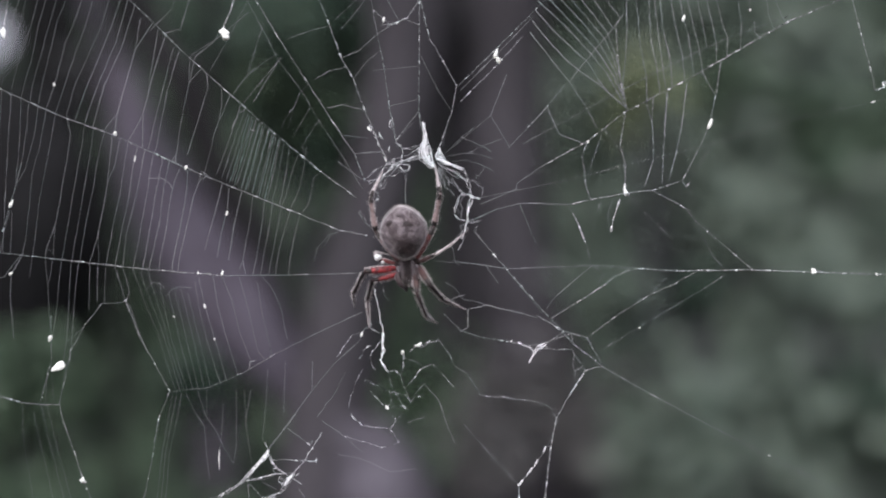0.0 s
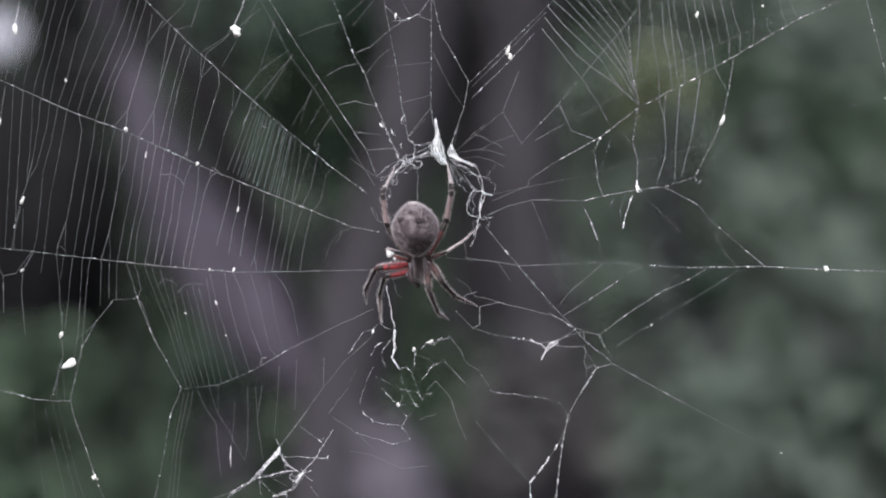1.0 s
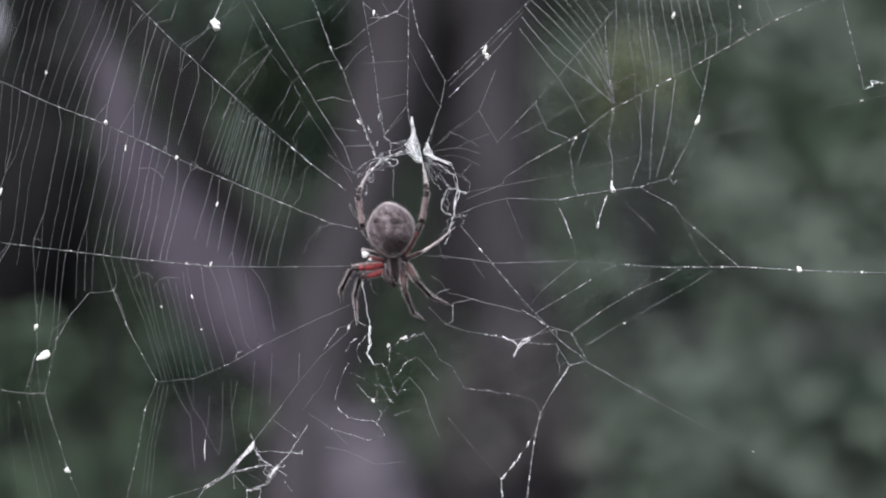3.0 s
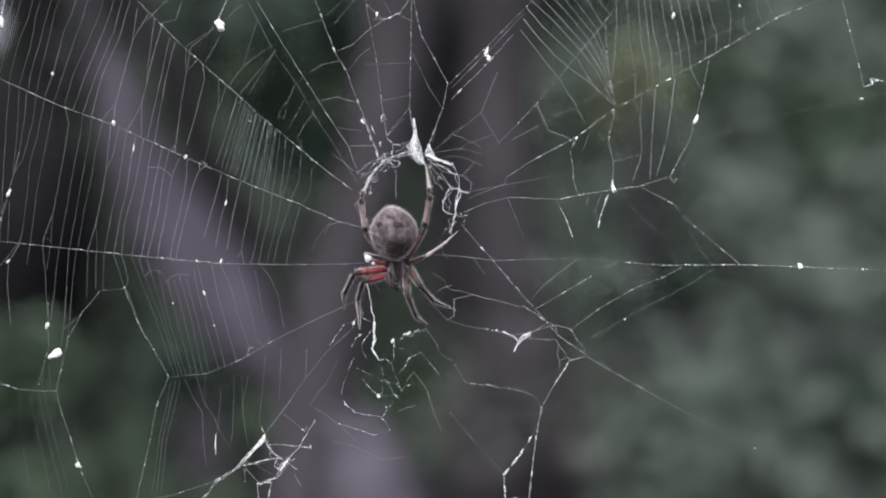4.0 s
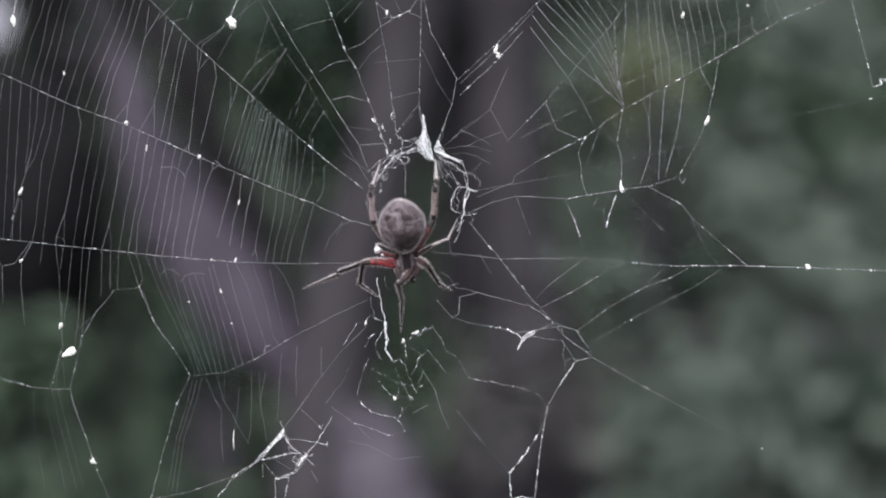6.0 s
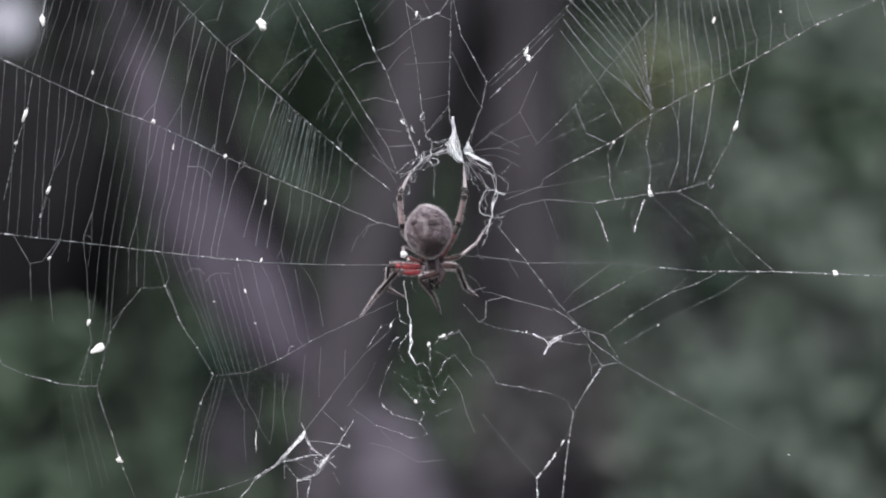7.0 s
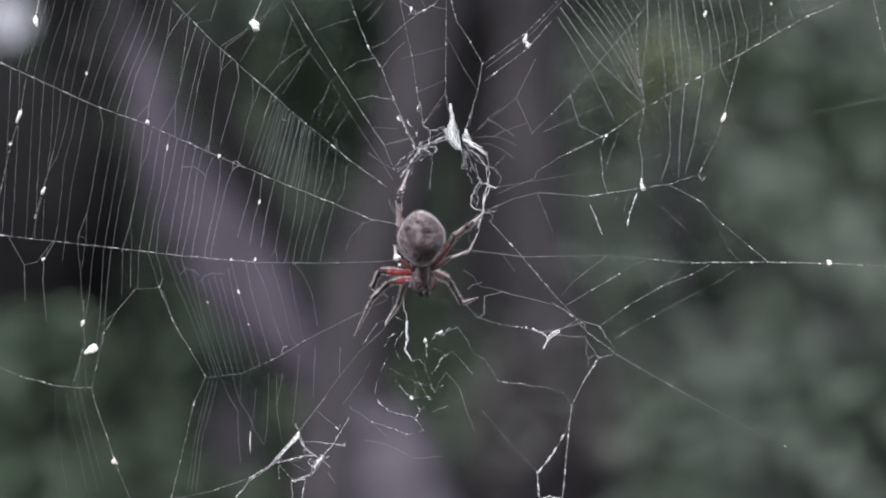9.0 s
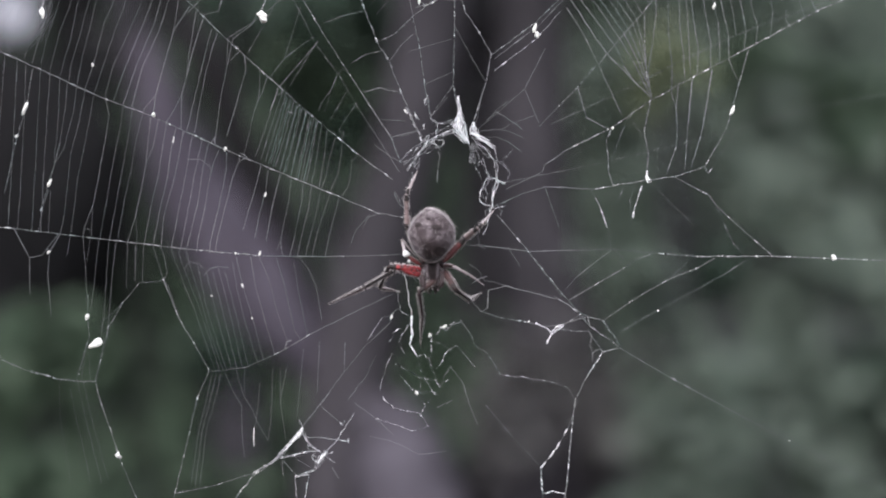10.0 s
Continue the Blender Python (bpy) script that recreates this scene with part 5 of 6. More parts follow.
    path(N, [(654, 632), (657, 645), (664, 655)], 0.80, **ragged)
    path(N, [(686, 657), (700, 655), (708, 662), (713, 655)], 0.80, **ragged)
    path(N, [(713, 656), (713, 640), (713, 622)], 0.96, **ragged)
    path(N, [(724, 624), (735, 613), (748, 612), (762, 603)], 1.04, **ragged)
    path(N, [(738, 616), (744, 608), (752, 614), (744, 618), (738, 612)], 0.72, **ragged)
    path(N, [(768, 610), (776, 600)], 0.80, **ragged)
    path(N, [(713, 634), (735, 640), (750, 650)], 0.64, **ragged)
    path(N, [(722, 680), (747, 652), (765, 644), (785, 665), (803, 685)], 0.72, **ragged)
    path(N, [(687, 658), (692, 680), (698, 692)], 0.64, **ragged)
    path(N, [(708, 662), (715, 685), (722, 700), (727, 713), (735, 702), (750, 698)], 0.72, **ragged)
    path(N, [(645, 673), (665, 682), (690, 694), (720, 700), (727, 712)], 0.72, **ragged)
    path(N, [(655, 692), (672, 710), (685, 722)], 0.88, **ragged)
    path(N, [(690, 694), (692, 714), (685, 722), (720, 721)], 0.80, **ragged)
    path(N, [(697, 692), (714, 720), (724, 725)], 0.72, **ragged)
    path(N, [(641, 655), (630, 675), (621, 700), (617, 722)], 0.64, **ragged)
    path(N, [(622, 732), (630, 744), (640, 753)], 1.12, **ragged)
    path(N, [(640, 753), (665, 757), (690, 760), (700, 746), (694, 736)], 0.88, **ragged)
    path(N, [(690, 760), (697, 768), (706, 784)], 0.80, **ragged)
    path(N, [(706, 784), (672, 792), (640, 782), (610, 772)], 0.64, **ragged)
    path(N, [(700, 746), (712, 730)], 0.64, **ragged)
    path(N, [(735, 698), (745, 686), (752, 680), (778, 712), (790, 750), (805, 785)], 0.8, SILK_BRIGHT, wave=0.4)
    path(N, [(722, 748), (736, 742), (752, 738)], 0.8, SILK_BRIGHT, wave=0.4)
    path("torn_thread", [(600, 805), (640, 812), (690, 835), (740, 830)], 0.7, SILK_FAINT, wave=0.5)
    path("torn_thread", [(570, 745), (600, 765), (640, 800)], 0.7, SILK_FAINT, wave=0.5)
    path("torn_thread", [(610, 660), (590, 700), (560, 740)], 0.7, SILK_FAINT, wave=0.5)
    path("torn_thread", [(575, 435), (585, 415), (610, 408)], 0.7, SILK_FAINT)
    path("torn_thread", [(719, 318), (717, 338), (718, 362)], 1.0, SILK_BRIGHT, bead=0.6)
    path("torn_thread", [(635, 375), (645, 395), (655, 400)], 0.9, SILK_RADIAL)


def make_hub():
    """The matted ring of silk that the hind legs hold."""
    rng = random.Random(31)
    h = "hub_thread"

    def strands(nodes, r, mat, count, loose):
        for k in range(count):
            j = [(u + rng.uniform(-loose, loose), v + rng.uniform(-loose, loose)) for u, v in nodes]
            path(h, j, r * rng.uniform(0.7, 1.1), mat, wave=0.8, bead=0.5)

    def white(*nodes, r=1.1):
        strands(nodes, r * 0.62, SILK_THICK, 2, 1.1)

    def grey(*nodes, r=0.85):
        strands(nodes, r * 0.66, SILK_HUB, 2, 1.6)

    def bright(*nodes, r=1.0):
        strands(nodes, r * 0.46, SILK_WHITE, 2, 1.9)

    def thin(*nodes, r=0.65):
        path(h, nodes, r, SILK_FINE, wave=0.4)
    # over the top, down to the hind leg
    for k in range(3):
        j = [rng.uniform(-2.5, 2.5) for _ in range(5)]
        white((742, 277 + j[0]), (720, 284 + j[1]), (700, 292 + j[2]), (686 + j[3], 304), (671 + j[4], 321), (659, 337), r=rng.uniform(0.7, 1.2))
    white((738, 258), (725, 264), (713, 264), (701, 252))
    white((713, 264), (714, 272), (710, 290), (698, 300), r=0.9)
    white((712, 290), (723, 292), (727, 297), (721, 303), (713, 303), r=1.5)
    white((713, 303), (703, 296), (698, 288), r=1.0)
    grey((740, 270), (722, 274), (700, 282), (684, 296), (668, 312))
    grey((735, 282), (712, 286), (694, 299), (676, 311), (668, 326))
    grey((693, 313), (705, 304), (717, 305), (719, 320))
    grey((698, 300), (688, 312), (676, 318), (669, 330), (680, 322), (681, 314))
    grey((676, 318), (672, 334), (679, 334), (683, 324))
    grey((669, 340), (672, 350), (667, 358), (665, 350))
    # beaded dashes that hang towards the ring
    white((653, 222), (662, 236), r=1.5)
    white((662, 236), (668, 250), r=0.8)
    white((668, 250), (674, 262), (679, 272), r=1.2)
    white((679, 272), (684, 282), (688, 290), (698, 284), r=1.3)
    white((671, 234), (679, 246), r=1.2)
    white((690, 260), (690, 270), r=1.1)
    white((692, 212), (690, 226), r=1.5)
    grey((693, 210), (701, 252), (712, 268))
    thin((701, 250), (732, 216))
    thin((605, 240), (627, 272), (640, 308), (646, 320), r=0.9)
    thin((627, 272), (660, 271), (690, 268))
    thin((598, 286), (622, 305), (646, 320), (662, 320), r=0.9)
    grey((644, 320), (668, 300), (700, 279))
    grey((650, 325), (676, 312), (696, 296))
    thin((636, 372), (645, 385), (650, 396))
    # the felted right-hand side
    white((775, 288), (800, 292), (820, 298), (829, 318), r=1.5)
    bright((772, 284), (798, 291), (819, 299), r=1.2)
    bright((778, 292), (803, 303), (826, 319), (834, 345), (849, 353), r=1.1)
    grey((783, 296), (800, 312), (828, 320))
    grey((780, 300), (795, 320), (814, 338), (828, 345))
    grey((776, 302), (786, 328), (800, 341), (806, 348))
    grey((788, 312), (797, 322), (795, 330), (786, 322), (785, 312))
    grey((800, 316), (812, 334), (824, 343))
    grey((829, 318), (842, 322), (855, 334), (852, 346))
    grey((838, 318), (848, 310), (857, 298), r=0.6)
    bright((828, 345), (814, 345), (809, 362), (803, 381), (815, 388), (828, 393), r=1.0)
    grey((822, 344), (815, 358), (820, 372), (814, 386))
    grey((812, 348), (806, 364), (812, 378))
    bright((848, 353), (834, 348), (828, 345), r=1.2)
    bright((835, 348), (831, 364), (828, 380), (828, 393), r=1.7)
    bright((829, 356), (826, 376), (830, 392), r=1.1)
    bright((828, 393), (822, 408), (817, 424), r=0.9)
    grey((828, 393), (842, 392), (851, 391))
    grey((829, 404), (812, 416), (802, 427))
    grey((822, 408), (818, 430), (812, 442))
    grey((836, 386), (845, 400), (840, 410))
    # stay threads that fan away from the ring
    thin((782, 262), (790, 226), (796, 206))
    thin((778, 278), (797, 264), (818, 241), (838, 226))
    thin((817, 242), (838, 252), (868, 268), r=0.95)
    thin((786, 278), (815, 272), (838, 272), (872, 281))
    thin((800, 286), (826, 284), (850, 291), (872, 303))
    thin((826, 272), (860, 256), (888, 246), r=0.6)


def tuft(name, outline, thick, label):
    """A flat mat of felted silk: a soft lump drawn along a line of (u, v, half width)."""
    rng = web_rng
    cu, cv = outline[0][:2]
    verts, faces = [], []
    pts = [Vector(((u - cu) * 1e-4, 0, (cv - v) * 1e-4)) for u, v, _ in outline]
    fine_p, fine_r = [], []
    for k in range(len(pts) - 1):
        for i in range(6):
            w = i / 6
            fine_p.append(pts[k].lerp(pts[k + 1], w) + Vector((rng.uniform(-1, 1), rng.uniform(-1, 1), rng.uniform(-1, 1))) * 8e-5)
            fine_r.append((outline[k][2] * (1 - w) + outline[k + 1][2] * w) * 1e-4 * rng.uniform(0.75, 1.2))
    fine_p.append(pts[-1])
    fine_r.append(outline[-1][2] * 1e-4)
    v, f = tube_data(fine_p, fine_r, 9)
    v = [Vector((p.x, p.y * thick, p.z)) + noise.noise_vector(p * 5000) * 1.2e-4 for p in v]
    ob = mesh_part(name, raw_mesh(name, v, f), SILK_TUFT, web, label)
    MOVING.append((ob, (cu, cv), None, -1e-4))


def silk_tuft_material():
    m, nodes, links, b = material("felted white silk", 0.6, 0.3)
    g = grain(nodes, links, 2600, 5, 0.8)
    links.new(ramp(nodes, links, g, ((0.3, (0.6, 0.58, 0.63)), (0.55, (0.93, 0.92, 0.94)))), b.inputs["Base Color"])
    links.new(ramp(nodes, links, g, ((0.34, (0.2, 0.2, 0.2)), (0.5, (1, 1, 1)))), b.inputs["Alpha"])
    relief(nodes, links, b, g, 0.8, 0.0003)
    return m


SILK_TUFT = silk_tuft_material()


def make_tufts():
    n, h = "matted_thread", "hub_thread"
    k = dict(mat=SILK_THICK, wave=0.6, bead=0.5)
    # the flame of silk over the hub, and its smaller neighbour
    felt(h, [(749, 218), (751, 236), (744, 256), (738, 266), (740, 280), (756, 294)], [(750, 218), (753, 236), (757, 252), (763, 268), (768, 286), (772, 300)], 20, 0.42, SILK_WHITE, 2.2, 0.6)
    felt(h, [(751, 244), (745, 262), (748, 276), (762, 292)], [(753, 244), (757, 262), (761, 278), (769, 296)], 8, 0.5, SILK_WHITE, 1.8, 0.5)
    felt(h, [(740, 264), (752, 268), (764, 272)], [(742, 280), (754, 284), (768, 290)], 8, 0.5, SILK_WHITE, 1.2, 0.4)
    tuft("silk_tuft", [(752, 240, 0.4), (752, 252, 1.2), (750, 264, 2.2), (755, 278, 1.8), (765, 291, 1.2), (770, 298, 0.5)], 0.4, "bright white tuft of matted silk")
    felt(h, [(776, 262), (771, 278), (780, 284), (808, 294)], [(779, 262), (785, 276), (792, 290), (818, 301)], 18, 0.5, SILK_WHITE, 1.1, 0.4)
    tuft("silk_tuft", [(772, 280, 1.0), (780, 284, 2.2), (792, 288, 1.4), (806, 294, 0.6)], 0.4, "small white tuft of matted silk")
    felt(h, [(770, 296), (773, 312), (774, 328)], [(781, 296), (781, 312), (780, 330)], 9, 0.45, SILK_HUB, 1.0, 0.4)
    # the low tuft: a drawn-out web of matted strands
    felt(n, [(474, 797), (439, 837), (421, 857)], [(477, 800), (455, 830), (438, 851)], 16, 0.55, SILK_THICK)
    tuft("silk_tuft", [(475, 796, 0.6), (472, 806, 4.6), (464, 815, 3.2), (452, 828, 1.3), (438, 845, 0.5)], 0.35, "bright white tuft of matted silk")
    felt(n, [(470, 803), (474, 812), (486, 828), (503, 837)], [(478, 803), (480, 812), (491, 830), (505, 839)], 5, 0.6, SILK_THICK)
    felt(n, [(430, 850), (424, 856), (391, 874)], [(436, 854), (426, 860), (394, 880)], 5, 0.6, SILK_THICK, 0.6)
    felt(n, [(390, 874), (384, 878)], [(398, 872), (392, 884)], 5, 0.8, SILK_THICK, 0.8)
    felt(n, [(434, 850), (489, 836), (504, 836)], [(436, 853), (489, 840), (504, 840)], 4, 0.6, SILK_THICK, 0.6)
    path(n, [(469, 783), (474, 797)], 1.3, **k)
    path(n, [(475, 797), (503, 760), (524, 732)], 0.8, SILK_RADIAL)
    path(n, [(478, 813), (539, 815), (561, 816)], 0.8, **k)
    path(n, [(561, 811), (560, 820)], 1.0, **k)
    path(n, [(569, 766), (552, 795), (539, 816), (519, 838)], 0.9, **k)
    felt(n, [(520, 836), (505, 848), (494, 871), (467, 882)], [(521, 840), (515, 852), (500, 872), (467, 884)], 7, 0.6, SILK_THICK, 0.8)
    tuft("silk_tuft", [(517, 841, 0.8), (510, 849, 3), (503, 860, 1)], 0.35, "small white tuft of matted silk")
    path(n, [(504, 838), (517, 846), (534, 857)], 0.8, **k)
    path(n, [(486, 836), (484, 828), (490, 829)], 0.8, **k)
    path(n, [(529, 866), (542, 884)], 0.8, SILK_DASH)
    path(n, [(509, 758), (530, 774), (547, 786)], 0.6, SILK_RADIAL)
    path(n, [(543, 783), (549, 789), (553, 780)], 1.0, **k)
    path(n, [(439, 853), (459, 876), (469, 883)], 0.8, SILK_DASH)
    path(n, [(439, 857), (441, 880)], 0.9, SILK_DASH)
    path(n, [(464, 853), (489, 866)], 0.6, SILK_RADIAL)
    path(n, [(467, 883), (463, 884), (465, 913), (470, 940)], 1.0, **k)
    path(n, [(467, 883), (488, 880), (483, 913), (472, 945)], 1.1, **k)
    path(n, [(390, 877), (318, 900), (250, 915)], 0.8, SILK_RADIAL)
    path(n, [(388, 880), (363, 913), (350, 940)], 0.9, **k)
    path(n, [(440, 845), (462, 850), (478, 846)], 0.6, SILK_RADIAL)
    path(n, [(498, 842), (492, 850), (499, 855)], 0.7, **k)
    path(n, [(513, 836), (524, 842), (530, 838)], 0.7, **k)
    path(n, [(496, 846), (504, 852), (498, 858)], 0.7, **k)
    # small hooked tufts on the cross threads
    felt(n, [(917, 605), (936, 613), (944, 622), (938, 634)], [(917, 607), (938, 616), (945, 625), (939, 641)], 5, 0.5, SILK_WHITE, 0.7)
    felt(n, [(966, 606), (950, 611), (945, 622)], [(966, 613), (956, 620), (946, 628)], 8, 0.45, SILK_WHITE, 0.8, 0.4)
    tuft("silk_tuft", [(965, 609, 0.7), (957, 611, 1.6), (949, 614, 0.6)], 0.4, "small white tuft of matted silk")
    tuft("silk_tuft", [(940, 634, 0.5), (938, 639, 1.4), (936, 642, 0.5)], 0.4, "small white tuft of matted silk")
    tuft("silk_tuft", [(1106, 325, 1), (1106, 336, 2.5), (1108, 343, 3.5), (1112, 345, 2)], 0.4, "small white tuft of matted silk")
    tuft("silk_tuft", [(1033, 662, 0.5), (1024, 675, 0.9), (1014, 690, 1.2), (1009, 699, 0.5)], 0.5, "small white tuft of matted silk")
    for p, q in (((967, 791), (961, 801)), ((952, 813), (945, 826)), ((943, 827), (931, 843)), ((927, 848), (917, 860))):
        m = ((p[0] + q[0]) / 2, (p[1] + q[1]) / 2)
        tuft("silk_tuft", [(*p, 0.6), (*m, 1.9), (*q, 0.6)], 0.6, "short white knot on a dashed thread")


def make_speck(u, v, w, h, lean=0.0, label="tiny pale debris speck stuck on the silk", wings=False):
    """A crumb caught in the web."""
    rng = random.Random(int(u * 7 + v))
    bm = bmesh.new()
    for k in range(4):
        place = Matrix.Translation((rng.uniform(-0.5, 0.5), rng.uniform(-0.4, 0.4), rng.uniform(-0.6, 0.6))) if k else Matrix.Identity(4)
        bmesh.ops.create_icosphere(bm, subdivisions=2, radius=rng.uniform(0.4, 0.7) if k else 0.75, matrix=place)
    for vert in bm.verts:
        k = 1 + 0.6 * noise.noise(vert.co * 1.4 + Vector((u, v, 0))) + 0.35 * noise.noise(vert.co * 3.6 + Vector((v, u, 0)))
        vert.co = Vector((vert.co.x * w * 0.43e-4 * k, vert.co.y * min(w, h) * 0.35e-4 * k, vert.co.z * h * 0.43e-4 * k))
    bmesh.ops.rotate(bm, verts=bm.verts, cent=(0, 0, 0), matrix=Matrix.Rotation(radians(lean), 3, "Y"))
    for f in bm.faces:
        f.smooth = True
    thing = part("debris_speck", bm, DEBRIS, None)
    if wings:
        thing.name = "insect"
        tagged(thing, label, "insect")
    else:
        tagged(thing, label, "debris", "debris in the web")
    if wings:
        # two folded wings lie over one another like a pale blade
        for s in (1, -1):
            wing = bmesh.new()
            bmesh.ops.create_icosphere(wing, subdivisions=3, radius=1.0)
            for vert in wing.verts:
                x, y, z = vert.co
                vert.co = Vector(((1.15 + 1.3 * x) * 1e-3, (y * 0.12 - 0.05 * x + 0.1 * z * z) * 1e-3 - (2 + 0.4 * s) * 1e-4, (0.55 + 0.18 * x) * z * 1e-3 * (1 - 0.2 * noise.noise((x * 2, z * 2, s)))))
            for f in wing.faces:
                f.smooth = True
            bmesh.ops.rotate(wing, verts=wing.verts, cent=(0, 0, 0), matrix=Matrix.Rotation(radians(lean + 6 * s), 3, "Y"))
            part("wing", wing, DEBRIS, thing, "thin pale insect wing")
    MOVING.append((thing, (u, v), "world", -3e-4))


def make_specks():
    for u, v, w, h, lean in ((204, 236, 9, 10, 0), (239, 283, 4, 13, 10), (330, 297, 8, 9, 0), (97, 150, 5, 7, 0), (20, 484, 9, 6, -35), (90, 598, 10, 12, 0),
                             (147, 851, 11, 14, -30), (685, 722, 9, 9, 0), (402, 378, 4, 14, 15), (363, 542, 4, 10, -15), (388, 812, 3, 30, 0)):
        make_speck(u, v, w, h, lean)
    for u, v, w, h, lean in ((877, 97, 9, 22, 25), (882, 109, 10, 15, -35), (1210, 32, 8, 12, 20), (1327, 18, 6, 7, 0), (1040, 252, 5, 7, 0), (1550, 485, 6, 4, 0),
                             (679, 35, 5, 13, 10), (1440, 482, 12, 13, 0), (380, 600, 4, 4, 0), (308, 560, 4, 4, 0)):
        make_speck(u, v, w, h, lean)
    for u, v, w, h, lean in ((713, 623, 7, 10, 0), (640, 592, 6, 11, 0), (741, 611, 14, 7, -20), (653, 228, 5, 12, -25),
                             (905, 604, 5, 4, 0), (1545, 181, 8, 4, -10), (394, 484, 5, 10, 30), (351, 483, 5, 6, 0), (1360, 806, 6, 3, 30), (1132, 580, 5, 3, -25)):
        make_speck(u, v, w, h, lean)
    make_speck(-22, 225, 9, 24, 15, "pale silk-wrapped debris sliver on a thread")
    make_speck(-38, 278, 8, 8)
    path("cross_thread", [(-12, 160), (-22, 225), (-38, 278), (-60, 380)], 0.9, SILK_RADIAL)
    path("cross_thread", [(-45, 440), (-15, 495), (8, 490), (38, 450)], 0.9, SILK_FINE)
    path("cross_thread", [(-15, 495), (-14, 560)], 0.8, SILK_FINE)
    make_speck(6, 56, 13, 22, -10, "white silk-wrapped debris lump hanging on a thread")
    make_speck(399, 60, 23, 21, -10, "white silk-wrapped debris lump hanging on a thread")
    make_speck(20, 362, 8, 18, 20, "white silk-wrapped debris sliver on a thread")
    make_speck(1256, 220, 10, 29, 22, "pale silk-wrapped debris sliver on a thread")
    make_speck(94, 655, 11, 10, -30, "tiny pale winged insect caught in the silk", True)
    path("cross_thread", [(12, 20), (6, 50)], 1.6, SILK_THICK)
    path("cross_thread", [(14, -10), (12, 22)], 0.9, SILK_RADIAL)
    path("cross_thread", [(414, -2), (407, 22), (397, 45), (394, 58)], 1.4, SILK_THICK)
    path("cross_thread", [(90, 560), (90, 600), (92, 640), (85, 658), (75, 705)], 1.0, SILK_RADIAL)
    path("cross_thread", [(38, 290), (28, 330), (20, 355), (5, 410)], 1.0, SILK_RADIAL)
    path("cross_thread", [(40, 450), (20, 484), (18, 520), (25, 600)], 0.9, SILK_FINE)


make_web()
make_hub()
make_tufts()
make_specks()

# ---- the spider, head down ----
BODY_ROWS = [
    (0, 722.0, 478.0, 5.7, 0), (0.5, 721.0, 477.0, 5.7, 0), (1, 722.0, 479.0, 5.7, 0), (1.5, 720.2, 479.2, 5.9, 0),
    (2, 716.2, 479.9, 6.1, 0), (2.5, 723.4, 485.5, 6.2, 0), (4, 723.5, 494.4, 6.1, 0), (4.5, 724.4, 484.4, 7.2, 4),
    (5, 723.2, 485.8, 6.4, 6), (5.2, 722.7, 484.6, 3.8, 6), (6.3, 722.9, 496.3, 8.8, 0), (6.5, 729.6, 508.0, 8.9, 0),
    (7, 734.8, 497.1, 6.5, 0), (7.5, 729.7, 490.1, 7.3, 8), (8, 728.4, 487.5, 5.8, 20), (8.3, 729.8, 494.8, 4.8, 14),
    (8.5, 728.7, 489.6, 3.8, 14), (8.7, 725.3, 500.3, 3.7, 6), (9, 718.6, 517.4, 2.7, 0), (9.5, 715.6, 518.4, 1.1, 0),
    (10, 726.9, 521.6, 1.3, 0)]
LEG_ROWS = {}
LEG_PARTS = []
LENGTHS = {"1": (48, 66, 82), "2": (58, 52, 52), "3": (36, 36, 40), "4": (68, 60, 58)}
WIDTHS = {"1": (10, 6.8, 5.4), "2": (11.5, 6.8, 4.4), "3": (6.5, 3.8, 2.8), "4": (11, 9, 6.5)}


def step_rows(leg, cu, cv, rows):
    """Where a leg's three joints are, from the middle of the carapace, right and up."""
    LEG_ROWS.setdefault(leg, (cu, cv, []))[2].extend(rows)


step_rows('L1', -15, -5, [
    (0, -63, -12, -77, -45, -76, -97), (0.5, -63, -12, -77, -45, -76, -97), (1, -63, -12, -77, -45, -76, -97), (1.5, -63, -12, -77, -45, -76, -97), (2, -63, -12, -77, -45, -76, -97), (2.5, -63, -12, -77, -45, -76, -97), (4, -64, -13, -77, -45, -76, -98), (4.5, -62, -5, -80, -43, -77, -83), (5, -57, 12, -111, -22, -161, -65), (5.2, -61, 7, -127, -5, -204, -20), (6.3, -65, 18, -117, -5, -182, -34)])
step_rows('L1', -15, -5, [
    (6.5, -37, -25, -63, -82, -96, -148), (7, -61, 2, -102, -34, -134, -71), (7.5, -53, -15, -87, -51, -114, -129), (8, -62, 5, -103, -26, -68, -58), (8.3, -83, 6, -142, 22, -212, 33), (8.5, -69, 6, -121, -31, -174, -83), (8.7, -68, -1, -106, -28, -156, -98), (9, -52, -8, -92, -38, -132, -109), (9.5, -54, -1, -100, -46, -149, -105), (10, -61, 8, -126, -28, -200, -60)])
step_rows('L2', -18, 5, [
    (0, -72, 5, -99, -32, -102, -60), (0.5, -72, 5, -99, -32, -102, -60), (1, -72, 5, -99, -32, -102, -60), (1.5, -72, 5, -99, -32, -102, -60), (2, -72, 5, -99, -32, -102, -60), (2.5, -72, 5, -99, -32, -102, -60), (4, -72, 4, -99, -33, -103, -61), (4.5, -72, 17, -94, -21, -94, -46), (5, -84, 17, -99, -29, -64, -56), (5.2, -84, 10, -96, -36, -62, -59), (6.3, -84, 15, -88, -17, -62, -41)])
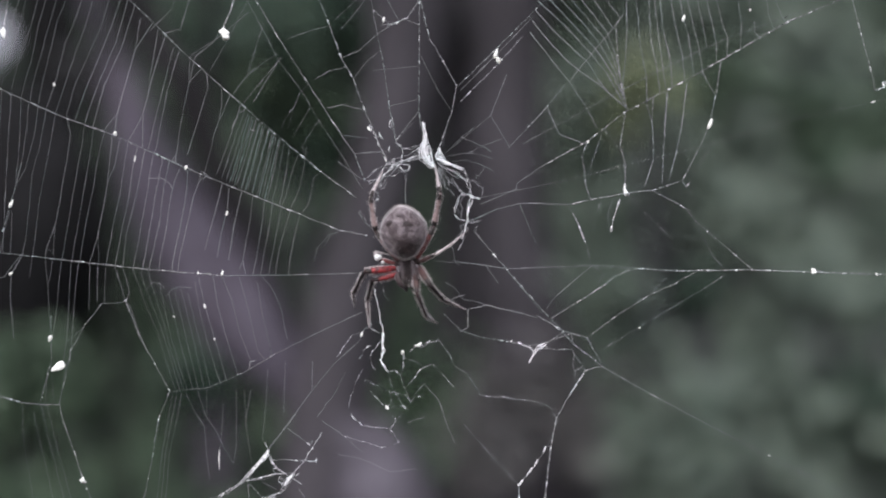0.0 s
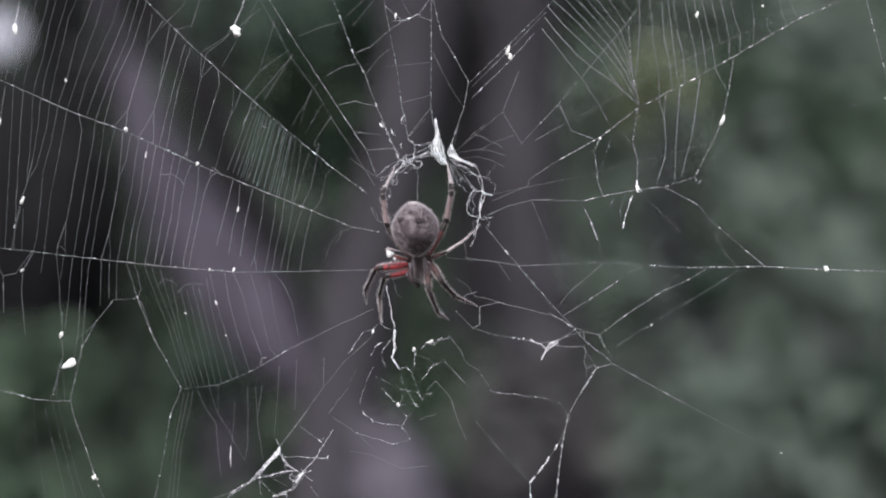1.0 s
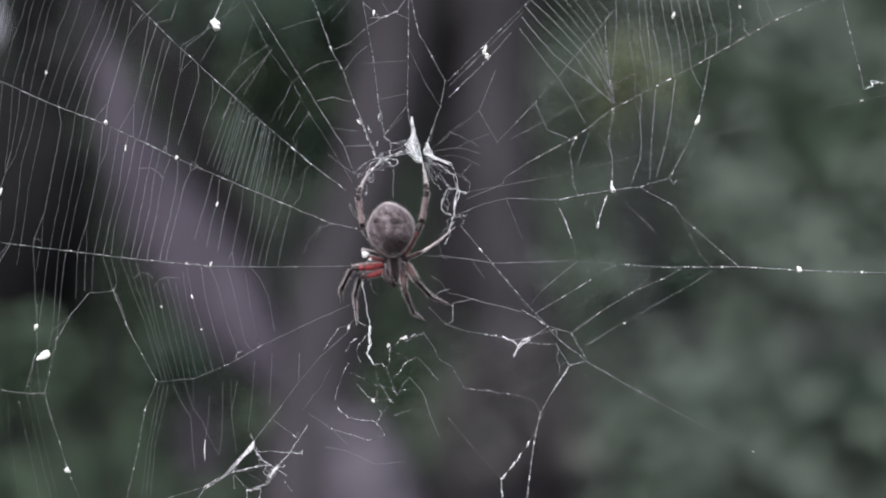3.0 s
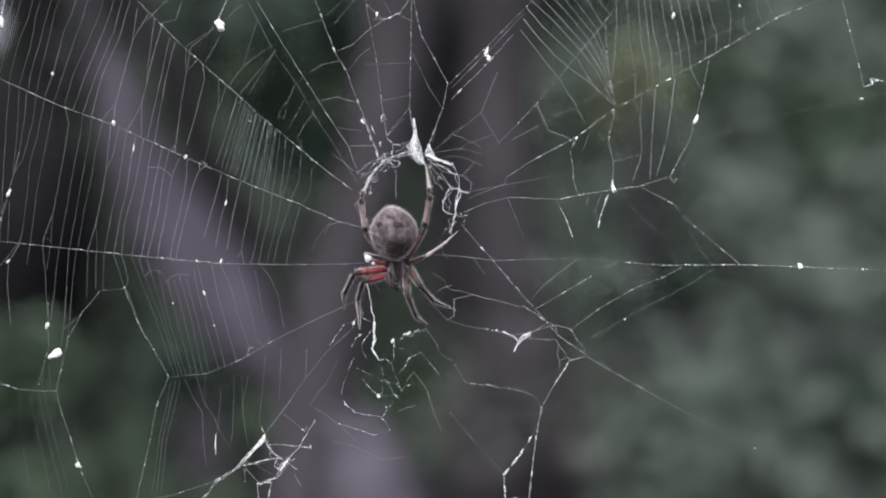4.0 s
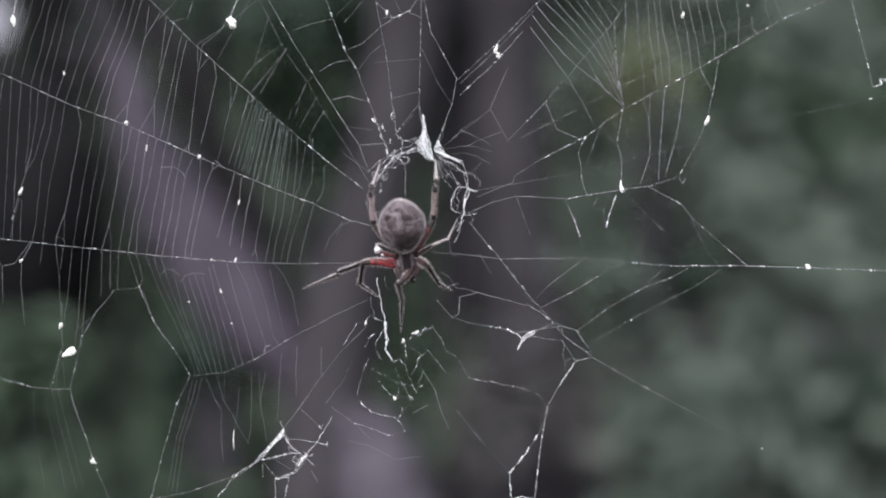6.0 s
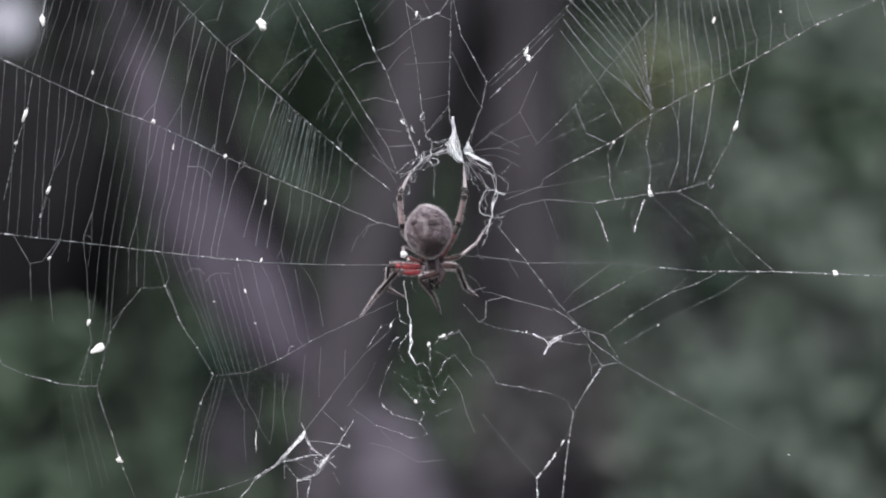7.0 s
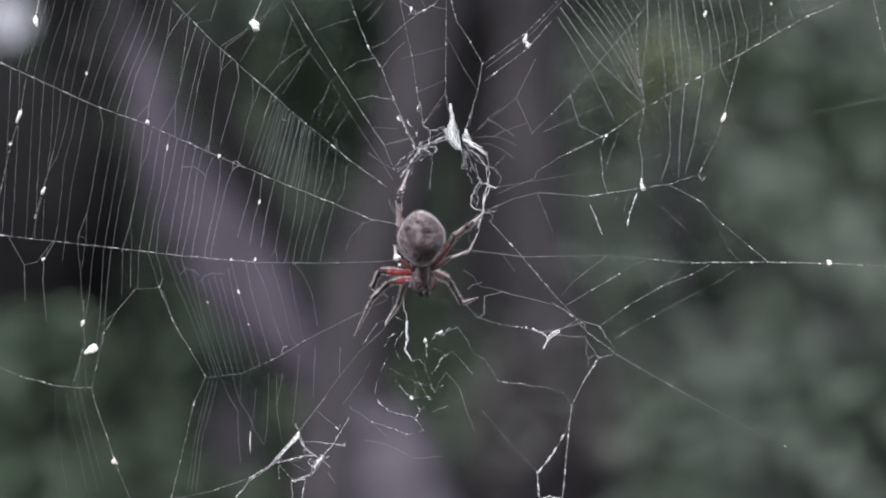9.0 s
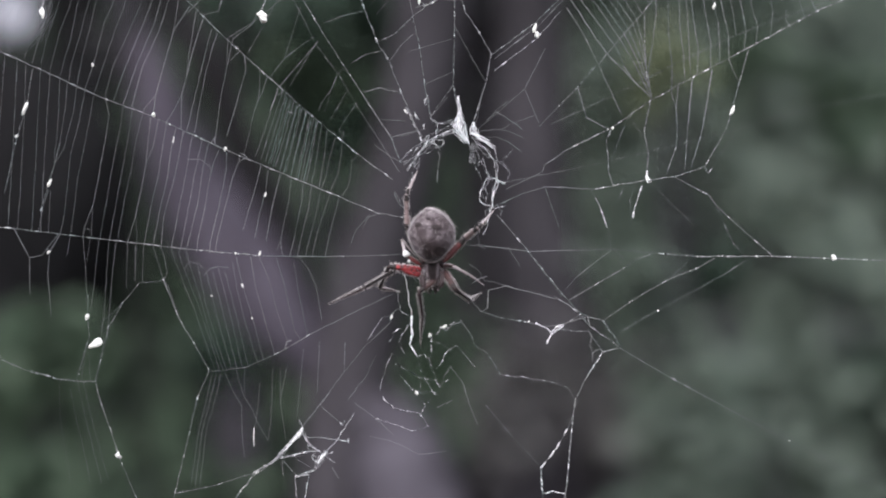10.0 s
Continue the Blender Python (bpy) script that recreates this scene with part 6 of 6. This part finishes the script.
step_rows('L2', -18, 5, [
    (6.5, -83, 17, -88, -12, -61, -37), (7, -75, 14, -84, -26, -51, -49), (7.5, -79, 20, -93, -15, -71, -41), (8, -93, 12, -104, -29, -57, -60), (8.3, -92, 11, -100, -29, -59, -56), (8.5, -91, 7, -96, -37, -63, -61), (8.7, -89, 9, -95, -31, -63, -50), (9, -85, 14, -91, -18, -62, -34), (9.5, -94, 11, -94, -11, -59, -34), (10, -96, 15, -94, -27, -55, -35)])
step_rows('L3', -17, 12, [
    (0, -59, 29, -55, 38, -22, 28), (0.5, -59, 29, -55, 38, -22, 28), (1, -59, 29, -55, 38, -22, 28), (1.5, -59, 29, -55, 38, -22, 28), (2, -59, 29, -55, 38, -22, 28), (2.5, -59, 29, -55, 38, -22, 28), (4, -59, 28, -55, 37, -22, 27), (4.5, -55, 33, -49, 43, -17, 29), (5, -60, 32, -51, 43, -20, 30), (5.2, -60, 28, -53, 38, -20, 26), (6.3, -58, 39, -45, 47, -17, 29)])
step_rows('L3', -17, 12, [
    (6.5, -57, 43, -44, 57, -19, 31), (7, -59, 35, -47, 45, -18, 26), (7.5, -60, 38, -50, 48, -21, 26), (8, -63, 35, -49, 43, -26, 24), (8.3, -62, 40, -50, 48, -25, 28), (8.5, -62, 36, -51, 42, -24, 23), (8.7, -60, 37, -51, 47, -27, 22), (9, -56, 40, -48, 56, -27, 27), (9.5, -61, 43, -51, 59, -25, 28), (10, -65, 45, -53, 59, -28, 26)])
step_rows('L4', -12, 17, [
    (0, -54, 82, -52, 139, -24, 181), (0.5, -54, 82, -52, 139, -24, 181), (1, -54, 82, -52, 139, -24, 181), (1.5, -54, 82, -52, 139, -24, 181), (2, -54, 82, -52, 139, -24, 181), (2.5, -54, 82, -52, 139, -24, 181), (4, -54, 81, -52, 138, -24, 180), (4.5, -57, 80, -48, 140, -25, 172), (5, -60, 81, -57, 138, -33, 175), (5.2, -64, 77, -63, 134, -41, 173), (6.3, -50, 88, -41, 148, -18, 188)])
step_rows('L4', -12, 17, [
    (6.5, -49, 93, -40, 152, -17, 195), (7, -48, 81, -44, 136, -18, 179), (7.5, -54, 81, -45, 140, -24, 178), (8, -54, 77, -44, 136, -23, 175), (8.3, -57, 84, -50, 144, -30, 181), (8.5, -59, 81, -53, 140, -37, 174), (8.7, -54, 85, -47, 145, -29, 178), (9, -44, 95, -37, 150, -17, 189), (9.5, -48, 99, -42, 144, -21, 188), (10, -50, 93, -44, 153, -23, 182)])
step_rows('R1', 13, -7, [
    (0, 13, -31, 25, -85, 44, -104), (0.5, 13, -31, 25, -85, 44, -104), (1, 13, -31, 25, -85, 44, -104), (1.5, 13, -31, 25, -85, 44, -104), (2, 13, -31, 25, -85, 44, -104), (2.5, 13, -31, 25, -85, 44, -104), (4, 13, -32, 24, -86, 44, -105), (4.5, -7, -31, -1, -82, 24, -126), (5, -21, -22, -18, -73, -6, -114), (5.2, -21, -24, -25, -64, -32, -98), (6.3, -4, -27, -7, -67, -15, -113)])
step_rows('R1', 13, -7, [
    (6.5, 1, -41, 8, -82, 34, -147), (7, -13, -11, -4, -46, 7, -87), (7.5, -10, -35, -8, -91, 4, -170), (8, -23, -16, -14, -32, -2, -43), (8.3, -27, -26, -31, -44, -29, -58), (8.5, -36, -11, -49, -40, -57, -65), (8.7, -33, -2, -42, -50, -50, -95), (9, -28, -11, -47, -50, -71, -84), (9.5, -24, -32, -22, -72, -18, -122), (10, -18, -28, -19, -78, -26, -138)])
step_rows('R2', 20, 4, [
    (0, 31, -17, 58, -58, 98, -81), (0.5, 31, -17, 58, -58, 98, -81), (1, 31, -17, 58, -58, 98, -81), (1.5, 31, -17, 58, -58, 98, -81), (2, 31, -17, 58, -58, 98, -81), (2.5, 31, -17, 58, -58, 98, -81), (4, 31, -18, 57, -59, 98, -82), (4.5, 29, -3, 54, -49, 81, -70), (5, 29, -2, 53, -45, 73, -67), (5.2, 29, -4, 54, -45, 76, -67), (6.3, 30, -1, 50, -35, 73, -53)])
step_rows('R2', 20, 4, [
    (6.5, 31, 6, 52, -28, 72, -41), (7, 34, 2, 55, -40, 76, -57), (7.5, 35, 3, 55, -36, 75, -58), (8, 34, -1, 55, -48, 70, -70), (8.3, 37, 1, 57, -39, 77, -61), (8.5, 41, -5, 59, -41, 82, -63), (8.7, 38, -6, 60, -45, 88, -55), (9, 35, -3, 66, -50, 98, -41), (9.5, 36, -13, 67, -50, 100, -38), (10, 34, -18, 65, -49, 88, -36)])
step_rows('R3', 19, 12, [
    (0, 45, 20, 82, 38, 115, 62), (0.5, 45, 20, 82, 38, 115, 62), (1, 45, 20, 82, 38, 115, 62), (1.5, 45, 20, 82, 38, 115, 62), (2, 45, 20, 82, 38, 115, 62), (2.5, 45, 20, 82, 38, 115, 62), (4, 45, 19, 82, 37, 115, 61), (4.5, 48, 17, 89, 40, 108, 70), (5, 47, 26, 82, 43, 103, 71), (5.2, 46, 25, 80, 43, 99, 72), (6.3, 39, 23, 76, 32, 105, 74)])
step_rows('R3', 19, 12, [
    (6.5, 40, 30, 77, 39, 106, 80), (7, 51, 19, 87, 42, 113, 80), (7.5, 50, 28, 85, 45, 111, 82), (8, 47, 28, 83, 40, 108, 68), (8.3, 47, 31, 84, 46, 108, 77), (8.5, 47, 24, 84, 42, 108, 76), (8.7, 49, 25, 82, 41, 106, 76), (9, 51, 31, 82, 40, 103, 79), (9.5, 31, 18, 63, 5, 96, -13), (10, 29, 12, 64, -4, 92, -24)])
step_rows('R4', 16, 17, [
    (0, 53, 71, 70, 127, 66, 182), (0.5, 53, 71, 70, 127, 66, 182), (1, 53, 71, 70, 127, 66, 182), (1.5, 53, 71, 70, 127, 66, 182), (2, 53, 71, 70, 127, 66, 182), (2.5, 53, 71, 70, 127, 66, 182), (4, 53, 70, 70, 126, 67, 181), (4.5, 54, 67, 70, 126, 68, 176), (5, 45, 57, 67, 120, 70, 170), (5.2, 45, 57, 61, 122, 64, 171), (6.3, 59, 76, 70, 131, 75, 181)])
step_rows('R4', 16, 17, [
    (6.5, 60, 82, 71, 136, 76, 186), (7, 46, 62, 70, 124, 73, 179), (7.5, 50, 69, 68, 132, 70, 182), (8, 53, 73, 74, 136, 76, 186), (8.3, 49, 79, 70, 142, 69, 192), (8.5, 45, 74, 66, 138, 64, 189), (8.7, 51, 78, 81, 127, 84, 171), (9, 53, 61, 84, 85, 113, 108), (9.5, 42, 47, 77, 79, 118, 116), (10, 45, 46, 80, 76, 111, 110)])

spider = new("spider")
tagged(spider, "grey-brown orb-weaver spider with red femurs, head down", "spider")


def hairs(name, places, mat, parent, length, width):
    """Many fine tapering hairs; places gives (root, direction)."""
    rng = random.Random(41)
    verts, faces = [], []
    for p, d, share in places:
        a = d.cross(Vector((rng.uniform(-1, 1), rng.uniform(-1, 1), rng.uniform(-1, 1)))).normalized()
        b = d.cross(a)
        k = len(verts)
        s = length * share * rng.uniform(0.5, 1.2)
        for w in range(3):
            t = 2 * math.pi * w / 3
            verts.append(p + (a * math.cos(t) + b * math.sin(t)) * width)
        verts.append(p + d * s)
        faces += [(k, k + 1, k + 3), (k + 1, k + 2, k + 3), (k + 2, k, k + 3)]
    ob = mesh_part(name, raw_mesh(name, verts, faces), mat, parent)
    tagged(ob, kind="stuff")
    return ob


def make_spider():
    rng = random.Random(51)
    # abdomen: broad towards the front, a blunt point behind (up)
    bm = bmesh.new()
    bmesh.ops.create_uvsphere(bm, u_segments=36, v_segments=28, radius=1)
    mm = 1e-3
    for v in bm.verts:
        x, y, z = v.co
        wide = 4.1 - 0.5 * max(0, z) ** 2 - 0.6 * max(0, -z) ** 1.5
        tall = 4.35 if z > 0 else 4.8
        c = Vector((x * wide, y * 3.6, z * tall)) * mm
        c *= 1 + 0.035 * noise.noise(v.co * 2.3) + 0.012 * noise.noise(v.co * 8)
        v.co = c
    for f in bm.faces:
        f.smooth = True
    centre = Vector((0, -2.2, 6.75)) * mm
    bmesh.ops.translate(bm, verts=bm.verts, vec=centre)
    skin = [(v.co.copy(), v.normal.copy()) for v in bm.verts]
    abdomen = part("abdomen", bm, ABDOMEN, spider, "rounded downy grey-brown abdomen with darker spots")
    # paired dark dimples and shoulder marks
    for x, z, w, h in ((-2.3, 1.6, 0.9, 0.45), (0.9, 1.2, 1.1, 0.5), (-0.5, 2.7, 0.5, 0.22), (1.6, 2.3, 0.35, 0.18)):
        y = -3.68 * math.sqrt(max(0.05, 1 - (x / 4.1) ** 2 - (z / 4.4) ** 2))
        sp = bmesh.new()
        bmesh.ops.create_uvsphere(sp, u_segments=12, v_segments=8, radius=1)
        n = Vector((x / 17, y / 13, z / 24)).normalized()
        q = Vector((0, -1, 0)).rotation_difference(n).to_matrix()
        for v in sp.verts:
            j = 1 + 0.35 * noise.noise(v.co * 2 + Vector((x, z, 0)))
            v.co = q @ (Vector((v.co.x * w * 0.75 * j, v.co.y * 0.16, v.co.z * h * 1.0 * j)) * mm)
        bmesh.ops.translate(sp, verts=sp.verts, vec=centre + Vector((x, y, z)) * mm)
        part("marking", sp, SPOT, abdomen, "dark brown spot")
    places = []
    for p, n in skin * 3:
        if n.y < 0.5:
            d = (n + Vector((rng.uniform(-0.5, 0.5), rng.uniform(-0.4, 0.2), 0.5 + rng.uniform(-0.4, 0.4)))).normalized()
            places.append((p + Vector((rng.uniform(-1, 1), 0, rng.uniform(-1, 1))) * 2.5e-4, d, 1))
    hairs("abdomen_hair", places, HAIR, abdomen, 3.6e-4, 1.8e-5)
    # carapace with a raised head region
    bm = bmesh.new()
    bmesh.ops.create_uvsphere(bm, u_segments=26, v_segments=20, radius=1)
    for v in bm.verts:
        x, y, z = v.co
        w = 1.8 - 0.65 * max(0, -z) ** 1.2
        v.co = Vector((x * w, y * 1.7 - 0.4 * max(0, -z), z * 2.75)) * mm
        v.co *= 1 + 0.05 * noise.noise(v.co * 1500)
    for f in bm.faces:
        f.smooth = True
    skin = [(v.co.copy(), v.normal.copy()) for v in bm.verts]
    carapace = part("carapace", bm, CARAPACE, spider, "hairy grey-brown head and carapace")
    hairs("carapace_hair", [(p, (n + Vector((rng.uniform(-0.4, 0.4), -0.2, -0.4))).normalized(), 1) for p, n in skin * 2 if n.y < 0.4], HAIR, carapace, 4.5e-4, 1.8e-5)
    for x, z in ((-0.35, -2.4), (0.35, -2.4), (-0.3, -2.75), (0.3, -2.75), (-0.95, -2.3), (0.95, -2.3)):
        e = bmesh.new()
        bmesh.ops.create_icosphere(e, subdivisions=2, radius=1.6e-4)
        bmesh.ops.translate(e, verts=e.verts, vec=Vector((x, -1.25 if abs(x) < 0.5 else -0.9, z)) * mm)
        part("eye", e, DARK_SKIN, carapace, "tiny shiny dark eye")
    for s in (-1, 1):
        part("chelicera", tube([Vector((0.55 * s, -0.5, -2.2)) * mm, Vector((0.65 * s, -0.9, -3.0)) * mm, Vector((0.5 * s, -0.6, -3.6)) * mm], [6e-4, 5.5e-4, 2e-4], 10), DARK_SKIN, spider)
        part("pedipalp", tube([Vector((1.5 * s, -1.0, 0.6)) * mm, Vector((1.9 * s, -2.0, -0.9)) * mm, Vector((1.5 * s, -2.1, -2.2)) * mm, Vector((0.95 * s, -1.7, -3.0)) * mm],
                              [4.2e-4, 5.2e-4, 5.0e-4, 2.4e-4], 10), LIGHT_SKIN, spider, "short grey hairy feeler")
    part("waist", tube([Vector((0, -0.6, 1.8)) * mm, Vector((0, -0.9, 3.4)) * mm], [1.3e-3, 1.5e-3], 12), DARK_SKIN, spider)
    for leg, (cu, cv, _) in LEG_ROWS.items():
        out = Vector((cu, 0, cv)).normalized()
        a = Vector((cu * 1e-4, -0.0002, cv * 1e-4))
        part("coxa", tube([a - out * 6e-4, a - out * 1e-4 + Vector((0, -2e-4, 0)), a + out * 5e-4], [4e-4, 6e-4, 4.5e-4], 12), GREY_PALE, spider, "pale stubby leg joint")
        make_leg(leg)


def make_leg(leg):
    """Femur, tibia and metatarsus, each a tapered hairy tube along its own x axis."""
    rng = random.Random(leg)
    num = leg[1]
    for k, seg in enumerate(("femur", "tibia", "metatarsus")):
        length, wide = LENGTHS[num][k] * 1e-4, WIDTHS[num][k] * 0.5e-4
        pts, radii = [], []
        n = 14
        for i in range(n + 1):
            w = i / n
            shape = (0.8 + 0.35 * math.sin(math.pi * min(1, w * 1.1)), 1.05 - 0.2 * w + 0.1 * math.sin(w * 9), 1.0 - 0.93 * w ** 1.1)[k]
            pts.append((w * length, 0, (0.06, 0.05, -0.05)[k] * length * math.sin(math.pi * w) * 0.6))
            radii.append(wide * shape * (0.75 if i in (0, n) else 1))
        skin = {"femur": RED_SKIN if num in "12" and leg[0] == "L" else (BROWN_RED if num in "12" else DUSK_RED), "tibia": GREY_SKIN, "metatarsus": GREY_PALE}[seg]
        if num == "4" and k:
            skin = PALE_SKIN if k == 1 else TIP_SKIN
        if num == "1" and k:
            skin = LIGHT_SKIN if k == 2 or leg[0] == "R" else GREY_SKIN
        if num == "3":
            skin = TIP_SKIN if k else (DUSK_RED if leg[0] == "L" else BROWN_RED)
        ob = part(seg, tube(pts, radii, 12), skin, spider, {"femur": "stout reddish upper leg", "tibia": "banded hairy leg segment", "metatarsus": "slender pale tapering leg tip"}[seg])
        # dark bands, a little proud of the skin
        bands = {"femur": ((0.72, 1.0),), "tibia": ((0.0, 0.3), (0.72, 0.98)), "metatarsus": ((0.22, 0.42),)}[seg]
        if num in "13":
            bands = ((0.78, 0.98),) if seg == "femur" else (((0.8, 0.97),) if seg == "tibia" and leg[0] == "L" else ())
        if num == "2":
            bands = {"femur": ((0.78, 1.0),), "tibia": ((0.75, 0.97),), "metatarsus": ()}[seg]
        if num == "4":
            bands = {"femur": ((0.7, 1.0),), "tibia": ((0.0, 0.16), (0.82, 1.0)), "metatarsus": ((0.0, 0.24),)}[seg]
        for a, b in bands:
            bp, br = [], []
            for i in range(7):
                w = a + (b - a) * i / 6
                j = w * n
                lo = min(n - 1, int(j))
                bp.append(Vector(pts[lo]).lerp(Vector(pts[lo + 1]), j - lo))
                br.append((radii[lo] + (radii[lo + 1] - radii[lo]) * (j - lo)) + (1.2e-5 if 0 < i < 6 else -4e-6))
            part("band", tube(bp, br, 12), DARK_SKIN, ob, "dark brown band")
        places = []
        for _ in range(int(length * 1e4 * (2.0 if num == "4" else 4.6))):
            w = rng.uniform(0.03, 0.97 if k < 2 else 0.92)
            t = rng.uniform(-0.85, 0.85) + rng.choice((0, math.pi))
            j = min(n - 1, int(w * n))
            d = Vector((0, math.cos(t), math.sin(t)))
            places.append((Vector((w * length, 0, pts[j][2])) + d * radii[j] * 0.9, (d + Vector((0.4, 0, 0))).normalized(), 1 if k < 2 else 1.1 - 0.95 * w))
        hairs("leg_hair", places, HAIR, ob, 2.6e-4 if num == "3" else 6.0e-4, 2.4e-5)
        if leg in ("L2", "L3") and k == 0:
            # white crumbs: one stands for a knee's highlight, one sits on the next leg's thigh
            bm = bmesh.new()
            for along, size in (((1.0, 5.6e-4), (0.9, 3.4e-4)) if leg == "L3" else ((0.42, 2.6e-4),)):
                bmesh.ops.create_icosphere(bm, subdivisions=2, radius=size, matrix=Matrix.Translation((length * along, -2e-4 - (1 - along) * 2e-3, wide * 0.8)))
            for v in bm.verts:
                v.co += noise.noise_vector(v.co * 2500) * 2e-4
            part("white_crumb", bm, SILK_TUFT, ob, "white crumb on the leg")
        LEG_PARTS.append((ob, leg, k))


make_spider()


# ---- all that moves ----
def body_pose(u, v, lean, tip):
    return Matrix.Translation(Vector((0, -0.0035, 1.5)) + on_web(u, v)) @ Matrix.Rotation(-radians(lean), 4, "Y") @ Matrix.Rotation(radians(tip), 4, "X")


def leg_pose(a, b):
    """A pose at a whose x axis points to b, with z as near the viewer's up as can be."""
    d = (b - a).normalized()
    side = d.cross(Vector((0, -1, 0))).normalized()
    up = side.cross(d)
    m = Matrix((d, -side, up)).transposed()
    if m.determinant() < 0:
        m = Matrix((d, side, up)).transposed()
    return Matrix.Translation(a) @ m.to_4x4()


def reach(a, target, length, sign):
    """From a towards the flat target, as long as the segment is; the spare length goes into depth."""
    flat = Vector((target.x - a.x, 0, target.z - a.z))
    k = flat.length
    if k >= length * 0.985:
        flat *= length * 0.985 / k
        k = length * 0.985
    return a + flat + Vector((0, sign * math.sqrt(length * length - k * k), 0))


def leg_rows(leg):
    """For each time the four joints of a leg in the spider's space."""
    cu, cv, rows = LEG_ROWS[leg]
    out = []
    for t, *j in rows:
        a = Vector((cu * 1e-4, -0.0004, cv * 1e-4))
        lens = [x * 1e-4 for x in LENGTHS[leg[1]]]
        p1 = reach(a, Vector((j[0], 0, j[1])) * 1e-4, lens[0], -0.55 if leg[1] != "4" else 0.4)
        p1.y = max(-0.0045, min(0.002, p1.y))
        p1 = a + (p1 - a).normalized() * lens[0]
        s = 1 if p1.y < 0 else -1
        p2 = reach(p1, Vector((j[2], 0, j[3])) * 1e-4, lens[1], s)
        p3 = reach(p2, Vector((j[4], 0, j[5])) * 1e-4, lens[2], 1 if p2.y < 0.0025 else -1)
        out.append((t, (a, p1, p2, p3)))
    return out


def motions():
    for ob, p, q, depth in MOVING:
        a = sway(*p)
        rows = []
        if isinstance(q, tuple):
            b = sway(*q)
            for i, t in enumerate(TIMES):
                rows.append((t, flat_pose((p[0] + a[i][0], p[1] + a[i][1]), (q[0] + b[i][0], q[1] + b[i][1]), depth)))
        else:
            lift = 1.5 if q == "world" else 0
            for i, t in enumerate(TIMES):
                c = on_web(p[0] + a[i][0], p[1] + a[i][1], depth)
                rows.append((t, Matrix.Translation((c.x, c.y, c.z + lift))))
        walk(ob, rows)
    walk(spider, [(t, body_pose(u, v, lean, tip)) for t, u, v, lean, tip in BODY_ROWS])
    joints = {leg: leg_rows(leg) for leg in LEG_ROWS}
    for ob, leg, k in LEG_PARTS:
        walk(ob, [(t, leg_pose(j[k], j[k + 1])) for t, j in joints[leg]])


motions()
